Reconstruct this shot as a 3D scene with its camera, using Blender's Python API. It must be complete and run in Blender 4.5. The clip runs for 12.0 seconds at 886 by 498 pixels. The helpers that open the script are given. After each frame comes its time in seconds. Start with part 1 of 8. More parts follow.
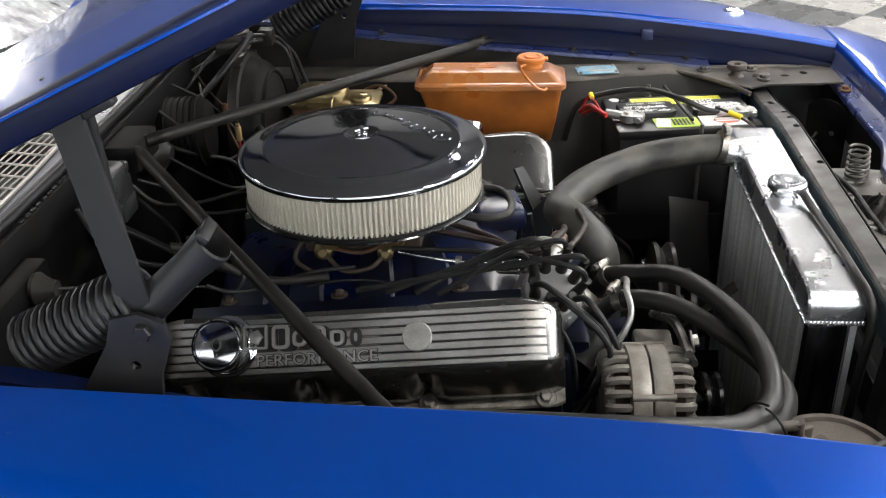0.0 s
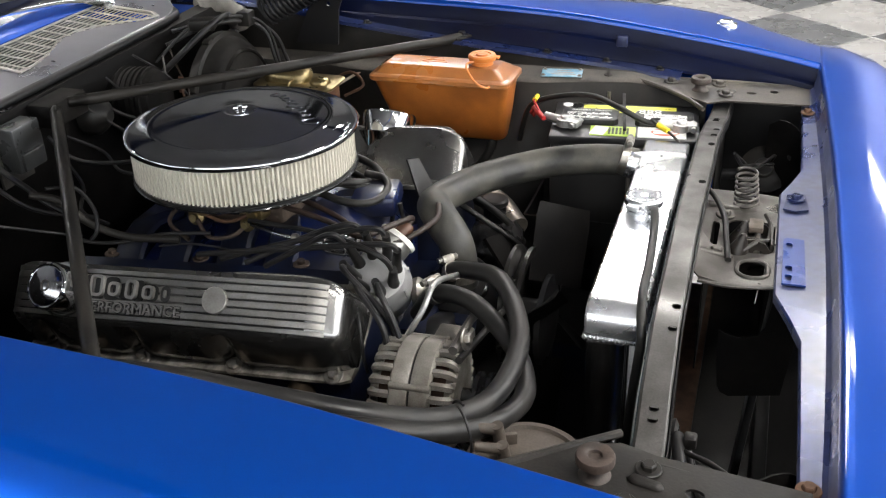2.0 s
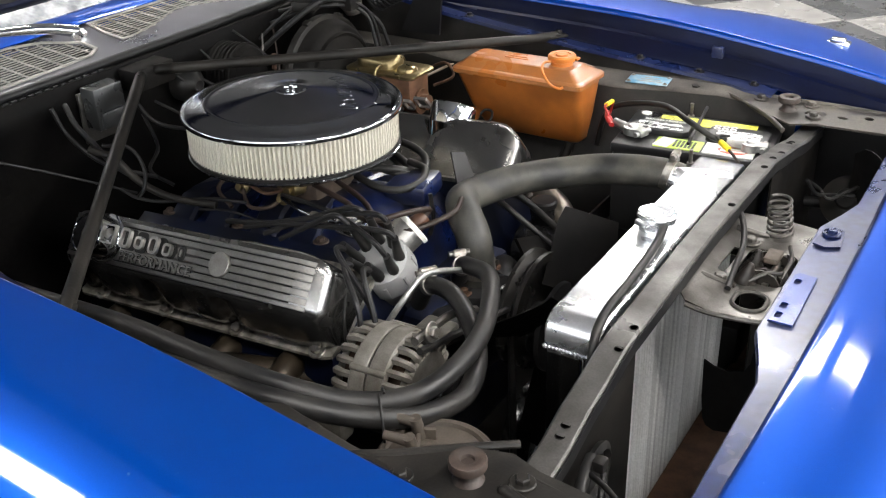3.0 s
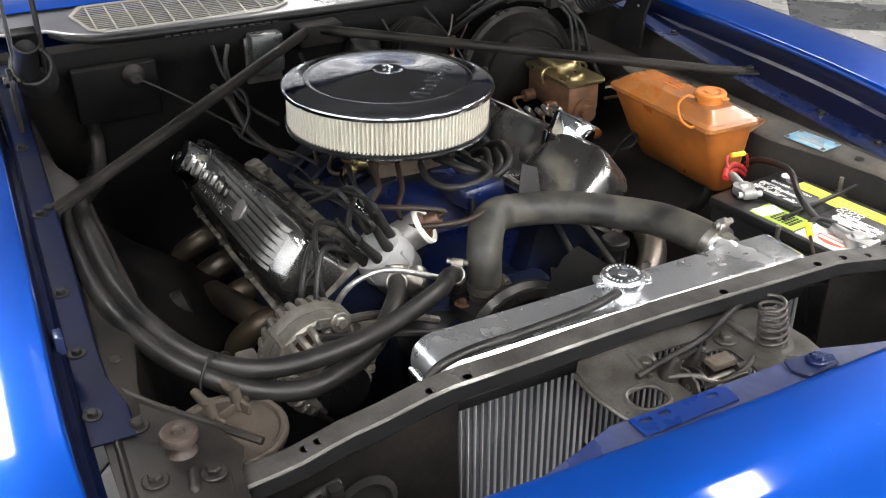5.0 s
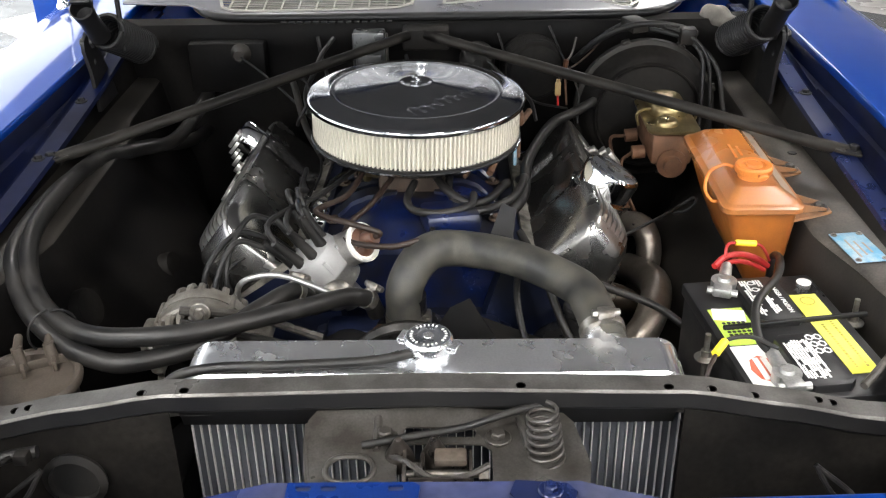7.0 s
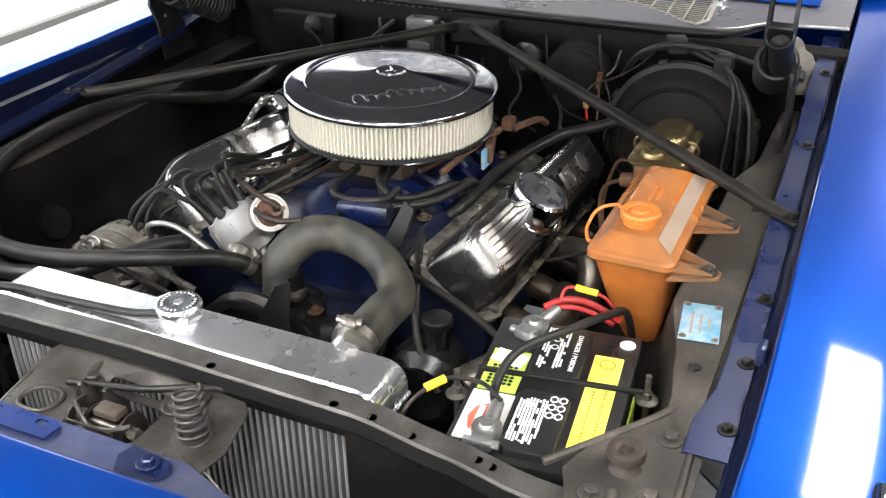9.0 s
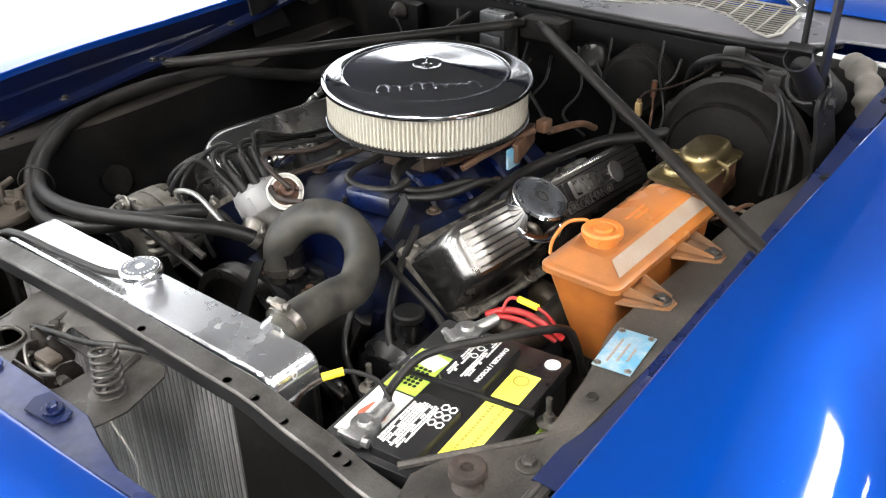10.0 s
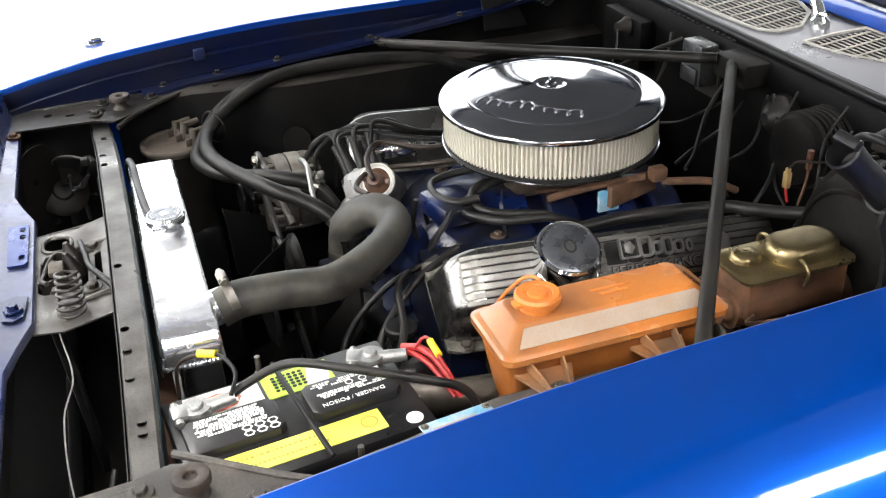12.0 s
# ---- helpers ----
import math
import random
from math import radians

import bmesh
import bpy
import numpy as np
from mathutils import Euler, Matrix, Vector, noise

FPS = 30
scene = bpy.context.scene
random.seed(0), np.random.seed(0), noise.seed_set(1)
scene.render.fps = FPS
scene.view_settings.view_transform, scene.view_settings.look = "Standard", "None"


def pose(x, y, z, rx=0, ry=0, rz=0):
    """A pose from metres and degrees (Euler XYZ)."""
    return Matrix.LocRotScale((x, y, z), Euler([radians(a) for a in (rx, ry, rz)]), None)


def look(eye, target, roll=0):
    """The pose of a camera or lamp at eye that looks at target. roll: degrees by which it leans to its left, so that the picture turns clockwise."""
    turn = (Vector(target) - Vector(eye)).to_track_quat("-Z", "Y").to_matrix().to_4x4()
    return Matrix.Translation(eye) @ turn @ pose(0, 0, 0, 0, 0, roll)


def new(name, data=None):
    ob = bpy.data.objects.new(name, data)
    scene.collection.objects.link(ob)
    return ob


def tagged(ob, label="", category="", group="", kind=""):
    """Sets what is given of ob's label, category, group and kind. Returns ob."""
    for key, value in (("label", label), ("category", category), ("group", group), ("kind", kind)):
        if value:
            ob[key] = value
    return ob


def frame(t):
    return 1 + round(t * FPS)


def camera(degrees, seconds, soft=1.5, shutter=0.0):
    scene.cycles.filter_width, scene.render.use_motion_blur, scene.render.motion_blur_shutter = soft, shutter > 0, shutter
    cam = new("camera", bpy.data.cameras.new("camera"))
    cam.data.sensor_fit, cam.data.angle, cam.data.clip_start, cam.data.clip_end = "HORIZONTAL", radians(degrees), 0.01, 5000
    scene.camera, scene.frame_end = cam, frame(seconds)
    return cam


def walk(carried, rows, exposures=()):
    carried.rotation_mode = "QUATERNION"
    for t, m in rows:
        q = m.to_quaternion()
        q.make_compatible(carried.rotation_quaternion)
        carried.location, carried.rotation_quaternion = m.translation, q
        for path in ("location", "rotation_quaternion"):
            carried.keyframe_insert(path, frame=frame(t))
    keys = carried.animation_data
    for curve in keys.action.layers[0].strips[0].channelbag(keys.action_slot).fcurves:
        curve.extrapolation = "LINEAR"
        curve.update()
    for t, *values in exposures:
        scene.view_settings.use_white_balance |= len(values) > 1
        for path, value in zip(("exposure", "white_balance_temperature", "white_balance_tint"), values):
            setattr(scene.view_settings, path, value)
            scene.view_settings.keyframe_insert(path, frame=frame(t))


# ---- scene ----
cam = camera(48.9, 12.0, soft=1.2)
METRES, EYE, TILT, LEAN, TURN = 3.4, 1.55, 0.0, 0.0, 6.5
PATH = [
    (0, (0.23, -1.28, 1.532), (0.067, 0.465, 0.568), -2.2),
    (0.5, (0.347, -1.283, 1.53), (0.13, 0.458, 0.57), -2.4),
    (1, (0.474, -1.275, 1.524), (0.18, 0.457, 0.568), -2.4),
    (1.5, (0.603, -1.262, 1.529), (0.197, 0.444, 0.568), -2.1),
    (2, (0.746, -1.232, 1.527), (0.17, 0.427, 0.569), -2.3),
    (2.5, (0.884, -1.185, 1.526), (0.106, 0.389, 0.569), -2.3),
    (3, (1.017, -1.119, 1.525), (0.051, 0.348, 0.569), -2.3),
    (3.5, (1.154, -1.02, 1.528), (-0.005, 0.298, 0.569), -2.0),
    (3.7, (1.209, -0.968, 1.529), (-0.03, 0.276, 0.57), -2.2),
    (5.3, (1.452, -0.533, 1.523), (-0.162, 0.156, 0.564), -0.3),
    (5.5, (1.471, -0.456, 1.519), (-0.181, 0.144, 0.564), -0.4),
    (6, (1.506, -0.286, 1.524), (-0.205, 0.103, 0.564), -0.4),
    (6.5, (1.517, -0.118, 1.526), (-0.223, 0.068, 0.558), -0.6),
    (8.3, (1.455, 0.507, 1.516), (-0.236, 0.009, 0.57), -0.9),
    (8.5, (1.433, 0.564, 1.531), (-0.23, 0.015, 0.564), -0.8),
    (9, (1.362, 0.728, 1.537), (-0.219, -0.01, 0.561), -0.8),
    (9.5, (1.282, 0.873, 1.552), (-0.189, -0.044, 0.555), -0.9),
    (10, (1.185, 1.011, 1.555), (-0.146, -0.096, 0.554), -1.6),
    (10.5, (1.076, 1.131, 1.56), (-0.097, -0.14, 0.556), -1.5),
    (11, (0.928, 1.228, 1.56), (-0.011, -0.222, 0.553), -2.3),
    (11.5, (0.779, 1.292, 1.554), (0.066, -0.287, 0.555), -2.8),
    (12, (0.627, 1.321, 1.543), (0.08, -0.331, 0.558), -2.6),
]
walk(cam, [(t, look(eye, target, roll)) for t, eye, target, roll in PATH], exposures=((0.0, -0.10), (1.0, 0.0), (2.0, 0.04), (3.0, 0.08), (6.5, 0.10), (8.5, 0.20), (12.0, 0.22)))


# ---- light and room brightness ----
world = bpy.data.worlds.new("world")
scene.world = world
world.use_nodes = True
world.node_tree.nodes["Background"].inputs["Color"].default_value = (0.6, 0.65, 0.7, 1)
world.node_tree.nodes["Background"].inputs["Strength"].default_value = 0.05
LAMP = 46.0      # strength of the ceiling lights
WINDOW = 1.9     # strength of daylight in the shop's windows


# ---- materials ----
def material(name, color, rough=0.5, metal=0.0, second=None, scale=6.0, amount=0.5, grain=0.0, grain_scale=400.0, coat=0.0, fine=0.12, rough_var=0.12, per_piece=0.0, ior=None, sss=0.0, spec=0.5, coat_rough=0.04, specks=0.0):
    """A surface with two colours mixed by broad stains and fine grain, uneven roughness and a little relief."""
    m = bpy.data.materials.new(name)
    m.use_nodes = True
    n, l = m.node_tree.nodes, m.node_tree.links
    b = n["Principled BSDF"]
    b.inputs["Metallic"].default_value = metal
    b.inputs["Coat Weight"].default_value = coat
    b.inputs["Coat Roughness"].default_value = coat_rough
    b.inputs["Specular IOR Level"].default_value = spec
    if ior:
        b.inputs["IOR"].default_value = ior
    if sss:
        b.inputs["Subsurface Weight"].default_value = sss
        b.inputs["Subsurface Radius"].default_value = (0.02, 0.008, 0.003)
    geo = n.new("ShaderNodeNewGeometry")
    broad = n.new("ShaderNodeTexNoise")
    broad.inputs["Scale"].default_value, broad.inputs["Detail"].default_value, broad.inputs["Roughness"].default_value = scale, 3.5, 0.55
    l.new(geo.outputs["Position"], broad.inputs["Vector"])
    small = n.new("ShaderNodeTexNoise")
    small.inputs["Scale"].default_value, small.inputs["Detail"].default_value = grain_scale, 3.0
    l.new(geo.outputs["Position"], small.inputs["Vector"])
    ramp = n.new("ShaderNodeMapRange")
    ramp.inputs["From Min"].default_value, ramp.inputs["From Max"].default_value = 0.36, 0.68
    ramp.inputs["To Max"].default_value = amount
    l.new(broad.outputs["Fac"], ramp.inputs["Value"])
    mixing = n.new("ShaderNodeMix")
    mixing.data_type = "RGBA"
    mixing.inputs["A"].default_value = (*color, 1)
    mixing.inputs["B"].default_value = (*(second or [c * 0.7 for c in color]), 1)
    l.new(ramp.outputs["Result"], mixing.inputs["Factor"])
    tone = n.new("ShaderNodeMapRange")
    tone.inputs["From Min"].default_value, tone.inputs["From Max"].default_value = 0.25, 0.75
    tone.inputs["To Min"].default_value, tone.inputs["To Max"].default_value = 1 - fine, 1 + fine
    l.new(small.outputs["Fac"], tone.inputs["Value"])
    scaled = n.new("ShaderNodeVectorMath")
    scaled.operation = "SCALE"
    l.new(mixing.outputs["Result"], scaled.inputs[0])
    l.new(tone.outputs["Result"], scaled.inputs["Scale"])
    last = scaled.outputs["Vector"]
    if specks:
        dust = n.new("ShaderNodeTexNoise")
        dust.inputs["Scale"].default_value, dust.inputs["Detail"].default_value = 95.0, 2.0
        l.new(geo.outputs["Position"], dust.inputs["Vector"])
        sparse = n.new("ShaderNodeMapRange")
        sparse.inputs["From Min"].default_value, sparse.inputs["From Max"].default_value = 0.76, 0.84
        sparse.inputs["To Max"].default_value = specks
        l.new(dust.outputs["Fac"], sparse.inputs["Value"])
        over = n.new("ShaderNodeMix")
        over.data_type = "RGBA"
        over.inputs["B"].default_value = (0.45, 0.47, 0.52, 1)
        l.new(sparse.outputs["Result"], over.inputs["Factor"])
        l.new(last, over.inputs["A"])
        last = over.outputs["Result"]
    if per_piece:
        info = n.new("ShaderNodeObjectInfo")
        vary = n.new("ShaderNodeMapRange")
        vary.inputs["To Min"].default_value, vary.inputs["To Max"].default_value = 1 - per_piece, 1 + per_piece
        l.new(info.outputs["Random"], vary.inputs["Value"])
        again = n.new("ShaderNodeVectorMath")
        again.operation = "SCALE"
        l.new(last, again.inputs[0])
        l.new(vary.outputs["Result"], again.inputs["Scale"])
        last = again.outputs["Vector"]
    l.new(last, b.inputs["Base Color"])
    uneven = n.new("ShaderNodeMapRange")
    uneven.inputs["From Min"].default_value, uneven.inputs["From Max"].default_value = 0.3, 0.7
    uneven.inputs["To Min"].default_value, uneven.inputs["To Max"].default_value = max(0.02, rough - rough_var), min(1.0, rough + rough_var)
    l.new(broad.outputs["Fac"], uneven.inputs["Value"])
    l.new(uneven.outputs["Result"], b.inputs["Roughness"])
    if grain:
        bump = n.new("ShaderNodeBump")
        bump.inputs["Strength"].default_value, bump.inputs["Distance"].default_value = grain * 0.6, 0.001
        l.new(small.outputs["Fac"], bump.inputs["Height"])
        l.new(bump.outputs["Normal"], b.inputs["Normal"])
    return m


def glow(name, color, strength):
    m = bpy.data.materials.new(name)
    m.use_nodes = True
    b = m.node_tree.nodes["Principled BSDF"]
    b.inputs["Base Color"].default_value = (*color, 1)
    b.inputs["Emission Color"].default_value = (*color, 1)
    b.inputs["Emission Strength"].default_value = strength
    return m


BLUE = material("blue_paint", (0.0003, 0.050, 0.33), 0.34, 0.60, (0.0002, 0.040, 0.27), 3.0, 0.6, spec=0.04, specks=0.10, coat=0.9, coat_rough=0.06, fine=0.10, grain_scale=1500, rough_var=0.05)
# Body blue taken nearly to black; on the right flange it paints in shade.
BLUE_IN = material("blue_paint_dark", (0.0013, 0.0042, 0.026), 0.42, 0.1, (0.004, 0.0045, 0.009), 9.0, 0.6, coat=0.03, spec=0.14, fine=0.15)
BLUE_FLANGE = material("blue_paint_worn", (0.008, 0.018, 0.085), 0.32, 0.3, (0.026, 0.029, 0.050), 9.0, 0.6, coat=0.35, coat_rough=0.18, fine=0.10)
BLUE_TAB = material("blue_paint_tab", (0.004, 0.030, 0.20), 0.30, 0.3, (0.010, 0.030, 0.14), 20.0, 0.6, coat=0.2, coat_rough=0.2)
# Worn flange blue made paler: part of its reflected brightness is in the colour.
NOSE_FLANGE = material("blue_paint_lightened", (0.026, 0.042, 0.150), 0.32, 0.2, (0.085, 0.090, 0.135), 11.0, 0.8, coat=0.4, coat_rough=0.18, fine=0.2, grain_scale=90)
ENGINE_BLUE = material("engine_blue_enamel", (0.0016, 0.0085, 0.058), 0.36, 0.0, (0.0042, 0.0042, 0.0048), 15.0, 1.0, coat=0.35, coat_rough=0.24, grain=0.25, grain_scale=300, fine=0.3)
BLACK = material("black_satin_paint", (0.007, 0.007, 0.008), 0.45, 0.0, (0.016, 0.015, 0.014), 12.0, 0.5, grain=0.15, spec=0.28)
BLACK_GLOSS = material("black_plastic", (0.006, 0.006, 0.007), 0.26, 0.0, (0.016, 0.015, 0.014), 18.0, 0.5, grain=0.1, spec=0.45)
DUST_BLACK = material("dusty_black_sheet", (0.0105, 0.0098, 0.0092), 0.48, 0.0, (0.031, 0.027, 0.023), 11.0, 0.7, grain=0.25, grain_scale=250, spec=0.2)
DUST_STEEL = material("dusty_dark_steel", (0.036, 0.033, 0.031), 0.52, 0.15, (0.115, 0.102, 0.086), 13.0, 0.85, grain=0.3, grain_scale=300, spec=0.3, fine=0.22)
CORNER_DARK = material("dusty_dark_bracket", (0.0085, 0.0080, 0.0078), 0.42, 0.15, (0.026, 0.023, 0.020), 15.0, 0.85, grain=0.3, grain_scale=300, spec=0.3, fine=0.25)
GREY_STEEL = material("grey_primed_steel", (0.118, 0.112, 0.104), 0.36, 0.55, (0.036, 0.031, 0.026), 16.0, 0.95, grain=0.2, fine=0.2)
SUPPORT = material("worn_support_steel", (0.105, 0.101, 0.096), 0.38, 0.4, (0.034, 0.031, 0.028), 17.0, 0.85, grain=0.15, fine=0.2)
RUBBER = material("black_rubber", (0.0075, 0.0075, 0.0078), 0.42, 0.0, (0.024, 0.022, 0.020), 22.0, 0.75, grain=0.25, grain_scale=450, spec=0.33)
HOSE = material("aged_hose_rubber", (0.020, 0.020, 0.019), 0.55, 0.0, (0.080, 0.075, 0.060), 26.0, 0.8, grain=0.35, grain_scale=500)
GREASE = material("greasy_latch_steel", (0.016, 0.014, 0.0125), 0.34, 0.4, (0.048, 0.040, 0.034), 45.0, 0.8, grain=0.3)
SPRING = material("dull_spring_steel", (0.10, 0.095, 0.09), 0.40, 0.7, (0.05, 0.042, 0.036), 40.0, 0.7)
DARK_SHEET = material("dark_reflecting_sheet", (0.48, 0.48, 0.49), 0.16, 1.0, (0.20, 0.20, 0.20), 18.0, 0.6, fine=0.05, rough_var=0.06)
CHROME = material("chrome", (0.80, 0.81, 0.82), 0.07, 1.0, (0.55, 0.55, 0.56), 26.0, 0.6, fine=0.04, rough_var=0.04)
POLISHED = material("polished_aluminium", (0.88, 0.89, 0.91), 0.26, 0.94, (0.74, 0.75, 0.78), 14.0, 0.6, fine=0.06, rough_var=0.10)


def water_marks(m, scale):
    """Dried drops: thin pale rings and hazy spots that dull the gloss."""
    n, l = m.node_tree.nodes, m.node_tree.links
    b = n["Principled BSDF"]
    geo = n.new("ShaderNodeNewGeometry")
    warp = n.new("ShaderNodeTexNoise")
    warp.inputs["Scale"].default_value = scale * 0.8
    l.new(geo.outputs["Position"], warp.inputs["Vector"])
    shift = n.new("ShaderNodeVectorMath")
    shift.operation = "MULTIPLY_ADD"
    shift.inputs[1].default_value = (0.03, 0.03, 0.03)
    l.new(warp.outputs["Color"], shift.inputs[0])
    l.new(geo.outputs["Position"], shift.inputs[2])
    cells = n.new("ShaderNodeTexVoronoi")
    cells.inputs["Scale"].default_value = scale
    l.new(shift.outputs["Vector"], cells.inputs["Vector"])
    ring = n.new("ShaderNodeValToRGB")
    e = ring.color_ramp.elements
    e[0].position, e[0].color = 0.0, (0.25, 0.25, 0.25, 1)
    e[1].position, e[1].color = 0.44, (0, 0, 0, 1)
    for at, v in ((0.16, 0.10), (0.22, 0.85), (0.28, 0.05)):
        k = e.new(at)
        k.color = (v, v, v, 1)
    l.new(cells.outputs["Distance"], ring.inputs["Fac"])
    some = n.new("ShaderNodeMath")
    some.operation = "MULTIPLY"
    l.new(ring.outputs["Color"], some.inputs[0])
    pick = n.new("ShaderNodeMapRange")
    pick.inputs["From Min"].default_value, pick.inputs["From Max"].default_value = 0.45, 0.62
    l.new(warp.outputs["Fac"], pick.inputs["Value"])
    l.new(pick.outputs["Result"], some.inputs[1])
    old = b.inputs["Roughness"].links[0].from_socket
    add = n.new("ShaderNodeMath")
    add.operation = "MULTIPLY_ADD"
    add.inputs[1].default_value = 0.30
    l.new(some.outputs["Value"], add.inputs[0])
    l.new(old, add.inputs[2])
    l.new(add.outputs["Value"], b.inputs["Roughness"])
    # the hand-polished sheet is slightly wavy
    wave = n.new("ShaderNodeTexNoise")
    wave.inputs["Scale"].default_value, wave.inputs["Detail"].default_value = scale * 0.7, 2.0
    l.new(geo.outputs["Position"], wave.inputs["Vector"])
    bump = n.new("ShaderNodeBump")
    bump.inputs["Strength"].default_value, bump.inputs["Distance"].default_value = 0.28, 0.0016
    l.new(wave.outputs["Fac"], bump.inputs["Height"])
    l.new(bump.outputs["Normal"], b.inputs["Normal"])
    return m


water_marks(POLISHED, 38.0)
ALUMINIUM = material("cast_aluminium", (0.42, 0.41, 0.39), 0.42, 0.85, (0.20, 0.19, 0.17), 24.0, 0.7, grain=0.35)
COVER = material("dark_cast_cover", (0.31, 0.306, 0.302), 0.25, 0.97, (0.18, 0.170, 0.158), 13.0, 0.75, grain=0.0, fine=0.10, rough_var=0.07)
LID_CHROME = material("smoked_chrome", (0.46, 0.47, 0.50), 0.10, 1.0, (0.40, 0.41, 0.44), 14.0, 0.6, fine=0.02, rough_var=0.05)
COVER_FIN = material("polished_fin_metal", (0.30, 0.293, 0.285), 0.38, 1.0, (0.22, 0.205, 0.185), 22.0, 0.75, fine=0.12, rough_var=0.07)
LETTER_METAL = material("bright_letter_metal", (0.40, 0.39, 0.375), 0.38, 1.0, (0.34, 0.32, 0.30), 40.0, 0.6, fine=0.08, rough_var=0.06)
SCREEN = material("filter_wire_screen", (0.50, 0.47, 0.40), 0.5, 0.3, (0.30, 0.28, 0.24), 30.0, 0.5)
PAPER = material("filter_paper", (0.63, 0.60, 0.52), 0.85, 0.0, (0.58, 0.53, 0.43), 14.0, 0.5, grain=0.3, grain_scale=900)
ORANGE = material("aged_orange_plastic", (0.47, 0.148, 0.026), 0.33, 0.0, (0.18, 0.060, 0.017), 8.0, 1.0, fine=0.08, sss=0.12, rough_var=0.08)
ORANGE_LID = material("waxy_orange_lid", (0.50, 0.170, 0.034), 0.30, 0.0, (0.27, 0.105, 0.034), 9.0, 0.95, fine=0.08, sss=0.1, coat=1.0, coat_rough=0.24)
PALE_PLASTIC = material("pale_plastic", (0.36, 0.29, 0.235), 0.35, 0.0, (0.30, 0.20, 0.125), 14.0, 0.7, fine=0.08, coat=0.6, coat_rough=0.25)
ORANGE_TAB = material("grimy_orange_plastic", (0.30, 0.135, 0.055), 0.40, 0.0, (0.17, 0.105, 0.065), 26.0, 0.9, fine=0.1)
ORANGE_CAP = material("orange_cap_plastic", (0.52, 0.168, 0.030), 0.45, 0.0, (0.58, 0.17, 0.03), 30.0, 0.5, sss=0.1)
RUST = material("rusty_steel", (0.13, 0.065, 0.035), 0.75, 0.2, (0.055, 0.032, 0.022), 40.0, 0.8, grain=0.5)
MC_RUST = material("orange_rust_casting", (0.20, 0.092, 0.045), 0.7, 0.1, (0.095, 0.050, 0.030), 26.0, 0.9, grain=0.5)
STOP_RUBBER = material("perished_brown_rubber", (0.040, 0.027, 0.021), 0.6, 0.0, (0.016, 0.012, 0.010), 45.0, 0.9, grain=0.5, fine=0.25)
BROWN = material("brown_bakelite", (0.10, 0.045, 0.026), 0.45, 0.0, (0.05, 0.022, 0.014), 40.0, 0.6)
# Darker steel than the pipe beside the battery, with bronze patches.
HEADER_DARK = material("dark_header_steel", (0.018, 0.016, 0.014), 0.38, 0.6, (0.070, 0.050, 0.030), 9.0, 0.6, grain=0.3)
HEADER_PIPE = material("heat_tinted_steel", (0.25, 0.225, 0.195), 0.36, 0.8, (0.12, 0.098, 0.078), 18.0, 0.7, grain=0.3)
ALT = material("alternator_casting", (0.235, 0.222, 0.200), 0.52, 0.55, (0.105, 0.090, 0.070), 30.0, 0.8, grain=0.5, grain_scale=700, fine=0.2)
GOLD = material("gold_cadmium_plate", (0.36, 0.285, 0.145), 0.34, 0.9, (0.18, 0.135, 0.07), 24.0, 0.7, rough_var=0.08)
CAST_IRON = material("rusty_cast_iron", (0.10, 0.070, 0.052), 0.7, 0.3, (0.045, 0.034, 0.028), 30.0, 0.7, grain=0.6)
COPPER = material("copper_core", (0.05, 0.026, 0.014), 0.6, 0.5)
DIST_GREY = material("grey_distributor_cap", (0.30, 0.30, 0.30), 0.38, 0.0, (0.22, 0.215, 0.21), 20.0, 0.5, fine=0.04)
WHITE_RING = material("white_ring", (0.75, 0.73, 0.68), 0.4)
BATTERY = material("battery_case", (0.010, 0.010, 0.011), 0.38, 0.0, (0.026, 0.025, 0.024), 12.0, 0.5, grain=0.3, grain_scale=700)
YELLOW = material("yellow_label", (0.82, 0.78, 0.09), 0.40, 0.0, (0.74, 0.73, 0.20), 20.0, 0.5, fine=0.05)
OLIVE = material("olive_print", (0.40, 0.35, 0.05), 0.45)
GREEN = material("green_label", (0.50, 0.68, 0.10), 0.40, 0.0, (0.42, 0.60, 0.08), 30.0, 0.5)
LABEL_WHITE = material("white_label", (0.78, 0.78, 0.76), 0.45, 0.0, (0.6, 0.6, 0.57), 40.0, 0.4, fine=0.05)
LABEL_RED = material("red_print", (0.55, 0.10, 0.05), 0.45, 0.0, (0.60, 0.25, 0.18), 60.0, 0.6)
LABEL_BLACK = material("black_print", (0.012, 0.012, 0.012), 0.5)
LEAD = material("lead_terminal", (0.44, 0.44, 0.43), 0.42, 0.9, (0.25, 0.25, 0.24), 60.0, 0.6, grain=0.5)
RED_WIRE = material("red_cable", (0.42, 0.022, 0.022), 0.40, 0.0, (0.22, 0.02, 0.02), 30.0, 0.6)
YELLOW_WIRE = material("yellow_connector", (0.80, 0.60, 0.03), 0.4)
BLUE_TAG = material("blue_tag", (0.10, 0.30, 0.45), 0.55, 0.0, (0.38, 0.44, 0.46), 45.0, 0.9)
TAN = material("dusty_canister", (0.068, 0.055, 0.044), 0.60, 0.0, (0.036, 0.028, 0.022), 22.0, 0.9, grain=0.3, fine=0.2)
FIN = material("radiator_tube_edge", (0.58, 0.575, 0.565), 0.50, 0.1, (0.48, 0.48, 0.478), 7.0, 0.6, fine=0.15, grain_scale=260, per_piece=0.22)
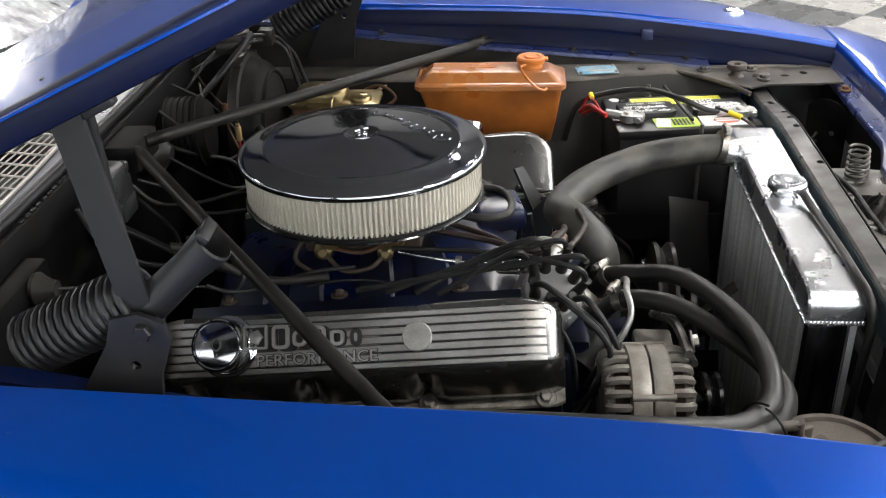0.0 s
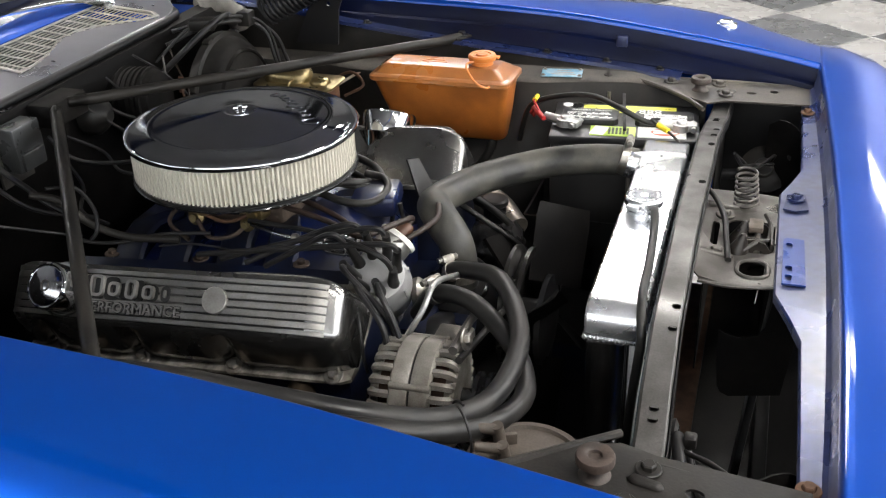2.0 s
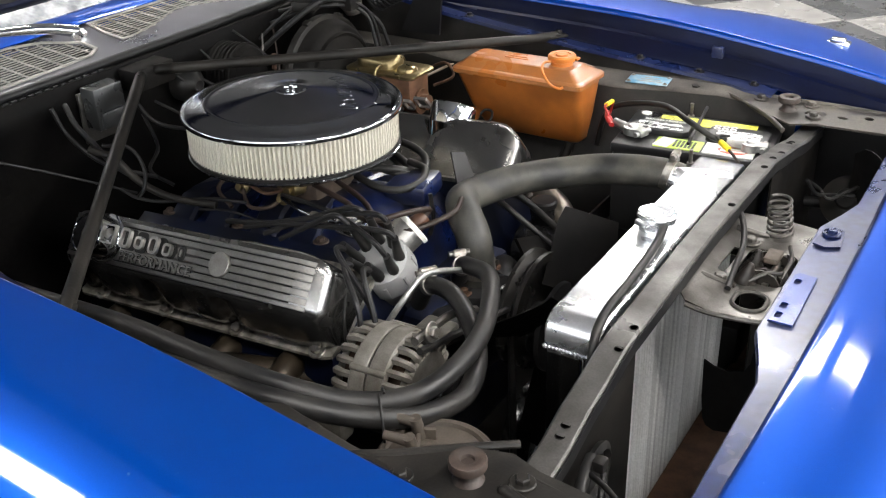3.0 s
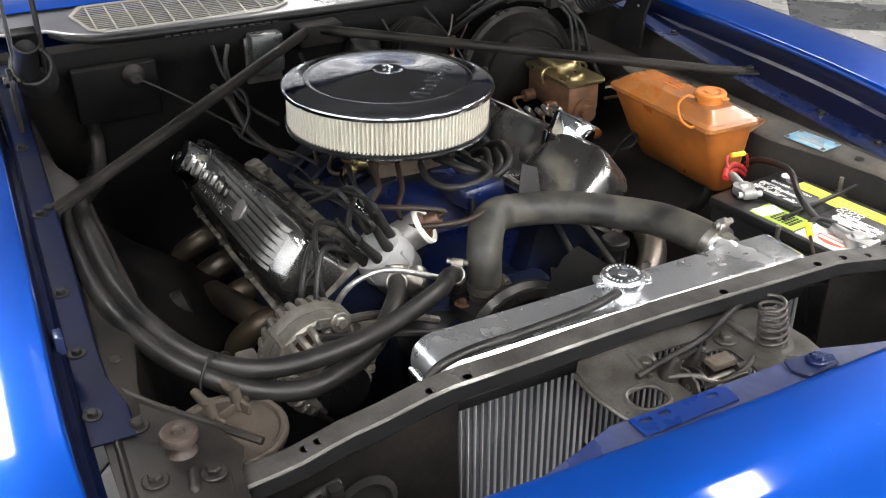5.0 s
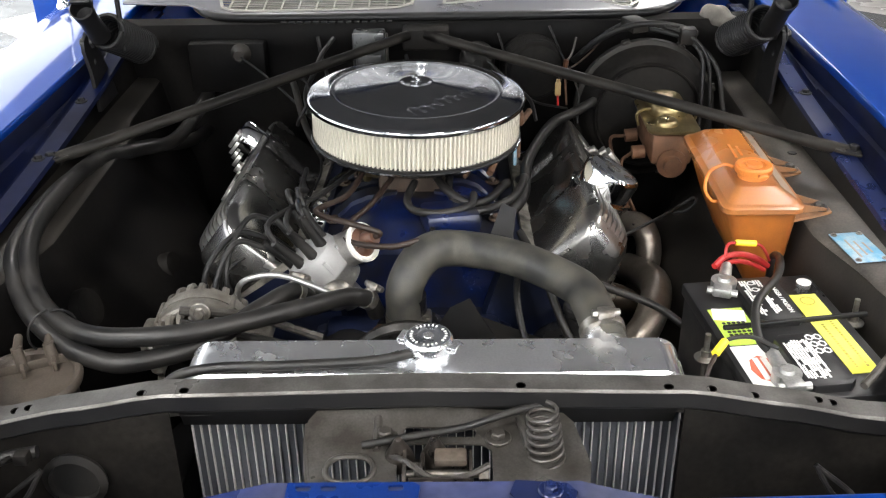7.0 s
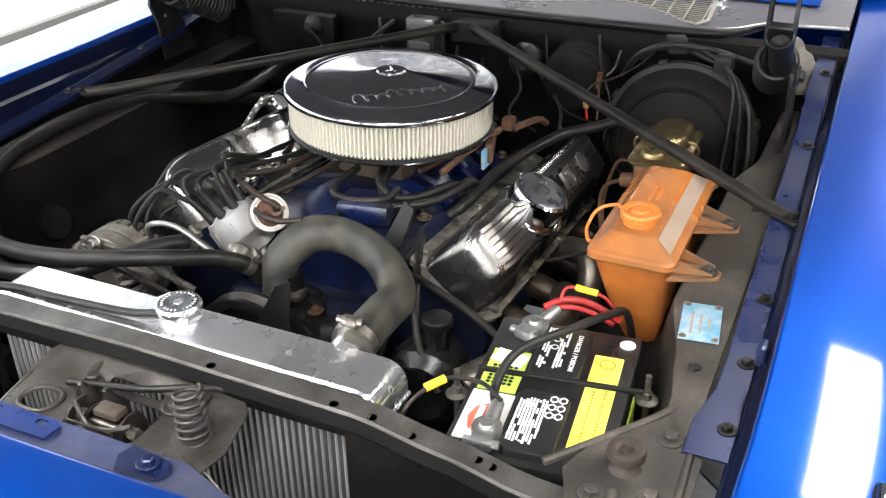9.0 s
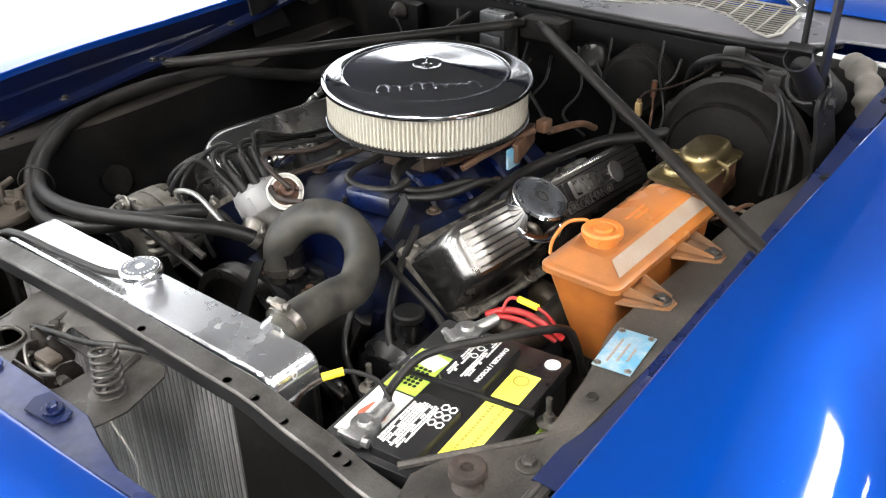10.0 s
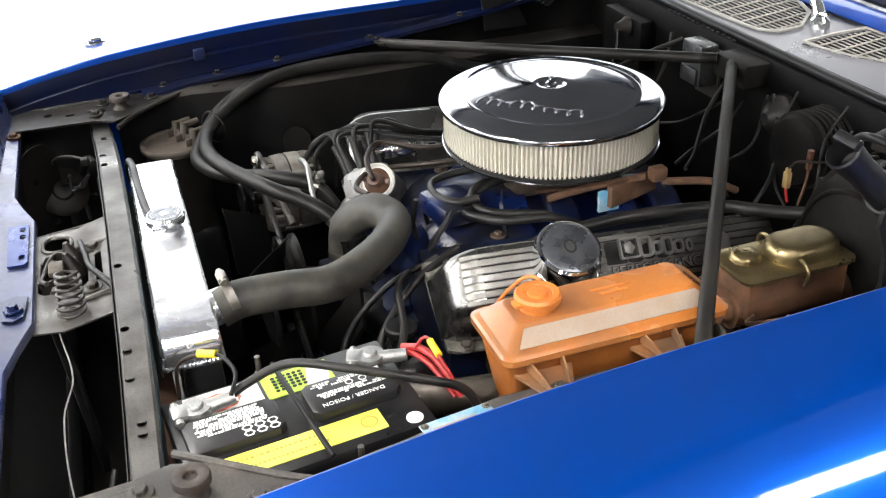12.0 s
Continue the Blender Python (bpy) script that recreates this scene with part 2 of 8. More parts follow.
FIN_DARK = material("radiator_fin_folds", (0.100, 0.108, 0.128), 0.40, 0.5, (0.078, 0.083, 0.096), 5.0, 0.6, fine=0.12, grain_scale=500)
CORE_BACK = material("radiator_core_dark", (0.05, 0.05, 0.052), 0.6, 0.3)
COWL_PAINT = material("cowl_dusty_paint", (0.095, 0.095, 0.112), 0.34, 0.2, (0.125, 0.124, 0.135), 5.0, 0.6, coat=0.3, coat_rough=0.2, fine=0.08)
GRILLE = material("cowl_grille_metal", (0.40, 0.385, 0.35), 0.45, 0.5, (0.28, 0.27, 0.25), 20.0, 0.6)
SMOKY = material("dull_smoky_metal", (0.16, 0.17, 0.19), 0.30, 0.8, (0.26, 0.27, 0.29), 45.0, 0.6, fine=0.05)
PALE_BOOT = material("pale_dusty_rubber", (0.11, 0.100, 0.088), 0.6, 0.0, (0.045, 0.040, 0.034), 22.0, 0.8, grain=0.3)
PULLEY = material("worn_pulley_steel", (0.018, 0.017, 0.016), 0.34, 0.5, (0.010, 0.009, 0.008), 22.0, 0.7, grain=0.15)
GASKET = material("oily_gasket_edge", (0.34, 0.32, 0.28), 0.50, 0.4, (0.030, 0.025, 0.020), 30.0, 1.0)
WIRE_BLACK = material("plug_wire", (0.011, 0.011, 0.012), 0.42, 0.0, (0.024, 0.022, 0.020), 30.0, 0.6, spec=0.24)
BROWN_HOSE = material("brown_rubber_hose", (0.020, 0.0125, 0.010), 0.45, 0.0, (0.036, 0.024, 0.018), 20.0, 0.6, spec=0.35)
INNER = material("dull_black_bay_paint", (0.0050, 0.0048, 0.0049), 0.55, 0.0, (0.0150, 0.0135, 0.0120), 9.0, 0.95, grain=0.25, spec=0.07, fine=0.3, grain_scale=120)
# Bay black taken almost to zero; carries painted shade on the right inner fender.
FIREWALL = material("darkened_bay_black", (0.0024, 0.0023, 0.0025), 0.58, 0.0, (0.0068, 0.0061, 0.0056), 9.0, 0.95, grain=0.25, spec=0.07, fine=0.3, grain_scale=120)
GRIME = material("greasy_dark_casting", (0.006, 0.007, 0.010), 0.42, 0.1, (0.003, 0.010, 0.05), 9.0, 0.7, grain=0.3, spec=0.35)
PLATE_STEEL = material("zinc_fastener", (0.30, 0.29, 0.27), 0.4, 0.9, (0.16, 0.13, 0.10), 80.0, 0.7)
# Opaque, with pale mottling put straight into the windscreen's colour.
GLASS = material("mottled_pale_windscreen", (0.30, 0.31, 0.33), 0.22, 0.4, (0.62, 0.63, 0.64), 26.0, 1.0, coat=1.0, coat_rough=0.02, fine=0.25, grain_scale=70, rough_var=0.1)
TILE_DARK = material("dark_floor_tile", (0.055, 0.057, 0.060), 0.28, 0.0, (0.095, 0.096, 0.098), 5.0, 0.8, grain=0.1, per_piece=0.14)
TILE_LIGHT = material("light_floor_tile", (0.30, 0.29, 0.28), 0.28, 0.0, (0.21, 0.205, 0.20), 5.0, 0.8, grain=0.1, per_piece=0.10)
WALL = material("shop_wall_paint", (0.20, 0.197, 0.195), 0.7, 0.0, (0.15, 0.148, 0.148), 1.5, 0.5)
CEILING = material("shop_ceiling_paint", (0.15, 0.148, 0.148), 0.8, 0.0, (0.11, 0.11, 0.112), 1.5, 0.5)
TUBE_GLOW = glow("lit_tube", (1.0, 0.97, 0.93), LAMP)
# Glow of the added panels ahead of the car.
FRONT_GLOW = glow("front_fill_pane", (0.95, 0.98, 1.0), 4.0)
HOOD_IN = material("hood_underside", (0.13, 0.127, 0.125), 0.6, 0.0, (0.19, 0.183, 0.175), 6.0, 0.5)
WINDOW_GLOW = glow("daylight_pane", (0.95, 0.98, 1.0), WINDOW)


# ---- mesh helpers ----
rng = random.Random(7)
BASE = {}


def thing(name, at, label, category, group="", kind=""):
    ob = new(name)
    ob.empty_display_size = 0.02
    ob.location = at
    BASE[ob.name] = Vector(at)
    return tagged(ob, label, category, group, kind)


def part(name, bm, mat, parent, label="", smooth=38):
    """Links bm, given in the place's own metres, as one mesh under parent."""
    base = BASE[parent.name]
    bmesh.ops.translate(bm, verts=bm.verts, vec=-base)
    bmesh.ops.recalc_face_normals(bm, faces=bm.faces)
    me = bpy.data.meshes.new(name)
    bm.to_mesh(me)
    bm.free()
    me.materials.append(mat)
    if smooth:
        me.shade_smooth()
        me.set_sharp_from_angle(angle=radians(smooth))
    ob = new(name, me)
    ob.parent = parent
    BASE[ob.name] = base
    return tagged(ob, label)


def solid(name, bm, mat, label, category, group="", kind="", smooth=38):
    """One mesh that is a thing by itself."""
    xs = [v.co for v in bm.verts]
    base = Vector(((min(c.x for c in xs) + max(c.x for c in xs)) / 2, (min(c.y for c in xs) + max(c.y for c in xs)) / 2, min(c.z for c in xs)))
    bmesh.ops.translate(bm, verts=bm.verts, vec=-base)
    bmesh.ops.recalc_face_normals(bm, faces=bm.faces)
    me = bpy.data.meshes.new(name)
    bm.to_mesh(me)
    bm.free()
    me.materials.append(mat)
    if smooth:
        me.shade_smooth()
        me.set_sharp_from_angle(angle=radians(smooth))
    ob = new(name, me)
    ob.location = base
    BASE[ob.name] = base
    return tagged(ob, label, category, group, kind)


def B():
    return bmesh.new()


def axis_matrix(p, d):
    """A matrix at p whose z runs along d."""
    q = Vector(d).normalized().to_track_quat("Z", "Y").to_matrix().to_4x4()
    return Matrix.Translation(p) @ q


def faces_from(bm, rings, closed=True, caps=True):
    vs = [[bm.verts.new(p) for p in r] for r in rings]
    n = len(rings[0])
    for a, b in zip(vs, vs[1:]):
        for i in range(n if closed else n - 1):
            j = (i + 1) % n
            bm.faces.new((a[i], a[j], b[j], b[i]))
    if caps and closed:
        bm.faces.new(vs[0][::-1])
        bm.faces.new(vs[-1])
    return bm


def box(bm, c, s, bevel=0.0, m=None, seg=2):
    r = bmesh.ops.create_cube(bm, size=1.0)
    vs = r["verts"]
    bmesh.ops.scale(bm, verts=vs, vec=s)
    if bevel:
        es = {e for v in vs for e in v.link_edges}
        got = bmesh.ops.bevel(bm, geom=list(es), offset=bevel, segments=seg, affect="EDGES", profile=0.5)
        vs = list({v for f in got["faces"] for v in f.verts} | {v for v in vs if v.is_valid})
    if m is not None:
        bmesh.ops.transform(bm, verts=vs, matrix=m)
    bmesh.ops.translate(bm, verts=vs, vec=c)
    return bm


def lathe(bm, profile, m, n=32):
    """Turns (radius, height) pairs round the z axis of m."""
    rings = []
    for r, h in profile:
        r = max(r, 0.0002)
        rings.append([m @ Vector((r * math.cos(2 * math.pi * i / n), r * math.sin(2 * math.pi * i / n), h)) for i in range(n)])
    return faces_from(bm, rings)


def rod(bm, a, b, r, r2=None, n=14):
    a, b = Vector(a), Vector(b)
    return lathe(bm, [(r, 0), (r2 or r, (b - a).length)], axis_matrix(a, b - a), n)


def curve_points(pts, step=6):
    """A smooth line through pts."""
    p = [Vector(q) for q in pts]
    p = [2 * p[0] - p[1]] + p + [2 * p[-1] - p[-2]]
    out = []
    for a, b, c, d in zip(p, p[1:], p[2:], p[3:]):
        for i in range(step):
            t = i / step
            out.append(0.5 * (2 * b + (c - a) * t + (2 * a - 5 * b + 4 * c - d) * t * t + (3 * b - a - 3 * c + d) * t ** 3))
    out.append(p[-2])
    return out


def tube(bm, pts, r, n=12, step=6, smooth=True, ring=None):
    """A pipe along a smooth line; ring(k) may scale the radius along it."""
    line = curve_points(pts, step) if smooth else [Vector(q) for q in pts]
    rings, up = [], Vector((0.13, 0.21, 0.97)).normalized()
    for k, p in enumerate(line):
        d = (line[min(k + 1, len(line) - 1)] - line[max(k - 1, 0)]).normalized()
        x = (up - d * up.dot(d))
        if x.length < 0.05:
            x = Vector((1, 0, 0)) - d * d.x
        x.normalize()
        up = x
        y = d.cross(x)
        rr = r * (ring(k / (len(line) - 1)) if ring else 1)
        rings.append([p + rr * (math.cos(2 * math.pi * i / n) * x + math.sin(2 * math.pi * i / n) * y) for i in range(n)])
    return faces_from(bm, rings)


def coil(bm, p0, p1, radius, wire, turns, n=8, per=18, taper=1.0):
    m = axis_matrix(p0, Vector(p1) - Vector(p0))
    h = (Vector(p1) - Vector(p0)).length
    pts = []
    for i in range(int(turns * per) + 1):
        t = i / (turns * per)
        a = 2 * math.pi * turns * t
        r = radius * (1 + (taper - 1) * t)
        pts.append(m @ Vector((r * math.cos(a), r * math.sin(a), h * t)))
    return tube(bm, pts, wire, n, smooth=False)


def prism(bm, poly, lo, hi, m=Matrix.Identity(4), bevel=0.0):
    """A flat outline (x, y) made solid between two heights of m."""
    vs = [bm.verts.new((x, y, lo)) for x, y in poly]
    top = [bm.verts.new((x, y, hi)) for x, y in poly]
    fs = [bm.faces.new(vs[::-1]), bm.faces.new(top)]
    for i in range(len(poly)):
        j = (i + 1) % len(poly)
        fs.append(bm.faces.new((vs[i], vs[j], top[j], top[i])))
    allv = vs + top
    if bevel:
        got = bmesh.ops.bevel(bm, geom=[e for e in fs[1].edges], offset=bevel, segments=2, affect="EDGES", profile=0.5)
        allv = list({v for f in got["faces"] for v in f.verts} | {v for v in allv if v.is_valid})
    bmesh.ops.transform(bm, verts=allv, matrix=m)
    return bm


def plate(bm, outer, holes, thick, m=Matrix.Identity(4), lift=None):
    """A sheet with holes: outer and holes are outlines (x, y); lift(x, y) bends it."""
    es = []
    for loop in [outer] + list(holes):
        vs = [bm.verts.new((x, y, 0)) for x, y in loop]
        es += [bm.edges.new((vs[i], vs[(i + 1) % len(vs)])) for i in range(len(vs))]
    got = bmesh.ops.triangle_fill(bm, edges=es, use_beauty=True, use_dissolve=False)
    fs = [g for g in got["geom"] if isinstance(g, bmesh.types.BMFace)]
    ext = bmesh.ops.extrude_face_region(bm, geom=fs)
    up = [g for g in ext["geom"] if isinstance(g, bmesh.types.BMVert)]
    bmesh.ops.translate(bm, verts=up, vec=(0, 0, -thick))
    if lift:
        for v in bm.verts:
            v.co.z += lift(v.co.x, v.co.y)
    bmesh.ops.transform(bm, verts=bm.verts, matrix=m)
    return bm


def ellipse(cx, cy, rx, ry, n=20):
    return [(cx + rx * math.cos(2 * math.pi * i / n), cy + ry * math.sin(2 * math.pi * i / n)) for i in range(n)]


def round_rect(cx, cy, w, h, r, n=5):
    out = []
    for sx, sy, a0 in ((1, 1, 0), (-1, 1, 90), (-1, -1, 180), (1, -1, 270)):
        for i in range(n + 1):
            a = radians(a0 + 90 * i / n)
            out.append((cx + sx * (w / 2 - r) + r * math.cos(a), cy + sy * (h / 2 - r) + r * math.sin(a)))
    return out


def sheet(bm, rows, thick=0.0, side=-1):
    """A bent sheet through rows of points, with a thickness where one is given."""
    vs = [[bm.verts.new(p) for p in r] for r in rows]
    fs = []
    for a, b in zip(vs, vs[1:]):
        for i in range(len(a) - 1):
            fs.append(bm.faces.new((a[i], a[i + 1], b[i + 1], b[i])))
    if thick:
        bmesh.ops.recalc_face_normals(bm, faces=fs)
        bmesh.ops.solidify(bm, geom=fs, thickness=side * thick)
    return bm


def bolt(name, p, parent, mat, r=0.007, up=(0, 0, 1), washer=True, label=""):
    m = axis_matrix(p, up)
    bm = B()
    if washer:
        lathe(bm, [(r * 1.75, 0), (r * 1.75, r * 0.22), (r * 1.6, r * 0.35)], m, 18)
    lathe(bm, [(r, 0), (r, r * 0.95), (r * 0.82, r * 1.15)], m, 6)
    return part(name, bm, mat, parent, label, smooth=20)


def lettering(name, text, size, depth, m, mat, parent, label="", swell=0.0):
    cu = bpy.data.curves.new(name, "FONT")
    cu.body, cu.size, cu.extrude, cu.resolution_u = text, size, depth, 2
    cu.align_x, cu.align_y, cu.offset = "CENTER", "CENTER", swell
    tmp = bpy.data.objects.new(name, cu)
    scene.collection.objects.link(tmp)
    me = bpy.data.meshes.new_from_object(tmp.evaluated_get(bpy.context.evaluated_depsgraph_get()))
    bpy.data.objects.remove(tmp)
    base = BASE[parent.name]
    me.transform(Matrix.Translation(-base) @ m)
    me.materials.clear()
    me.materials.append(mat)
    ob = new(name, me)
    ob.parent = parent
    BASE[ob.name] = base
    return tagged(ob, label)


def interp(table, x):
    """Straight-line values between the rows of a short table."""
    if x <= table[0][0]:
        return table[0][1:]
    for a, b in zip(table, table[1:]):
        if x <= b[0]:
            w = (x - a[0]) / (b[0] - a[0])
            w = w * w * (3 - 2 * w) * 0.5 + w * 0.5
            return tuple(p * (1 - w) + q * w for p, q in zip(a[1:], b[1:]))
    return table[-1][1:]


def smooth_at(table, x):
    """Values of a smooth line through the rows of a short table."""
    rows = [Vector(r) for r in table]
    if x <= rows[0][0]:
        return tuple(table[0][1:])
    for i in range(len(rows) - 1):
        a, b = rows[i], rows[i + 1]
        if x <= b[0]:
            h = b[0] - a[0]
            w = (x - a[0]) / h
            lo, hi = rows[max(i - 1, 0)], rows[min(i + 2, len(rows) - 1)]
            out = []
            for k in range(1, len(a)):
                ta = (b[k] - lo[k]) / (b[0] - lo[0])
                tb = (hi[k] - a[k]) / (hi[0] - a[0])
                out.append((2 * w ** 3 - 3 * w * w + 1) * a[k] + (w ** 3 - 2 * w * w + w) * h * ta + (3 * w * w - 2 * w ** 3) * b[k] + (w ** 3 - w * w) * h * tb)
            return tuple(out)
    return tuple(table[-1][1:])


# ---- room ----
MID = 0.03       # the car's middle line


def build_room():
    x0, x1, y0, y1, top = -6.5, 5.6, -3.2, 8.5, 3.6
    bm = B()
    box(bm, ((x0 + x1) / 2, (y0 + y1) / 2, -0.11), (x1 - x0, y1 - y0, 0.2))
    floor = solid("floor", bm, TILE_DARK, "dark grey tiled showroom floor laid in a checker", "floor", kind="structure", smooth=0)
    size, gap = 0.58, 0.004
    m0 = Matrix.Translation((1.266, 4.137, 0)) @ Matrix.Rotation(radians(48), 4, "Z")
    me = {}
    for shade, mat in ((0, TILE_LIGHT), (1, TILE_DARK)):
        bm = B()
        box(bm, (0, 0, -0.006), (size - gap, size - gap, 0.016), 0.002, seg=1)
        me[shade] = bpy.data.meshes.new("tile")
        bm.to_mesh(me[shade])
        bm.free()
        me[shade].materials.append(mat)
    rest = {0: [], 1: []}
    for i in range(-26, 27):
        for j in range(-26, 27):
            p = m0 @ Vector(((i + 0.5) * size, (j + 0.5) * size, 0))
            if not (x0 + 0.1 < p.x < x1 - 0.1 and y0 + 0.1 < p.y < y1 - 0.1):
                continue
            shade = (i + j) % 2
            if -1 < p.x < 4 and -2 < p.y < 6:
                ob = new("tile", me[shade])
                ob.parent = floor
                ob.matrix_parent_inverse = floor.matrix_basis.inverted()
                ob.matrix_basis = Matrix.Translation((0, 0, 0.0)) @ Matrix.Translation(p) @ Matrix.Rotation(radians(48), 4, "Z")
            else:
                rest[shade].append(p)
    for shade, mat in ((0, TILE_LIGHT), (1, TILE_DARK)):
        bm = B()
        for p in rest[shade]:
            box(bm, (p.x, p.y, -0.004), (size - gap, size - gap, 0.012), m=Matrix.Rotation(radians(48), 4, "Z"))
        tagged(part("far_tiles", bm, mat, floor, smooth=0), kind="stuff")
    for name, c, s in (("wall_back", (x0 - 0.1, (y0 + y1) / 2, top / 2), (0.2, y1 - y0 + 0.4, top)), ("wall_front", (x1 + 0.1, (y0 + y1) / 2, top / 2), (0.2, y1 - y0 + 0.4, top)),
                       ("wall_left", ((x0 + x1) / 2, y1 + 0.1, top / 2), (x1 - x0, 0.2, top)), ("wall_right", ((x0 + x1) / 2, y0 - 0.1, top / 2), (x1 - x0, 0.2, top))):
        bm = B()
        box(bm, c, s)
        solid(name, bm, WALL, "plain light grey painted shop wall", "wall", kind="structure", smooth=0)
    bm = B()
    box(bm, ((x0 + x1) / 2, (y0 + y1) / 2, top + 0.1), (x1 - x0 + 0.4, y1 - y0 + 0.4, 0.2))
    solid("ceiling", bm, CEILING, "plain light grey shop ceiling", "ceiling", kind="structure", smooth=0)
    # long ceiling lights
    for x, y, w, long in ((1.9, -1.4, 0.60, 1.2), (3.0, 1.4, 0.60, 1.2), (4.2, -1.4, 0.60, 1.2), (4.6, 1.4, 0.60, 1.2), (4.2, 4.2, 0.60, 1.2), (3.2, 7.2, 0.60, 1.2), (-5.0, 1.55, 0.45, 1.2),
                          (-1.75, -1.05, 0.50, 0.9), (-1.40, 0.95, 0.36, 0.9), (-1.75, 2.30, 0.14, 1.3), (-1.5, 4.8, 0.60, 1.2), (0.1, 3.8, 0.50, 1.2), (0.45, 1.75, 0.22, 1.2), (1.25, 3.75, 0.26, 0.6)):
        t = thing("ceiling_light", (x, y, top - 0.10), "broad lit fluorescent panel fixed to the ceiling" if w > 0.4 else "narrow lit fluorescent fitting fixed to the ceiling", "ceiling light", "ceiling lights")
        bm = B()
        box(bm, (x, y, top - 0.045), (long + 0.10, w + 0.10, 0.08), 0.01)
        part("housing", bm, WALL, t)
        bm = B()
        box(bm, (x, y, top - 0.090), (long, w, 0.016), 0.006)
        part("diffuser", bm, TUBE_GLOW, t, "lit white diffuser")
    # one long band of frosted glazing along the right wall
    w = thing("window_1", (-0.5, y0, 0.10), "long frosted shop window with daylight behind", "window", kind="structure")
    for z in (0.12, 3.10):
        bm = B()
        box(bm, (-0.5, y0 + 0.03, z), (12.0, 0.06, 0.08), 0.004)
        part("window_frame", bm, WALL, w, smooth=0)
    bm = B()
    box(bm, (-0.5, y0 + 0.012, 1.61), (11.9, 0.012, 2.90))
    part("pane", bm, WINDOW_GLOW, w, smooth=0)
    # tall glazed shop door in the rear wall
    w = thing("window_6", (x0, -2.0, 0.2), "tall glazed shop door with daylight behind", "window", kind="structure")
    bm = B()
    plate(bm, round_rect(0, 0, 2.3, 3.1, 0.01, 1), [round_rect(0, 0, 2.18, 2.98, 0.01, 1)], 0.06, Matrix.Translation((x0 + 0.07, -2.0, 1.75)) @ pose(0, 0, 0, 90, 0, 90))
    part("window_frame", bm, WALL, w, smooth=0)
    for k in (-1, 1):
        bm = B()
        box(bm, (x0 + 0.012, -2.0 + k * 0.545, 1.75), (0.012, 1.07, 2.96))
        part("pane", bm, WINDOW_GLOW, w, smooth=0)
    # high glowing panels, unseen, added in the wall ahead to light the front
    for i, y in enumerate((-1.6, 1.1, 3.8, 6.5)):
        w = thing("window_%d" % (i + 2), (x1, y, 1.2), "unseen high window panel added to light the front of the car", "window", "shop windows", "structure")
        bm = B()
        plate(bm, round_rect(0, 0, 2.5, 2.1, 0.01, 1), [round_rect(0, 0, 2.38, 1.98, 0.01, 1)], 0.06, Matrix.Translation((x1 - 0.04, y, 2.35)) @ pose(0, 0, 0, 90, 0, 90))
        part("window_frame", bm, WALL, w, smooth=0)
        for k in (-1, 1):
            bm = B()
            box(bm, (x1 - 0.012, y + k * 0.595, 2.35), (0.012, 1.17, 1.96))
            part("pane", bm, FRONT_GLOW, w, smooth=0)


build_room()

# ---- car body ----
car = thing("car", (0.0, MID, 0.0), "blue classic muscle car with its hood open", "car")

LIPS = {-1: [(-0.95, 0.616, 1.026), (-0.45, 0.622, 1.013), (0.0, 0.632, 1.001), (0.35, 0.642, 0.993), (0.65, 0.651, 0.965), (0.80, 0.647, 0.940), (0.852, 0.642, 0.929)],
        1: [(-0.95, 0.642, 1.028), (-0.45, 0.650, 1.022), (0.0, 0.656, 1.013), (0.35, 0.660, 0.997), (0.65, 0.660, 0.960), (0.80, 0.650, 0.937), (0.852, 0.643, 0.928)]}
FLANGE = [(-0.60, 1.000), (-0.29, 0.994), (-0.10, 0.966), (0.14, 0.938), (0.33, 0.920), (0.556, 0.899), (0.66, 0.888), (0.86, 0.872)]
EDGE = [(0.0, -0.012), (0.0004, -0.0010), (0.0012, -0.0001), (0.0020, 0.0), (0.0030, 0.0), (0.0055, 0.0)]
CROWN = EDGE + [(p.x, p.y) for p in curve_points([(0.012, 0.0001, 0), (0.05, 0.0004, 0), (0.10, -0.0022, 0), (0.14, -0.0080, 0), (0.18, -0.0195, 0), (0.22, -0.041, 0), (0.26, -0.082, 0), (0.29, -0.15, 0), (0.305, -0.24, 0), (0.31, -0.40, 0), (0.29, -0.66, 0)], 3)]


def crown_drop(d):
    d = max(d, 0.0)
    for (a, za), (b, zb) in zip(CROWN[3:], CROWN[4:]):
        if d <= b:
            return za + (zb - za) * max(0.0, d - a) / (b - a) if b > a else za
    return CROWN[-1][1]


def widened(profile, k):
    """The crown's profile with its flat top k times as wide and the fall drawn in to the same outer edge."""
    flat, edge = 0.14, 0.31
    return [(d * k if d <= flat else flat * k + (d - flat) * (edge * 1.02 - flat * k) / (edge - flat), h) for d, h in profile]


WIDTHS = {-1: [(-0.95, 1.0), (0.852, 1.0)], 1: [(-0.95, 1.0), (0.34, 1.0), (0.39, 1.05), (0.44, 1.22), (0.51, 1.37), (0.58, 1.47), (0.66, 1.46), (0.76, 1.12), (0.852, 1.0)]}


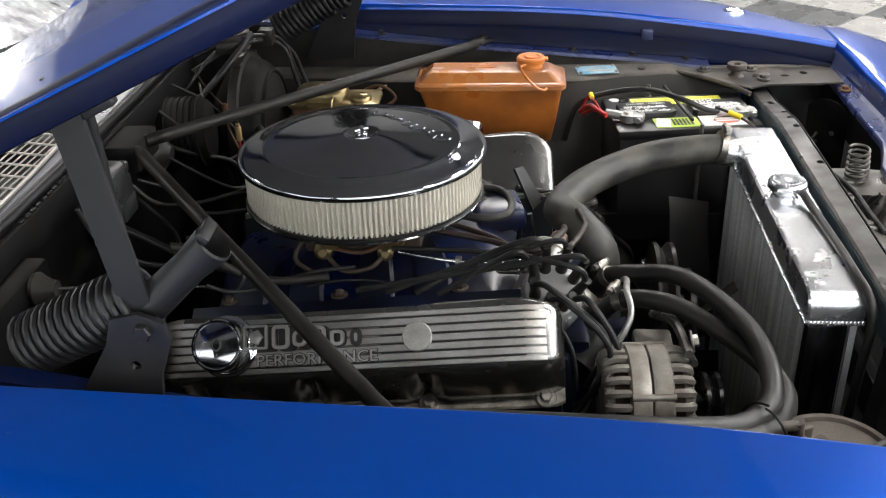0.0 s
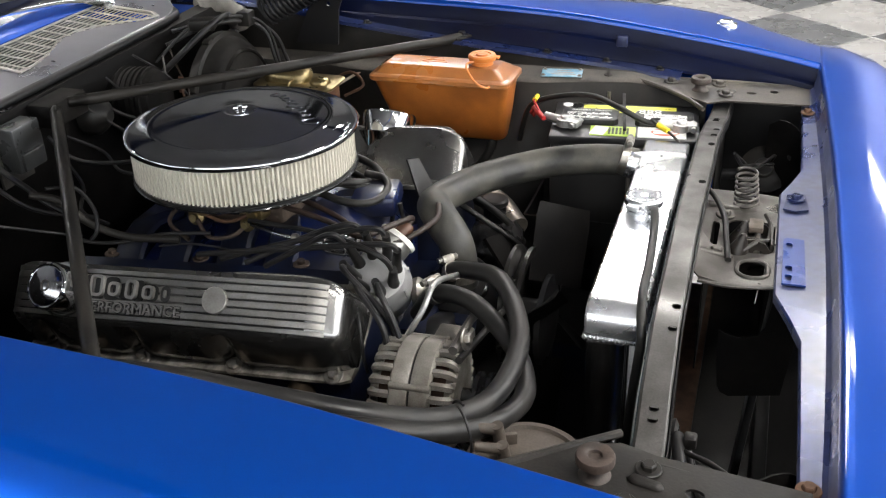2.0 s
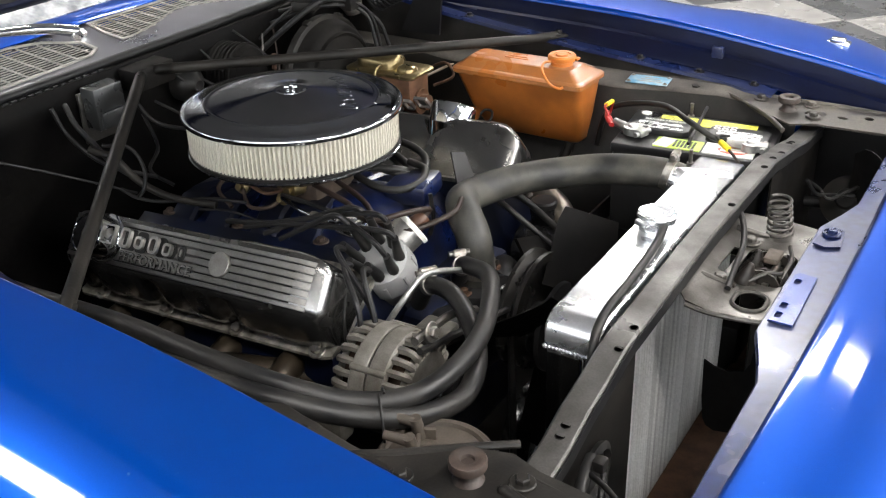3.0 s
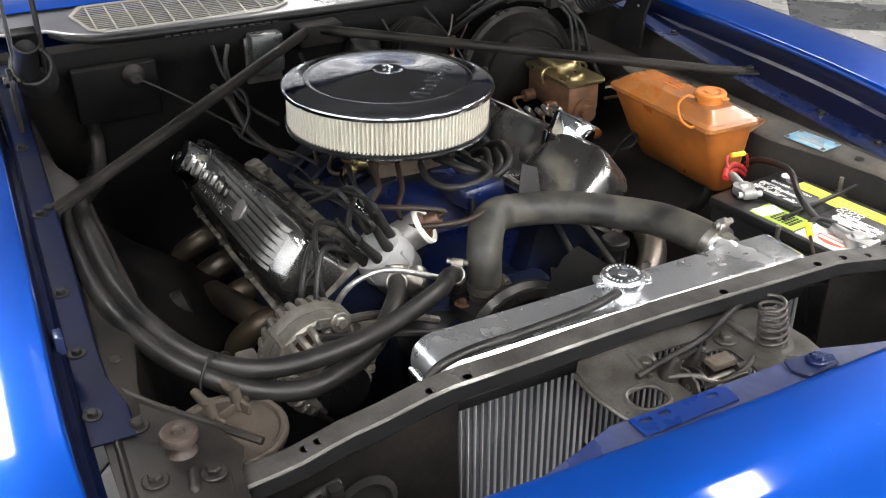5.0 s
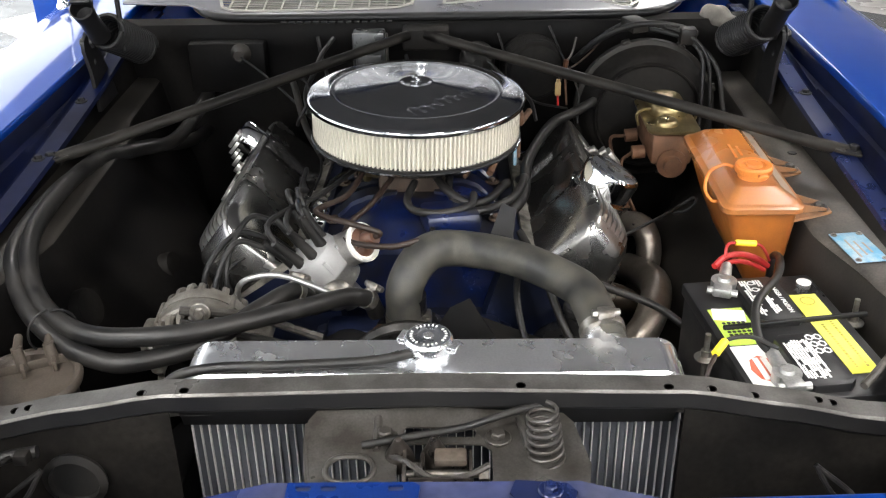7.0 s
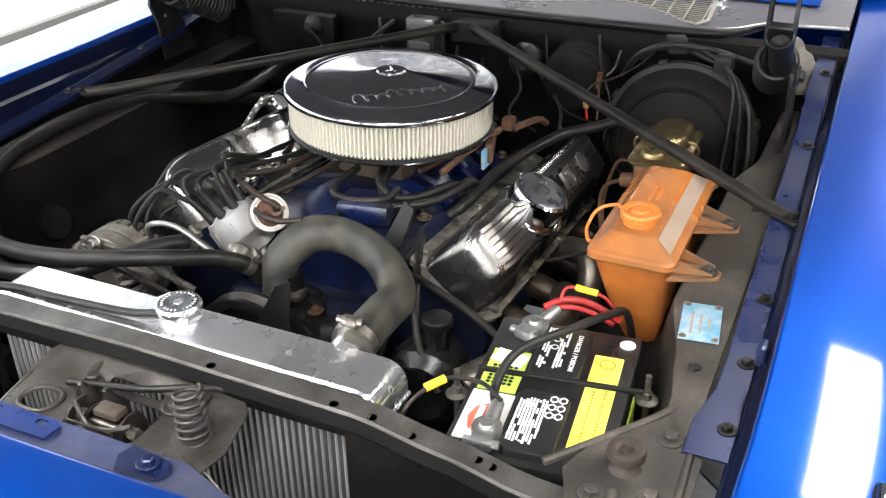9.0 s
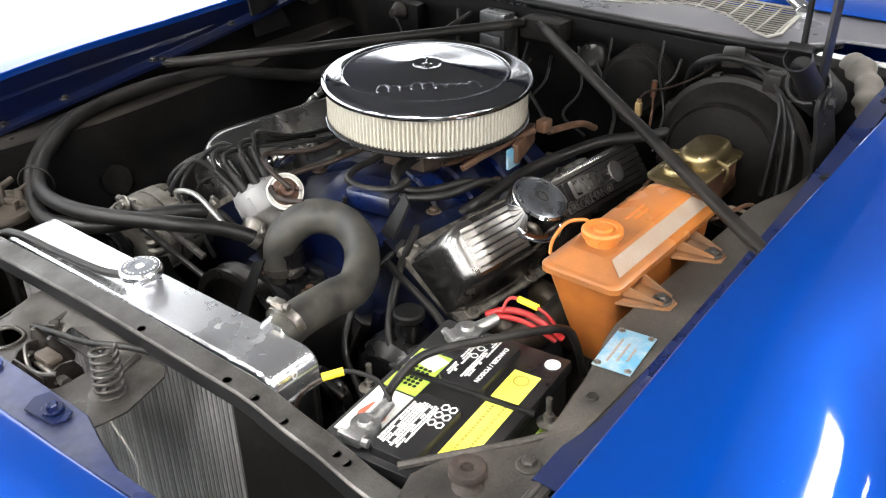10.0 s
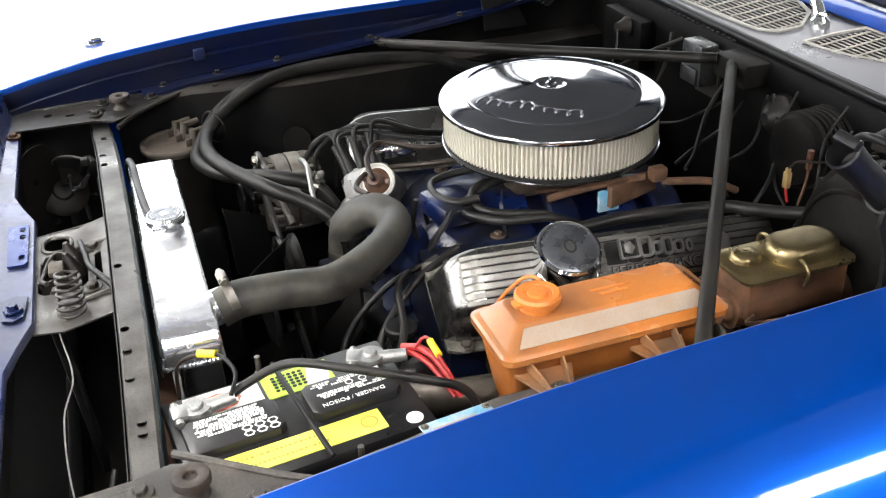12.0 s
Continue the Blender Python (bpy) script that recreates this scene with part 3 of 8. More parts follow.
def fender(s):
    xs = [-0.95 + 0.05 * i for i in range(37)] + [0.852]
    bm = B()
    rows = []
    for x in xs:
        u, z = smooth_at(LIPS[s], x)
        (k,) = smooth_at(WIDTHS[s], x)
        rows.append([(x, MID + s * (u + d), z + h) for d, h in widened(CROWN, k)])
    sheet(bm, rows, 0.002, -1)
    f = part("fender", bm, BLUE, car, "glossy blue front fender", smooth=60)
    # inner return wall and the bolted flange
    bm = B()
    rows = []
    for x in xs:
        u, z = smooth_at(LIPS[s], x)
        (zf,) = smooth_at(FLANGE, x)
        rows.append([(x, MID + s * (u + 0.001), z - 0.004), (x, MID + s * (u - 0.003), z - 0.012), (x, MID + s * (u - 0.006), z - 0.036), (x, MID + s * (u - 0.013), z - 0.040),
                     (x, MID + s * (u - 0.015), zf + 0.012), (x, MID + s * (u - 0.017), zf + 0.004), (x, MID + s * (u - 0.022), zf)])
    sheet(bm, rows, 0.002, -1)
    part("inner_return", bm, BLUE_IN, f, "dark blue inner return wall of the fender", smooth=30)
    bm = B()
    rows = []
    for x in [q for q in xs if -0.5 <= q <= 0.62]:
        u, z = smooth_at(LIPS[s], x)
        (zf,) = smooth_at(FLANGE, x)
        w = 0.048 + 0.014 / (1 + math.exp((0.515 - x) / 0.008))
        rows.append([(x, MID + s * (u - 0.020), zf + 0.001), (x, MID + s * (u - w), zf + 0.001), (x, MID + s * (u - w - 0.002), zf - 0.004)])
    sheet(bm, rows, 0.002, -1)
    # Right flange gets the darker blue: shade as colour, the left stays bright.
    part("flange", bm, BLUE_FLANGE if s > 0 else BLUE_IN, f, "blue flange with worn patches and bolts" if s > 0 else "dark blue flange with bolts, shade put into its colour", smooth=30)
    for x in (-0.30, -0.06, 0.136, 0.329, 0.45, 0.556):
        u, z = smooth_at(LIPS[s], x)
        (zf,) = smooth_at(FLANGE, x)
        bolt("bolt", (x, MID + s * (u - 0.029), zf + 0.002), f, BLACK, 0.006)
    # rubber bumper block and blue stop on the lip
    u, z = smooth_at(LIPS[s], 0.478)
    bm = B()
    box(bm, (0.478, MID + s * (u - 0.014), z - 0.034), (0.022, 0.010, 0.022), 0.002)
    part("stop_block", bm, BLUE_FLANGE, f, "small blue rubber stop")
    u, z = smooth_at(LIPS[s], 0.66)
    bm = B()
    box(bm, (0.668, MID + s * (u + 0.114), z - 0.004), (0.045, 0.024, 0.014), 0.004)
    box(bm, (0.668, MID + s * (u + 0.114), z + 0.004), (0.028, 0.016, 0.010), 0.003)
    part("marker", bm, CHROME, f, "small chrome turn marker")
    return f


fender_left = fender(1)
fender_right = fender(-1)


def nose():
    us = sorted({round(-0.95 + 0.05 * i, 3) for i in range(39)} | {-0.66, 0.66, -0.64, 0.64, -0.88, 0.88, -0.92, 0.92})
    fall = [(0.0, -0.012), (0.001, -0.003), (0.003, -0.0008), (0.006, 0.0), (0.012, -0.0001), (0.05, -0.002), (0.11, -0.018), (0.17, -0.05), (0.22, -0.10), (0.245, -0.155)]
    bm = B()
    rows = []
    for u in us:
        a = abs(u)
        z = interp([(0.0, 0.921), (0.45, 0.923), (0.64, 0.930)], min(a, 0.64))[0] + crown_drop(a - 0.64)
        x0 = 0.869 - 0.017 * min(1.0, a / 0.64) ** 2
        shrink = 1.0 - 0.55 * max(0.0, (a - 0.70) / 0.25)
        rows.append([(x0 + d * shrink, MID + u, z + h) for d, h in fall])
    sheet(bm, rows, 0.002, -1)
    p = part("nose_panel", bm, BLUE, car, "glossy blue nose panel over the grille", smooth=60)
    bm = B()
    rows = []
    for i in range(27):
        u = -0.65 + 0.05 * i
        z = interp([(0.0, 0.921), (0.45, 0.923), (0.64, 0.930)], min(abs(u), 0.64))[0]
        x0 = 0.869 - 0.017 * min(1.0, abs(u) / 0.64) ** 2
        inner = 0.795 if abs(u + 0.0) < 0.16 else (0.812 if abs(u) < 0.22 else 0.826)
        rows.append([(x0 + 0.001, MID + u, z - 0.004), (x0 - 0.003, MID + u, z - 0.014), (x0 - 0.007, MID + u, 0.888), (x0 - 0.012, MID + u, 0.883), (x0 - 0.018, MID + u, 0.882),
                     (inner + 0.002, MID + u, 0.880), (inner, MID + u, 0.877), (inner, MID + u, 0.868)])
    sheet(bm, rows, 0.002, -1)
    part("nose_flange", bm, NOSE_FLANGE, p, "blue nose flange with worn paint, lightened for its bright sheen", smooth=30)
    for y in (-0.48, 0.150, 0.527):
        bolt("bolt", (0.835 if abs(y) > 0.3 else 0.818, y, 0.883 if abs(y) > 0.3 else 0.887), p, RUST if abs(y) > 0.3 else BLUE_FLANGE, 0.007)
    bm = B()
    plate(bm, [(0.803, -0.100), (0.803, 0.020), (0.808, 0.027), (0.830, 0.025), (0.832, -0.100)], [round_rect(0.811, y, 0.008, 0.015, 0.003, 3) for y in (-0.084, -0.060, 0.004)], 0.0025, Matrix.Translation((0, 0, 0.8855)))
    part("slotted_tab", bm, BLUE_TAB, p, "slotted bright blue tab on the flange", smooth=20)
    bm = B()
    plate(bm, [(0.801, 0.118), (0.806, 0.168), (0.818, 0.176), (0.832, 0.170), (0.836, 0.122), (0.818, 0.112)], [], 0.0025, Matrix.Translation((0, 0, 0.8855)))
    part("bolted_tab", bm, BLUE_FLANGE, p, "dark blue tab held by a bolt", smooth=20)
    bm = B()
    box(bm, (0.763, MID, 0.47), (0.112, 1.28, 0.012), 0.003)
    part("air_dam", bm, CORNER_DARK, p, "dusty grey-brown sheet below the radiator")
    # Added black sheet that hides the bright floor; its hole leaves one tile showing.
    bm = B()
    plate(bm, [(0.815, -0.61), (1.035, -0.61), (1.035, 0.67), (0.815, 0.67)], [round_rect(0.985, 0.265, 0.085, 0.15, 0.01, 2)], 0.012, Matrix.Translation((0, 0, 0.455)))
    part("floor_cover", bm, FIREWALL, p, "black sheet added under the grille to cover the bright floor")
    # black header and bars of the open grille
    bm = B()
    sheet(bm, [[(0.832, MID + u, 0.879), (0.836, MID + u, 0.80)] for u in (-0.64, -0.3, 0, 0.3, 0.64)], 0.003)
    part("grille_backing", bm, INNER, p, "black header panel above the grille")
    for i in range(6):
        bm = B()
        box(bm, (1.02, MID, 0.735 - 0.05 * i), (0.03, 1.30, 0.007), 0.002)
        part("grille_bar", bm, BLACK, p)
    bm = B()
    box(bm, (0.812, MID, 0.50), (0.022, 1.26, 0.10), 0.004)
    part("lower_rail", bm, FIREWALL, p, "black rail behind the grille")
    for s in (-1, 1):
        bm = B()
        box(bm, (0.86, MID + s * 0.647, 0.66), (0.36, 0.006, 0.42), 0.002)
        part("end_plate", bm, BLACK, p, "black end plate behind the headlamps")


nose()


def inner_fender(s):
    bm = B()
    rows = []
    for i in range(45):
        x = -0.40 + 0.024 * i
        (zf,) = smooth_at(FLANGE, x)
        w = math.exp(-((x - 0.02) / 0.22) ** 2)
        ledge = interp([(-0.4, 0.56), (-0.15, 0.555), (-0.05, 0.53), (0.32, 0.526), (0.45, 0.556), (0.52, 0.568), (0.7, 0.570)], x)[0]
        zs = min(zf - 0.006, 0.897)
        rows.append([(x, MID + s * 0.618, zf - 0.004), (x, MID + s * 0.606, zs + 0.004), (x, MID + s * 0.600, zs), (x, MID + s * (ledge + 0.006), zs - 0.002), (x, MID + s * ledge, zs - 0.008),
                     (x, MID + s * (ledge - 0.012), 0.82), (x, MID + s * (ledge - 0.030 - 0.05 * w), 0.76), (x, MID + s * (ledge - 0.045 - 0.13 * w), 0.70), (x, MID + s * (ledge - 0.055 - 0.17 * w), 0.60), (x, MID + s * (ledge - 0.06 - 0.18 * w), 0.42)])
    sheet(bm, rows, 0.002, -1)
    # Left lightened, right darkened: the side light is put into the colour.
    f = part("inner_fender", bm, DUST_BLACK if s > 0 else FIREWALL, car, "dusty black inner fender with wheel housing bulge, side light put in its colour", smooth=45)
    bm = B()
    rows = []
    for i in range(45):
        x = -0.40 + 0.024 * i
        (zf,) = smooth_at(FLANGE, x)
        ledge = interp([(-0.4, 0.56), (-0.15, 0.555), (-0.05, 0.53), (0.32, 0.526), (0.45, 0.556), (0.52, 0.568), (0.7, 0.570)], x)[0]
        zs = min(zf - 0.006, 0.897)
        rows.append([(x, MID + s * 0.603, zs + 0.004), (x, MID + s * 0.598, zs + 0.0025), (x, MID + s * (ledge + 0.007), zs + 0.0005), (x, MID + s * (ledge + 0.001), zs - 0.005)])
    sheet(bm, rows, 0.0015, -1)
    # Grey steel on the left shelf, black on the right.
    part("shelf", bm, DUST_STEEL if s > 0 else DUST_BLACK, f, "dusty shelf along the top of the inner fender, darker on the right", smooth=45)
    for x in (0.05, 0.463):
        bolt("bolt", (x, MID + s * 0.580, 0.893), f, DUST_BLACK, 0.008)
    if s < 0:
        for p, r in (((0.33, MID - 0.500, 0.79), 0.030), ((0.12, MID - 0.44, 0.74), 0.024)):
            bm = B()
            lathe(bm, [(r, -0.01), (r, 0.006), (r * 0.92, 0.012), (r * 0.4, 0.013)], axis_matrix(p, (0.1, 0.9, 0.35)), 28)
            part("plug", bm, INNER, f, "round black access plug")
    else:
        bm = B()
        at = Matrix.Translation((0.374, 0.598, 0.9025)) @ Matrix.Rotation(radians(7), 4, "Z")
        box(bm, (0, 0, 0), (0.080, 0.046, 0.002), 0.0008)
        bmesh.ops.transform(bm, verts=bm.verts, matrix=at)
        tag = part("data_tag", bm, BLUE_TAG, f, "pale blue worn metal data tag")
        for dx, dy in ((-0.035, 0.018), (0.035, 0.018), (-0.035, -0.018), (0.035, -0.018)):
            bolt("rivet", at @ Vector((dx, dy, 0.001)), tag, PLATE_STEEL, 0.0025)
        for k in range(3):
            bm = B()
            box(bm, (0, 0, 0), (0.048 - 0.010 * k, 0.0026, 0.0006))
            bmesh.ops.transform(bm, verts=bm.verts, matrix=at @ Matrix.Translation((0.004, -0.010 + 0.010 * k, 0.0012)))
            part("print_bar", bm, PALE_PLASTIC, tag)
    return f


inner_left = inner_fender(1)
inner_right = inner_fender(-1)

BAR = [(-0.58, 0.690, 0.868), (-0.47, 0.687, 0.876), (-0.38, 0.683, 0.892), (-0.28, 0.680, 0.907), (0.0, 0.678, 0.911), (0.28, 0.680, 0.907), (0.38, 0.683, 0.892), (0.47, 0.687, 0.876), (0.58, 0.690, 0.868)]


def core_support():
    bm = B()
    rings = []
    for i in range(47):
        u = -0.575 + 0.025 * i
        x, z = interp(BAR, u)
        w = 0.0165
        x -= 0.003
        sec = [(-w, -0.050), (-w, -0.003), (-w + 0.003, 0), (w - 0.003, 0), (w, -0.003), (w, -0.014), (w - 0.001, -0.016), (w - 0.002, -0.016), (w - 0.003, -0.014), (w - 0.004, -0.004), (-w + 0.003, -0.004), (-w + 0.003, -0.050)]
        rings.append([(x + a, MID + u, z + b) for a, b in sec])
    faces_from(bm, rings)
    bar = part("core_support", bm, SUPPORT, car, "worn grey steel radiator support bar with punched holes", smooth=30)
    for u in (-0.44, -0.425, -0.30, -0.255, 0.10, 0.255, 0.30, 0.345, 0.415, 0.43):
        x, z = interp(BAR, u)
        bm = B()
        lathe(bm, [(0.0055, 0.0002), (0.0053, 0.0006), (0.0044, 0.0002), (0.0004, 0.0002)], Matrix.Translation((x + (0.005 if abs(u) < 0.4 else -0.003), MID + u, z)), 16)
        part("hole", bm, INNER, bar, smooth=20)
    # painted back face, seen teal from behind
    bm = B()
    sheet(bm, [[(interp(BAR, u)[0] - 0.0210, MID + u, interp(BAR, u)[1] - 0.006), (interp(BAR, u)[0] - 0.0210, MID + u, interp(BAR, u)[1] - 0.048)] for u in [-0.5 + 0.05 * i for i in range(21)]], 0.0015)
    part("back_face", bm, material("teal_old_paint", (0.030, 0.055, 0.068), 0.5, 0.1, (0.018, 0.018, 0.018), 14.0, 0.9, spec=0.3), bar, "old teal paint on the back of the bar")
    bm = B()
    sheet(bm, [[(interp(BAR, u)[0] + 0.0150, MID + u, interp(BAR, u)[1] - 0.0012), (interp(BAR, u)[0] + 0.0152, MID + u, interp(BAR, u)[1] - 0.018), (interp(BAR, u)[0] + 0.0110, MID + u, interp(BAR, u)[1] - 0.023)] for u in [-0.56 + 0.028 * i for i in range(41)]], 0.0012)
    part("front_lip", bm, BLACK, bar, "black painted front lip of the bar", smooth=40)
    bm = B()
    sheet(bm, [[(0.676, MID + u, 0.884), (0.668, MID + u, 0.868), (0.658, MID + u, 0.852), (0.653, MID + u, 0.838)] for u in (-0.272, -0.1, 0.1, 0.272)], 0.0015)
    part("baffle", bm, BLACK, bar, "black baffle strip between the bar and the core", smooth=40)
    # black side panels with holes and the lower shelf
    for s in (-1, 1):
        bm = B()
        plate(bm, [(s * 0.272, -0.50), (s * 0.600, -0.50), (s * 0.600, -0.02), (s * 0.47, -0.036), (s * 0.36, -0.022), (s * 0.272, -0.008)],
              [ellipse(s * 0.385, -0.095, 0.026, 0.022), ellipse(s * 0.345, -0.155, 0.008, 0.008, 10)] if s < 0 else [], 0.003,
              Matrix.Translation((0.695, MID, 0.895)) @ Matrix(((0, 0, 1, 0), (1, 0, 0, 0), (0, 1, 0, 0), (0, 0, 0, 1))))
        part("side_panel", bm, INNER, bar, "black radiator support side panel", smooth=20)
        if s < 0:
            bm = B()
            lathe(bm, [(0.034, 0), (0.036, 0.006), (0.028, 0.010), (0.026, 0.002)], axis_matrix((0.697, MID + s * 0.385, 0.80), (1, 0, 0)), 26)
            part("grommet", bm, RUBBER, bar)
    bm = B()
    box(bm, (0.675, MID, 0.43), (0.07, 1.18, 0.05), 0.008)
    part("lower_bar", bm, RUST, bar, "rusty brown lower bar below the core")
    # corner plates with the screw-up hood stops
    for s in (-1, 1):
        o = [(0.50, 0.590), (0.50, 0.612), (0.60, 0.617), (0.80, 0.622), (0.838, 0.605), (0.838, 0.520), (0.745, 0.512), (0.695, 0.508), (0.660, 0.495), (0.625, 0.510), (0.56, 0.556), (0.525, 0.583)]
        o = [(x, MID + s * u) for x, u in o]
        holes = [ellipse(0.735, MID + s * 0.553, 0.009, 0.006, 12), ellipse(0.775, MID + s * 0.572, 0.008, 0.008, 12)]
        ridge = lambda x, y: 0.006 * math.exp(-(((x - 0.64) / 0.03) ** 2 + ((abs(y - MID) - 0.548) / 0.03) ** 2)) - 0.012 * max(0, (0.52 - abs(y - MID)) / 0.06) - 0.03 * max(0, x - 0.70)
        bm = B()
        plate(bm, o, holes, 0.003, Matrix.Translation((0, 0, 0.894)), ridge)
        # The right plate takes a darker material than the left.
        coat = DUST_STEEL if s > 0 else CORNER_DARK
        cp = part("corner_plate", bm, coat, bar, "dusty corner plate, darker on the right", smooth=40)
        bm = B()
        tube(bm, [(0.51, MID + s * 0.590, 0.895), (0.56, MID + s * 0.558, 0.894), (0.62, MID + s * 0.509, 0.891), (0.655, MID + s * 0.474, 0.884)], 0.0045, 8)
        part("rolled_edge", bm, coat, cp)
        for k, line in enumerate(([(0.520, 0.604, 0.8945), (0.62, 0.606, 0.8945), (0.72, 0.610, 0.8940), (0.80, 0.612, 0.8915)], [(0.672, 0.548, 0.8955), (0.690, 0.552, 0.8950), (0.708, 0.556, 0.8940)], [(0.672, 0.512, 0.8890), (0.70, 0.520, 0.8905), (0.76, 0.527, 0.8890), (0.82, 0.531, 0.8865)])):
            bm = B()
            tube(bm, [(x, MID + s * u, z - 0.0025) for x, u, z in line], (0.0050, 0.0065, 0.0045)[k], 10, ring=lambda q: 0.15 + 0.85 * min(1.0, 8 * q, 8 * (1 - q)))
            part("pressed_bead", bm, coat, cp)
        for x, u in ((0.690, 0.533), (0.675, 0.585), (0.585, 0.583)):
            bolt("bolt", (x, MID + s * u, 0.894), cp, coat, 0.0075)
        st = Vector((0.642, MID + s * 0.552, 0.893))
        bm = B()
        lathe(bm, [(0.018, -0.003), (0.0155, 0.001), (0.0120, 0.004), (0.0100, 0.008), (0.0098, 0.0135), (0.0165, 0.0145), (0.0188, 0.0165), (0.0190, 0.0225), (0.0178, 0.0250), (0.0155, 0.0256), (0.0085, 0.0248), (0.0072, 0.0240), (0.0064, 0.0205), (0.001, 0.0200)], Matrix.Translation(st), 32)
        part("hood_stop", bm, STOP_RUBBER, cp, "round screw-up hood stop with rubber top")
    return bar


support = core_support()


def latch():
    m0 = Matrix.Translation((0, 0, 0.869))
    bm = B()
    outer = [(0.690, -0.085), (0.70, -0.094), (0.735, -0.092), (0.79, -0.082), (0.803, -0.07), (0.806, 0.05), (0.806, 0.17), (0.80, 0.19), (0.760, 0.197), (0.70, 0.185), (0.690, 0.175), (0.685, 0.05)]
    holes = [round_rect(0.767, -0.045, 0.040, 0.048, 0.018), round_rect(0.760, 0.050, 0.066, 0.096, 0.016), round_rect(0.712, 0.045, 0.010, 0.075, 0.004)]
    lift = lambda x, y: 0.012 * max(0, (0.72 - x) / 0.03) + 0.003 * math.sin(y * 60) * max(0, (0.74 - x) / 0.05)
    plate(bm, outer, holes, 0.0025, m0, lift)
    l = thing("hood_latch", (0.75, 0.05, 0.86), "grey steel hood latch bracket bolted between radiator support and nose", "hood latch")
    part("bracket", bm, GREY_STEEL, l, smooth=40)
    for q in holes[:1]:
        bm = B()
        loop = [(x, y, 0.8695 + lift(x, y)) for x, y in q]
        tube(bm, loop + loop[:2], 0.0032, 8, smooth=False)
        part("hole_rim", bm, GREY_STEEL, l, "rolled rim of a punched hole")
    bm = B()
    tube(bm, [(0.700, -0.0945, 0.8725), (0.735, -0.0925, 0.8675), (0.79, -0.0825, 0.8665), (0.804, -0.070, 0.8665), (0.807, 0.05, 0.8665), (0.807, 0.17, 0.8665)], 0.0035, 8)
    part("edge_roll", bm, GREY_STEEL, l, "rolled front edge of the bracket")
    bm = B()
    for a, b in (((0.695, -0.02, 0.876), (0.74, -0.02, 0.871)), ((0.695, 0.13, 0.876), (0.74, 0.135, 0.871))):
        bm = B()
        rod(bm, a, b, 0.006, 0.003, 10)
        part("pressed_rib", bm, GREY_STEEL, l)
    for p in ((0.718, -0.012, 0.871), (0.722, 0.105, 0.871)):
        bolt("bolt", p, l, GREY_STEEL, 0.008)
    bm = B()
    box(bm, (0.762, 0.046, 0.838), (0.046, 0.066, 0.045), 0.004)
    part("catch_housing", bm, GREASE, l, "black greasy latch housing")
    side = Matrix(((1, 0, 0, 0), (0, 0, 1, 0), (0, 1, 0, 0), (0, 0, 0, 1)))
    for y, high in ((0.012, 0.886), (0.030, 0.880), (0.078, 0.882)):
        bm = B()
        plate(bm, [(0.738, 0.846), (0.786, 0.846), (0.788, high - 0.016), (0.781, high - 0.006), (0.764, high), (0.748, high - 0.004), (0.740, high - 0.018)], [ellipse(0.774, high - 0.020, 0.004, 0.004, 10)], 0.0035, Matrix.Translation((0, y, 0)) @ side)
        part("side_cheek", bm, GREASE, l, "greasy upright cheek plate")
    for y, high in ((0.004, 0.036), (0.040, 0.038)):
        bm = B()
        lathe(bm, [(0.0165, 0.0), (0.0145, 0.010), (0.0085, 0.024), (0.0052, high - 0.004), (0.0035, high), (0.001, high + 0.001)], Matrix.Translation((0.744, y, 0.860)) @ Matrix.Rotation(radians(12), 4, "Y"), 18)
        part("guide_horn", bm, GREASE, l, "greasy pointed guide horn")
    bm = B()
    box(bm, (0.766, 0.056, 0.884), (0.020, 0.032, 0.009), 0.0025)
    part("claw_pad", bm, material("worn_brown_pad", (0.10, 0.078, 0.062), 0.55, 0.2, (0.05, 0.04, 0.03), 60.0, 0.8), l, "worn brown claw pad")
    bm = B()
    tube(bm, [(0.752, -0.004, 0.874), (0.770, 0.012, 0.882), (0.784, 0.040, 0.872), (0.786, 0.072, 0.878), (0.778, 0.094, 0.884)], 0.0032, 8)
    part("claw_lever", bm, SPRING, l, "bent steel latch lever")
    bm = B()
    box(bm, (0.789, 0.046, 0.860), (0.003, 0.062, 0.036), 0.001)
    part("front_plate", bm, GREASE, l, "greasy front plate of the latch")
    bolt("bolt", (0.7905, 0.034, 0.866), l, SPRING, 0.0055, (1, 0, 0.1))
    bm = B()
    coil(bm, (0.772, 0.020, 0.872), (0.772, 0.028, 0.872), 0.0075, 0.0014, 4, n=6, per=14)
    part("return_spring", bm, SPRING, l, "small latch return spring")
    bm = B()
    rod(bm, (0.770, 0.008, 0.866), (0.770, 0.088, 0.866), 0.0042)
    rod(bm, (0.770, 0.084, 0.866), (0.770, 0.094, 0.866), 0.0075, n=6)
    part("pivot_pin", bm, PLATE_STEEL, l)
    bm = B()
    lathe(bm, [(0.030, 0), (0.026, 0.005), (0.006, 0.008), (0.005, 0.001)], Matrix.Translation((0.749, 0.152, 0.864)), 26)
    part("spring_seat", bm, GREY_STEEL, l)
    bm = B()
    coil(bm, (0.750, 0.153, 0.866), (0.745, 0.147, 0.926), 0.0175, 0.0022, 6.6, taper=0.82)
    part("coil_spring", bm, SPRING, l, "bare steel coil spring")
    bm = B()
    tube(bm, [(0.735, -0.035, 0.874), (0.728, 0.02, 0.880), (0.722, 0.07, 0.886), (0.705, 0.12, 0.892), (0.69, 0.155, 0.890)], 0.0042, 10)
    part("release_cable", bm, RUBBER, l, "black release cable")
    # upright brace below the bracket
    bm = B()
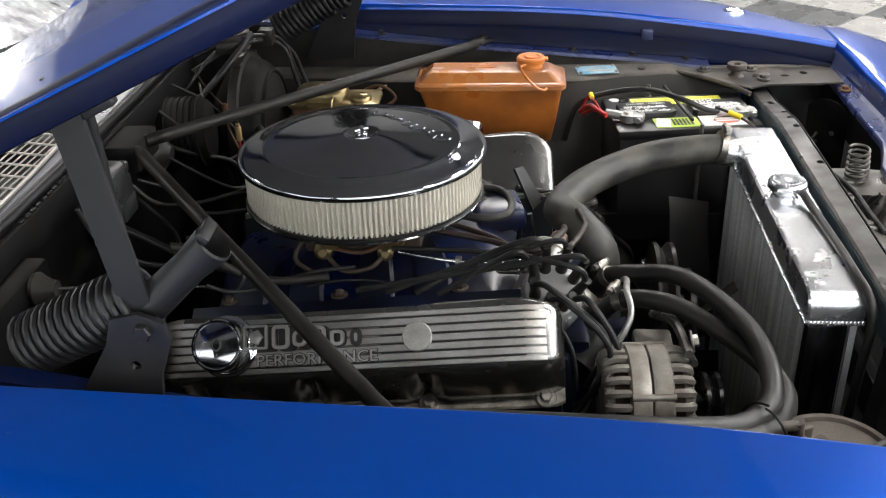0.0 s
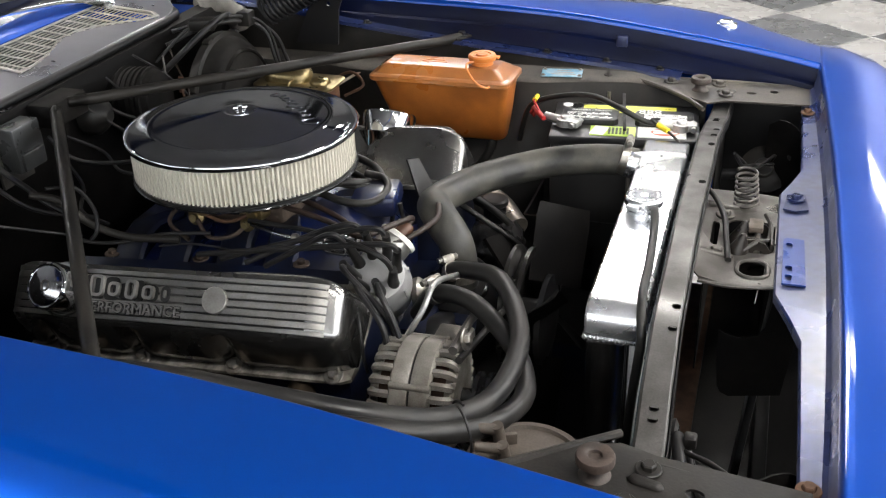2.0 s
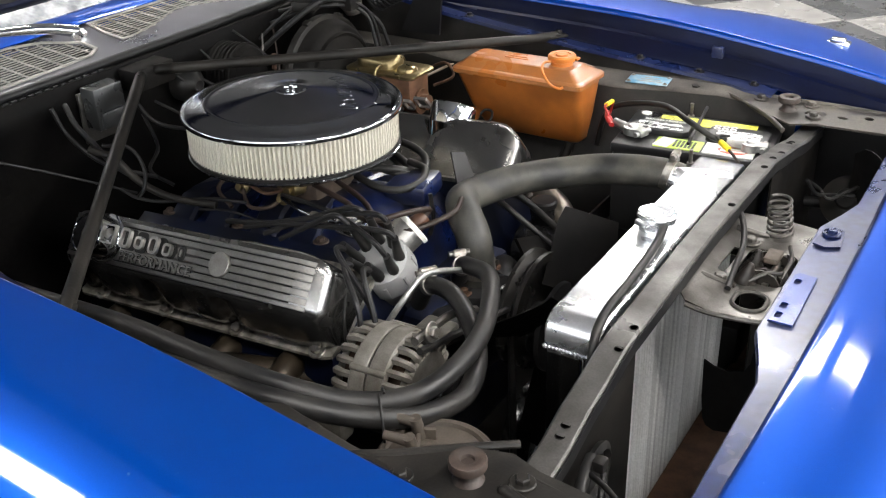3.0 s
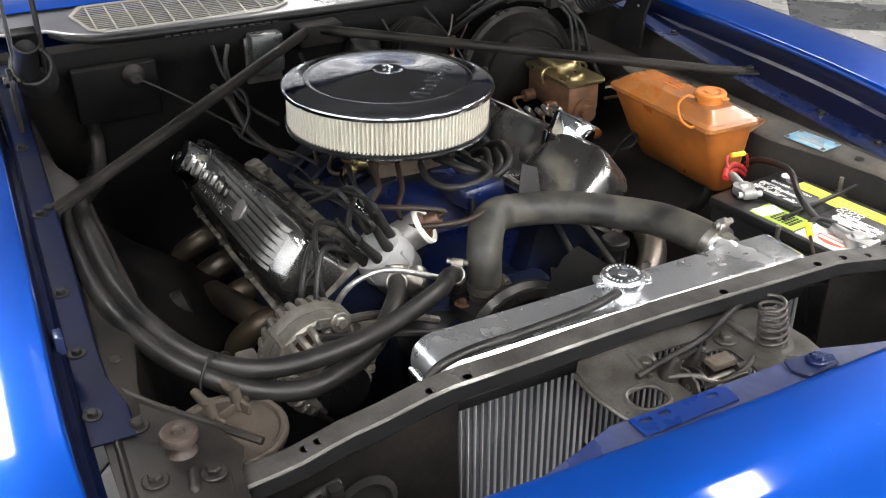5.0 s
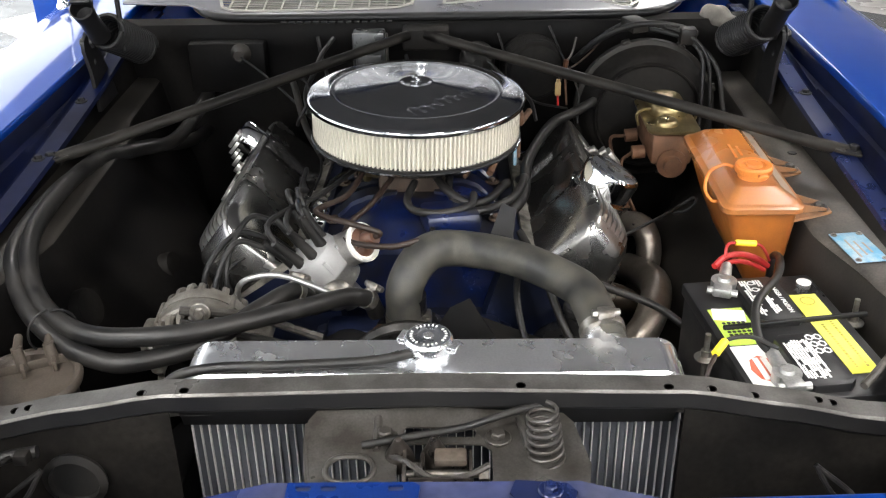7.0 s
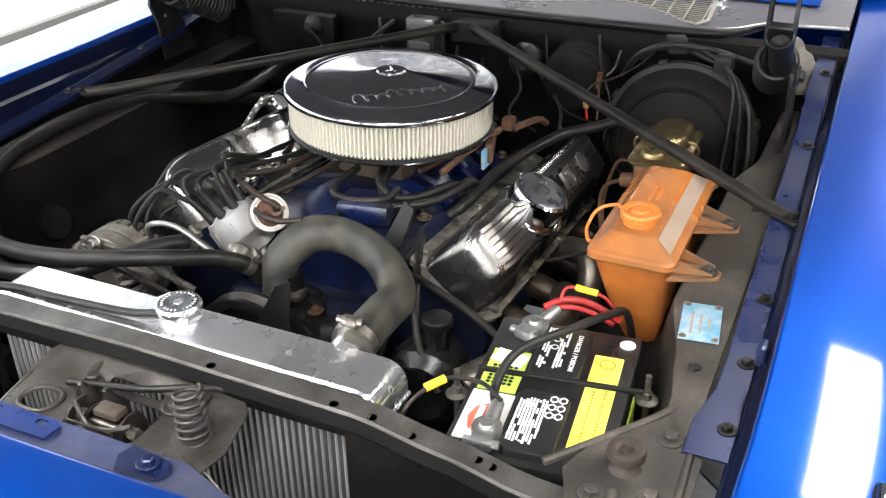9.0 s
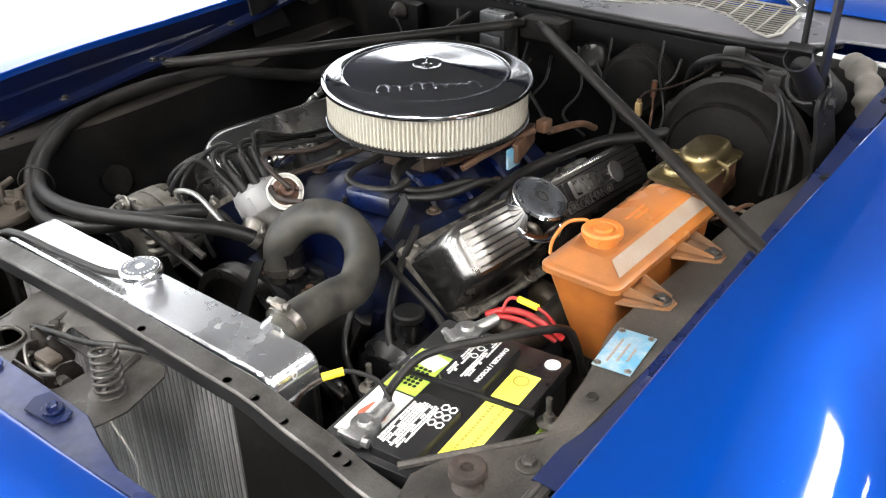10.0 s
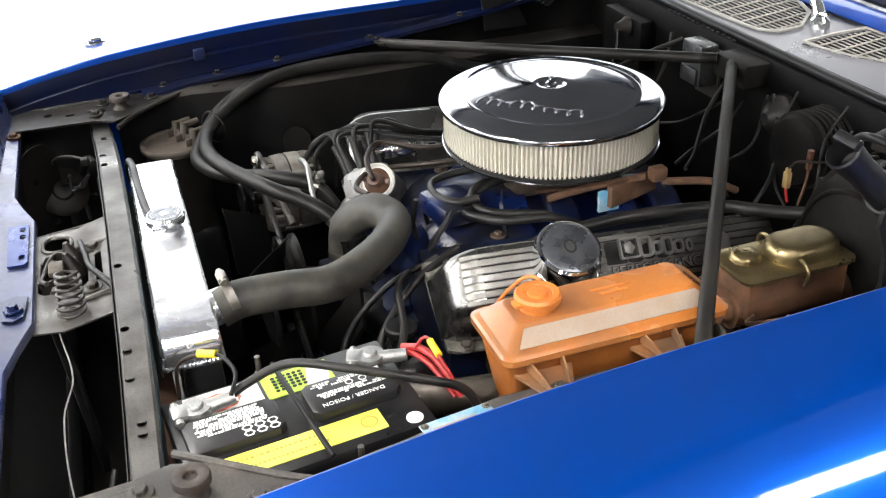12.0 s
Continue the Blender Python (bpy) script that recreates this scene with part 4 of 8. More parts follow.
    box(bm, (0.790, -0.02, 0.66), (0.012, 0.045, 0.40), 0.003, m=Matrix.Rotation(radians(4), 4, "Y"))
    part("brace", bm, BLACK, l, "black upright brace")
    bm = B()
    plate(bm, [(0.734, 0.805), (0.736, 0.750), (0.740, 0.716), (0.745, 0.706), (0.756, 0.701), (0.822, 0.715), (0.833, 0.839), (0.830, 0.862), (0.797, 0.864), (0.791, 0.818), (0.784, 0.804), (0.764, 0.797), (0.747, 0.799)], [], 0.003, Matrix.Translation((0, -0.100, 0)) @ side)
    part("lower_sheet", bm, FIREWALL, l, "black notched sheet hanging below the latch")


latch()


def firewall_and_cowl():
    bm = B()
    rows = []
    for i in range(35):
        u = -0.68 + 0.04 * i
        rows.append([(-0.36 - 0.04 * (abs(u) > 0.5), MID + u, 0.38), (-0.37 - 0.03 * (abs(u) > 0.5), MID + u, 0.62), (-0.375, MID + u, 0.90), (-0.372, MID + u, 0.96), (-0.365, MID + u, 0.985), (-0.375, MID + u, 1.004), (-0.40, MID + u, 1.010)])
    sheet(bm, rows, 0.003)
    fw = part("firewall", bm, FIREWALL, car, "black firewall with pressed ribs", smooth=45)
    bm = B()
    tube(bm, [(-0.47, MID - 0.49, 1.016), (-0.415, MID - 0.455, 1.016), (-0.392, MID - 0.40, 1.015), (-0.388, MID - 0.2, 1.014), (-0.388, MID, 1.014), (-0.388, MID + 0.2, 1.014), (-0.392, MID + 0.40, 1.015), (-0.415, MID + 0.455, 1.016), (-0.47, MID + 0.49, 1.016)], 0.0085, 10)
    part("weatherstrip", bm, BLACK, fw, "black rubber cowl weatherstrip")
    bm = B()
    for i in range(14):
        box(bm, (-0.378, MID - 0.30 + 0.016 * i, 1.008), (0.006, 0.011, 0.004), 0.001)
    part("spot_welds", bm, BLACK, fw)
    # cowl panel with two slotted intake grilles
    bm = B()
    outer = [(-0.76, MID - 0.64), (-0.47, MID - 0.64), (-0.455, MID - 0.50), (-0.42, MID - 0.46), (-0.396, MID - 0.41), (-0.390, MID), (-0.396, MID + 0.41), (-0.42, MID + 0.46), (-0.455, MID + 0.50), (-0.47, MID + 0.64), (-0.76, MID + 0.64)]
    slots = [[(-0.425, -0.395), (-0.408, -0.37), (-0.404, -0.31), (-0.406, -0.24), (-0.408, -0.165), (-0.411, -0.10), (-0.416, -0.050), (-0.434, -0.022), (-0.475, -0.018), (-0.525, -0.065), (-0.545, -0.12), (-0.545, -0.20), (-0.545, -0.32), (-0.545, -0.39), (-0.500, -0.415)],
             [(-0.436, 0.048), (-0.440, 0.085), (-0.452, 0.137), (-0.472, 0.185), (-0.487, 0.225), (-0.486, 0.262), (-0.470, 0.310), (-0.445, 0.350), (-0.420, 0.385), (-0.409, 0.412), (-0.430, 0.428), (-0.545, 0.422), (-0.545, 0.330), (-0.545, 0.20), (-0.545, 0.12), (-0.545, 0.062), (-0.490, 0.050)]]
    zc = lambda x: 1.022 - 0.10 * (x + 0.40)
    plate(bm, outer, slots, 0.003, Matrix.Translation((0, 0, 1.022)), lambda x, y: -0.10 * (x + 0.40))
    tube(bm, [(x, y, 1.020 - 0.10 * (x + 0.40)) for x, y in outer[1:-1]], 0.0035, 8, smooth=False)
    cowl = part("cowl_panel", bm, COWL_PAINT, car, "dusty grey-blue cowl panel below the windscreen", smooth=30)
    bm = B()
    sheet(bm, [[(-0.66, MID + u, 0.99), (-0.41, MID + u, 0.985)] for u in (-0.45, 0, 0.45)], 0.002)
    part("cowl_drain", bm, LABEL_BLACK, cowl, "dark plenum under the cowl grilles")

    def spans(q, axis, at):
        """Where a line across one axis runs inside the outline q."""
        hits = []
        for a, b in zip(q, q[1:] + q[:1]):
            if (a[axis] - at) * (b[axis] - at) < 0:
                w = (at - a[axis]) / (b[axis] - a[axis])
                hits.append(a[1 - axis] + w * (b[1 - axis] - a[1 - axis]))
        hits.sort()
        return list(zip(hits[::2], hits[1::2]))
    for q in slots:
        cx, cyy = sum(p[0] for p in q) / len(q), sum(p[1] for p in q) / len(q)
        grown = [(cx + (x - cx) * 1.07, cyy + (y - cyy) * 1.03) for x, y in q]
        bm = B()
        plate(bm, grown, [q], 0.003, Matrix.Translation((0, 0, 1.0265)), lambda x, y: -0.10 * (x + 0.40))
        g = part("grille_rim", bm, GRILLE, cowl, "light metal grille rim", smooth=30)
        k = -0.600
        while k < -0.40:
            k += 0.0095
            for a, b in spans(q, 0, k):
                bm = B()
                box(bm, (k, (a + b) / 2, zc(k) - 0.001), (0.0020, b - a + 0.004, 0.0014))
                part("slat", bm, GRILLE, g, smooth=0)
        k = -0.42
        while k < 0.42:
            k += 0.035
            for a, b in spans(q, 1, k):
                bm = B()
                box(bm, (0, 0, 0), (b - a + 0.004, 0.0030, 0.0022), m=Matrix.Rotation(math.atan(0.10), 4, "Y"))
                bmesh.ops.translate(bm, verts=bm.verts, vec=((a + b) / 2, k, zc((a + b) / 2)))
                part("cross_rib", bm, GRILLE, g, smooth=0)
    bm = B()
    sheet(bm, [[(-0.548, MID + u, 1.0415), (-0.556, MID + u, 1.0450), (-0.600 - 0.10 * (u / 0.70) ** 2, MID + u, 1.0500), (-0.700 - 0.10 * (u / 0.70) ** 2, MID + u, 1.045)] for u in [-0.62 + 0.08 * k for k in range(16)]], 0.002)
    part("cowl_rear", bm, BLUE, cowl, "glossy blue rear edge of the cowl", smooth=40)
    bm = B()
    bow = lambda u: 0.10 * (u / 0.70) ** 2
    sheet(bm, [[(-0.600 - bow(u), MID + u, 1.050), (-0.625 - bow(u), MID + u, 1.066), (-0.70 - bow(u), MID + u, 1.115), (-1.10 - bow(u), MID + u * 0.9, 1.38)] for u in [-0.70 + 0.1 * k for k in range(15)]], 0.005)
    part("windscreen", bm, GLASS, car, "opaque windscreen in mottled pale silver", smooth=60)
    bm = B()
    sheet(bm, [[(-0.76, MID + u, 0.9), (-0.76, MID + u, 1.03), (-0.70, MID + u, 1.05)] for u in (-0.95, 0, 0.95)], 0.004)
    part("cowl_back", bm, BLUE, car)
    # wiper arms
    for px, py, ex, ey in ((-0.500, 0.0, -0.615, -0.36), (-0.53, 0.43, -0.63, 0.09)):
        bm = B()
        tube(bm, [(px, py, 1.046), (px - 0.03, py - 0.06, 1.062), ((px + ex) / 2 - 0.01, (py + ey) / 2, 1.072), (ex, ey, 1.080)], 0.010, 12, ring=lambda k: 1.15 - 0.5 * k)
        arm = part("wiper_arm", bm, CHROME, cowl, "chrome wiper arm")
        bm = B()
        lathe(bm, [(0.017, 0), (0.016, 0.020), (0.010, 0.026), (0.002, 0.027)], Matrix.Translation((px, py, 1.024)), 20)
        part("wiper_pivot", bm, CHROME, cowl, "chrome wiper pivot")
    # front wheels on the floor, inside the fenders
    for s in (-1, 1):
        m = axis_matrix((-0.02, MID + s * 0.71, 0.325), (0, s, 0))
        bm = B()
        lathe(bm, [(0.19, 0.0), (0.25, -0.008), (0.305, 0.0), (0.323, 0.02), (0.325, 0.05), (0.325, 0.13), (0.323, 0.16), (0.305, 0.18), (0.25, 0.188), (0.19, 0.18)], m, 48)
        w = part("wheel", bm, RUBBER, car, "black front tyre on a plain rim")
        bm = B()
        lathe(bm, [(0.03, 0.06), (0.03, 0.13), (0.12, 0.14), (0.17, 0.12), (0.19, 0.18), (0.195, 0.18), (0.19, 0.01), (0.16, 0.06)], m, 40)
        part("rim", bm, GREY_STEEL, w, "grey steel rim")
    # floor of the engine bay
    bm = B()
    box(bm, (0.12, MID, 0.36), (1.05, 1.1, 0.02), 0.004)
    part("splash_pan", bm, BLACK, car, "black splash pan under the engine")
    for s in (-1, 1):
        bm = B()
        box(bm, (0.1, MID + s * 0.42, 0.46), (1.1, 0.09, 0.14), 0.01)
        part("frame_rail", bm, BLACK, car, "black frame rail")


firewall_and_cowl()


def hood():
    """The raised hood: outer skin, inner panel and folded rim."""
    m = Matrix.Translation((-0.40, MID, 1.152)) @ Matrix.Rotation(radians(-25), 4, "Y")
    bm = B()
    rows = []
    for i in range(15):
        x = 1.32 * i / 14
        rows.append([m @ Vector((x, u, 0.030 - 0.05 * (u / 0.64) ** 4 * 0.4 - 0.03 * (x / 1.32) ** 3)) for u in [-0.645 + 0.0645 * k * 2 for k in range(11)]])
    sheet(bm, rows, 0.002)
    h = part("hood", bm, BLUE, car, "glossy blue raised hood", smooth=60)
    bm = B()
    box(bm, (0, 0, 0), (1.28, 0.04, 0.028), 0.006, m=Matrix.Identity(4))
    bmesh.ops.translate(bm, verts=bm.verts, vec=(0.66, -0.62, 0.0))
    box(bm, (0.66, 0.62, 0.0), (1.28, 0.04, 0.028), 0.006)
    box(bm, (0.02, 0, 0.0), (0.04, 1.2, 0.028), 0.006)
    box(bm, (1.28, 0, -0.02), (0.05, 1.2, 0.028), 0.006)
    bmesh.ops.transform(bm, verts=bm.verts, matrix=m)
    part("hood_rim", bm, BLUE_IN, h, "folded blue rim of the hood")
    bm = B()
    rows = []
    for i in range(23):
        x = 0.03 + 1.26 * i / 22
        rows.append([m @ Vector((x, u, 0.004 - 0.012 * (0.5 + 0.5 * math.cos(u * 26)) * (0.5 + 0.5 * math.cos(x * 17)))) for u in [-0.61 + 0.061 * k for k in range(21)]])
    sheet(bm, rows, 0.002)
    part("inner_panel", bm, HOOD_IN, h, "near-black pressed inner panel")


hood()

antenna = thing("radio_antenna", (-0.50, -0.745, 1.012), "thin chrome radio antenna standing on the fender", "antenna")
bm = B()
lathe(bm, [(0.014, 0.0), (0.015, 0.006), (0.011, 0.016), (0.006, 0.024), (0.003, 0.028)], Matrix.Translation((-0.50, -0.745, 1.010)), 24)
part("base", bm, CHROME, antenna)
bm = B()
rod(bm, (-0.50, -0.745, 1.036), (-0.53, -0.75, 1.75), 0.0022, 0.0014, 10)
part("mast", bm, CHROME, antenna)


def hinge(s):
    y = MID + s * 0.590
    flat = Matrix(((1, 0, 0, 0), (0, 0, 1, y), (0, 1, 0, 0), (0, 0, 0, 1)))
    bm = B()
    plate(bm, [(-0.210, 0.925), (-0.112, 0.925), (-0.104, 1.00), (-0.088, 1.040), (-0.092, 1.058), (-0.115, 1.068), (-0.142, 1.062), (-0.150, 1.035), (-0.178, 0.99)], [ellipse(-0.126, 1.012, 0.005, 0.005, 10)], 0.006, flat)
    g = part("hood_hinge", bm, BLACK, car, "dark steel hood hinge plate beside the firewall")
    side = Matrix(((1, 0, 0, 0), (0, 0, 1, y - s * 0.010), (0, 1, 0, 0), (0, 0, 0, 1)))
    bm = B()
    plate(bm, [(-0.132, 1.055), (-0.126, 1.045), (-0.108, 1.042), (-0.100, 1.052), (-0.104, 1.066), (-0.132, 1.265), (-0.140, 1.285), (-0.158, 1.285), (-0.162, 1.265)], [], 0.005, side)
    part("lift_arm", bm, BLACK, g, "flat dark lift arm")
    bm = B()
    rod(bm, (-0.135, y - s * 0.052, 1.03), (-0.146, y - s * 0.050, 1.25), 0.0045)
    part("link_rod", bm, BLACK, g, "thin dark link bar")
    bm = B()
    box(bm, (-0.135, y - s * 0.014, 1.262), (0.06, 0.014, 0.030), 0.003, m=Matrix.Rotation(radians(-25), 4, "Y"))
    part("hood_bracket", bm, BLACK, g)
    a, b = Vector((-0.252, y - s * 0.045, 1.000)), Vector((-0.120, y - s * 0.030, 1.068))
    bm = B()
    coil(bm, a, b, 0.0285, 0.0044, 14, per=16)
    part("coil_spring", bm, BLACK, g, "tightly wound dark coil spring")
    bm = B()
    m = axis_matrix((-0.112, y - s * 0.022, 1.062), (0.66, -s * 0.02, 0.62))
    lathe(bm, [(0.018, 0), (0.018, 0.015), (0.0165, 0.06), (0.0185, 0.082), (0.0195, 0.092), (0.0175, 0.094), (0.015, 0.07), (0.002, 0.065)], m, 20)
    box(bm, m @ Vector((0, 0.012, 0.098)), (0.034, 0.012, 0.008), 0.002, m=m.to_3x3().to_4x4())
    part("spring_lever", bm, BLACK, g, "dark tubular lever end")
    bolt("pivot_bolt", (-0.112, y + s * 0.003, 1.050), g, BLACK, 0.009, (0, s, 0))


hinge(1)
hinge(-1)


# ---- engine ----
TILT_ENGINE = Matrix.Translation((0, 0, 0.75)) @ Matrix.Rotation(radians(-4.7), 4, "Y") @ Matrix.Translation((0, 0, -0.75))


def tilt(bm):
    bmesh.ops.transform(bm, verts=bm.verts, matrix=TILT_ENGINE)
    return bm


def E3(*p):
    return TILT_ENGINE @ Vector(p)


def engine_block():
    e = thing("engine", (0.0, 0.0, 0.40), "blue painted V8 engine block with cylinder heads", "engine")
    bm = B()
    box(bm, (0.02, 0, 0.56), (0.56, 0.30, 0.30), 0.02)
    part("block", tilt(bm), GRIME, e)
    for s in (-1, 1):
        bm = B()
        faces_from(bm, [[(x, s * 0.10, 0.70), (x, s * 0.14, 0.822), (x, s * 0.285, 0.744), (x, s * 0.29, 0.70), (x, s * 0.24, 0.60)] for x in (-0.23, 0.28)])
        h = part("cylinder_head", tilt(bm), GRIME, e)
    # intake manifold
    bm = B()
    prof = [(-0.145, 0.795), (-0.135, 0.815), (-0.07, 0.835), (-0.05, 0.850), (0.05, 0.850), (0.07, 0.835), (0.135, 0.815), (0.145, 0.795), (0.12, 0.75), (-0.12, 0.75)]
    faces_from(bm, [[(x, y, z - d) for y, z in prof] for x, d in ((-0.21, 0.03), (-0.19, 0.01), (0.17, 0.0), (0.20, 0.015), (0.235, 0.05))])
    im = part("intake_manifold", tilt(bm), ENGINE_BLUE, e, "blue painted intake manifold")
    for s in (-1, 1):
        for x in (-0.15, -0.07, 0.03, 0.11):
            bm = B()
            faces_from(bm, [[(cx + dx * w, s * y, z + dz) for dx, dz in ((-0.8, -0.03), (-1, -0.006), (-0.8, 0.0), (0.8, 0.0), (1, -0.006), (0.8, -0.03))] for cx, w, y, z in ((x * 0.80, 0.020, 0.030, 0.852), (x * 0.95, 0.024, 0.075, 0.854), (x, 0.026, 0.100, 0.846), (x * 1.02, 0.027, 0.118, 0.830), (x * 1.02, 0.028, 0.150, 0.806))])
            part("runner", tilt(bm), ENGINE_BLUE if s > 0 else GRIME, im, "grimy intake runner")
        for x in (-0.18, -0.02, 0.15):
            bolt("bolt", E3(x, s * 0.128, 0.822), im, CAST_IRON, 0.007)
    bm = B()
    box(bm, (0.20, 0.055, 0.845), (0.075, 0.085, 0.035), 0.010, m=Matrix.Rotation(radians(12), 4, "Z"))
    part("crossover", tilt(bm), ENGINE_BLUE, im, "bright blue water crossover")
    # front: timing cover, pump, pulleys, belt
    bm = B()
    box(bm, (0.305, 0, 0.60), (0.05, 0.26, 0.30), 0.015)
    part("timing_cover", bm, GRIME, e)
    bm = B()
    lathe(bm, [(0.075, 0), (0.075, 0.05), (0.05, 0.07), (0.03, 0.10), (0.03, 0.12)], axis_matrix((0.325, 0.0, 0.69), (1, 0, 0)), 28)
    for s in (-1, 1):
        tube(bm, [(0.345, s * 0.03, 0.70), (0.335, s * 0.09, 0.72), (0.31, s * 0.12, 0.70)], 0.03, 14)
    part("water_pump", bm, BLACK, e, "black greasy water pump")
    for name, c, r, w in (("fan_pulley", (0.425, 0.0, 0.735), 0.092, 0.03), ("crank_pulley", (0.425, 0.0, 0.50), 0.085, 0.05), ("idler_pulley", (0.43, 0.16, 0.66), 0.055, 0.03)):
        bm = B()
        lathe(bm, [(r * 0.3, 0), (r, 0), (r, w * 0.2), (r * 0.88, w * 0.5), (r, w * 0.8), (r, w), (r * 0.85, w), (r * 0.8, w * 0.6), (r * 0.3, w * 0.55)], axis_matrix(c, (1, 0, 0)), 32)
        part(name, bm, PULLEY if name == "fan_pulley" else BLACK_GLOSS, e)
    bm = B()
    tube(bm, [(0.437, -0.30, 0.835), (0.437, -0.04, 0.765)], 0.005, 8, smooth=False)
    tube(bm, [(0.437, -0.315, 0.72), (0.437, -0.07, 0.45)], 0.005, 8, smooth=False)
    tube(bm, [(0.449, -0.086, 0.735), (0.449, -0.080, 0.50)], 0.006, 8, smooth=False)
    part("alternator_belt", bm, RUBBER, e, "black drive belt")
    bm = B()
    tube(bm, [(0.452, 0.06, 0.745), (0.452, 0.215, 0.70)], 0.005, 8, smooth=False)
    part("accessory_belt", bm, RUBBER, e)
    bm = B()
    tube(bm, [(0.452, 0.06, 0.44), (0.452, 0.21, 0.60)], 0.005, 8, smooth=False)
    part("accessory_belt", bm, RUBBER, e)
    # thermostat housing under the big hose
    bm = B()
    lathe(bm, [(0.052, 0), (0.055, 0.01), (0.050, 0.022), (0.030, 0.032), (0.026, 0.05), (0.026, 0.08)], axis_matrix((0.335, -0.003, 0.735), (0.08, -0.02, 1)), 28)
    part("thermostat_housing", bm, BLACK_GLOSS, e, "glossy black thermostat housing")
    for dy in (-0.045, 0.045):
        bolt("bolt", (0.345, dy, 0.758), e, RUST, 0.007)
    bm = B()
    box(bm, (0.33, -0.01, 0.725), (0.11, 0.14, 0.03), 0.008)
    part("housing_base", bm, GRIME, e)
    # power steering pump on the left
    bm = B()
    lathe(bm, [(0.055, 0), (0.062, 0.02), (0.062, 0.07), (0.045, 0.085)], axis_matrix((0.30, 0.22, 0.69), (1, 0.1, 0)), 26)
    rod(bm, (0.335, 0.235, 0.72), (0.335, 0.238, 0.782), 0.020)
    ps = part("steering_pump", bm, BLACK_GLOSS, e, "black power steering pump")
    bm = B()
    lathe(bm, [(0.021, 0), (0.023, 0.002), (0.023, 0.010), (0.020, 0.013), (0.006, 0.014)], Matrix.Translation((0.335, 0.238, 0.780)), 24)
    part("filler_cap", bm, BLACK, ps, "ribbed black filler cap")
    bm = B()
    prism(bm, [(-0.05, -0.07), (0.05, -0.06), (0.06, 0.05), (-0.02, 0.08)], 0, 0.006, axis_matrix((0.40, 0.12, 0.72), (0.8, 0.0, 0.6)))
    part("front_bracket", bm, FIREWALL, e, "black bracket plate")
    # exhaust headers
    for s in (-1, 1):
        for i, x in enumerate((-0.16, -0.04, 0.08, 0.20)):
            bm = B()
            tube(bm, [(x, s * 0.26, 0.715), (x + 0.01, s * 0.315, 0.712), (x - 0.01, s * 0.35, 0.67), (x - 0.05, s * 0.34, 0.58), (x - 0.10, s * 0.32, 0.48)], 0.021, 14)
            part("header_pipe", tilt(bm), HEADER_DARK, e, "heat tinted exhaust header pipe")
    bm = B()
    tube(bm, [(0.05, -0.345, 0.705), (0.12, -0.332, 0.72), (0.18, -0.308, 0.718), (0.225, -0.270, 0.70), (0.235, -0.245, 0.62)], 0.022, 16)
    part("front_header_pipe", bm, HEADER_DARK, e, "dark front header pipe")
    bm = B()
    tube(bm, [(0.10, 0.35, 0.72), (0.20, 0.375, 0.745), (0.30, 0.345, 0.735), (0.36, 0.29, 0.71)], 0.024, 16)
    tube(bm, [(0.02, 0.33, 0.76), (0.06, 0.375, 0.775), (0.09, 0.385, 0.73), (0.10, 0.36, 0.66)], 0.021, 16)
    part("left_header_pipe", bm, HEADER_PIPE, e, "dull steel header pipe beside the battery")
    return e


engine = engine_block()


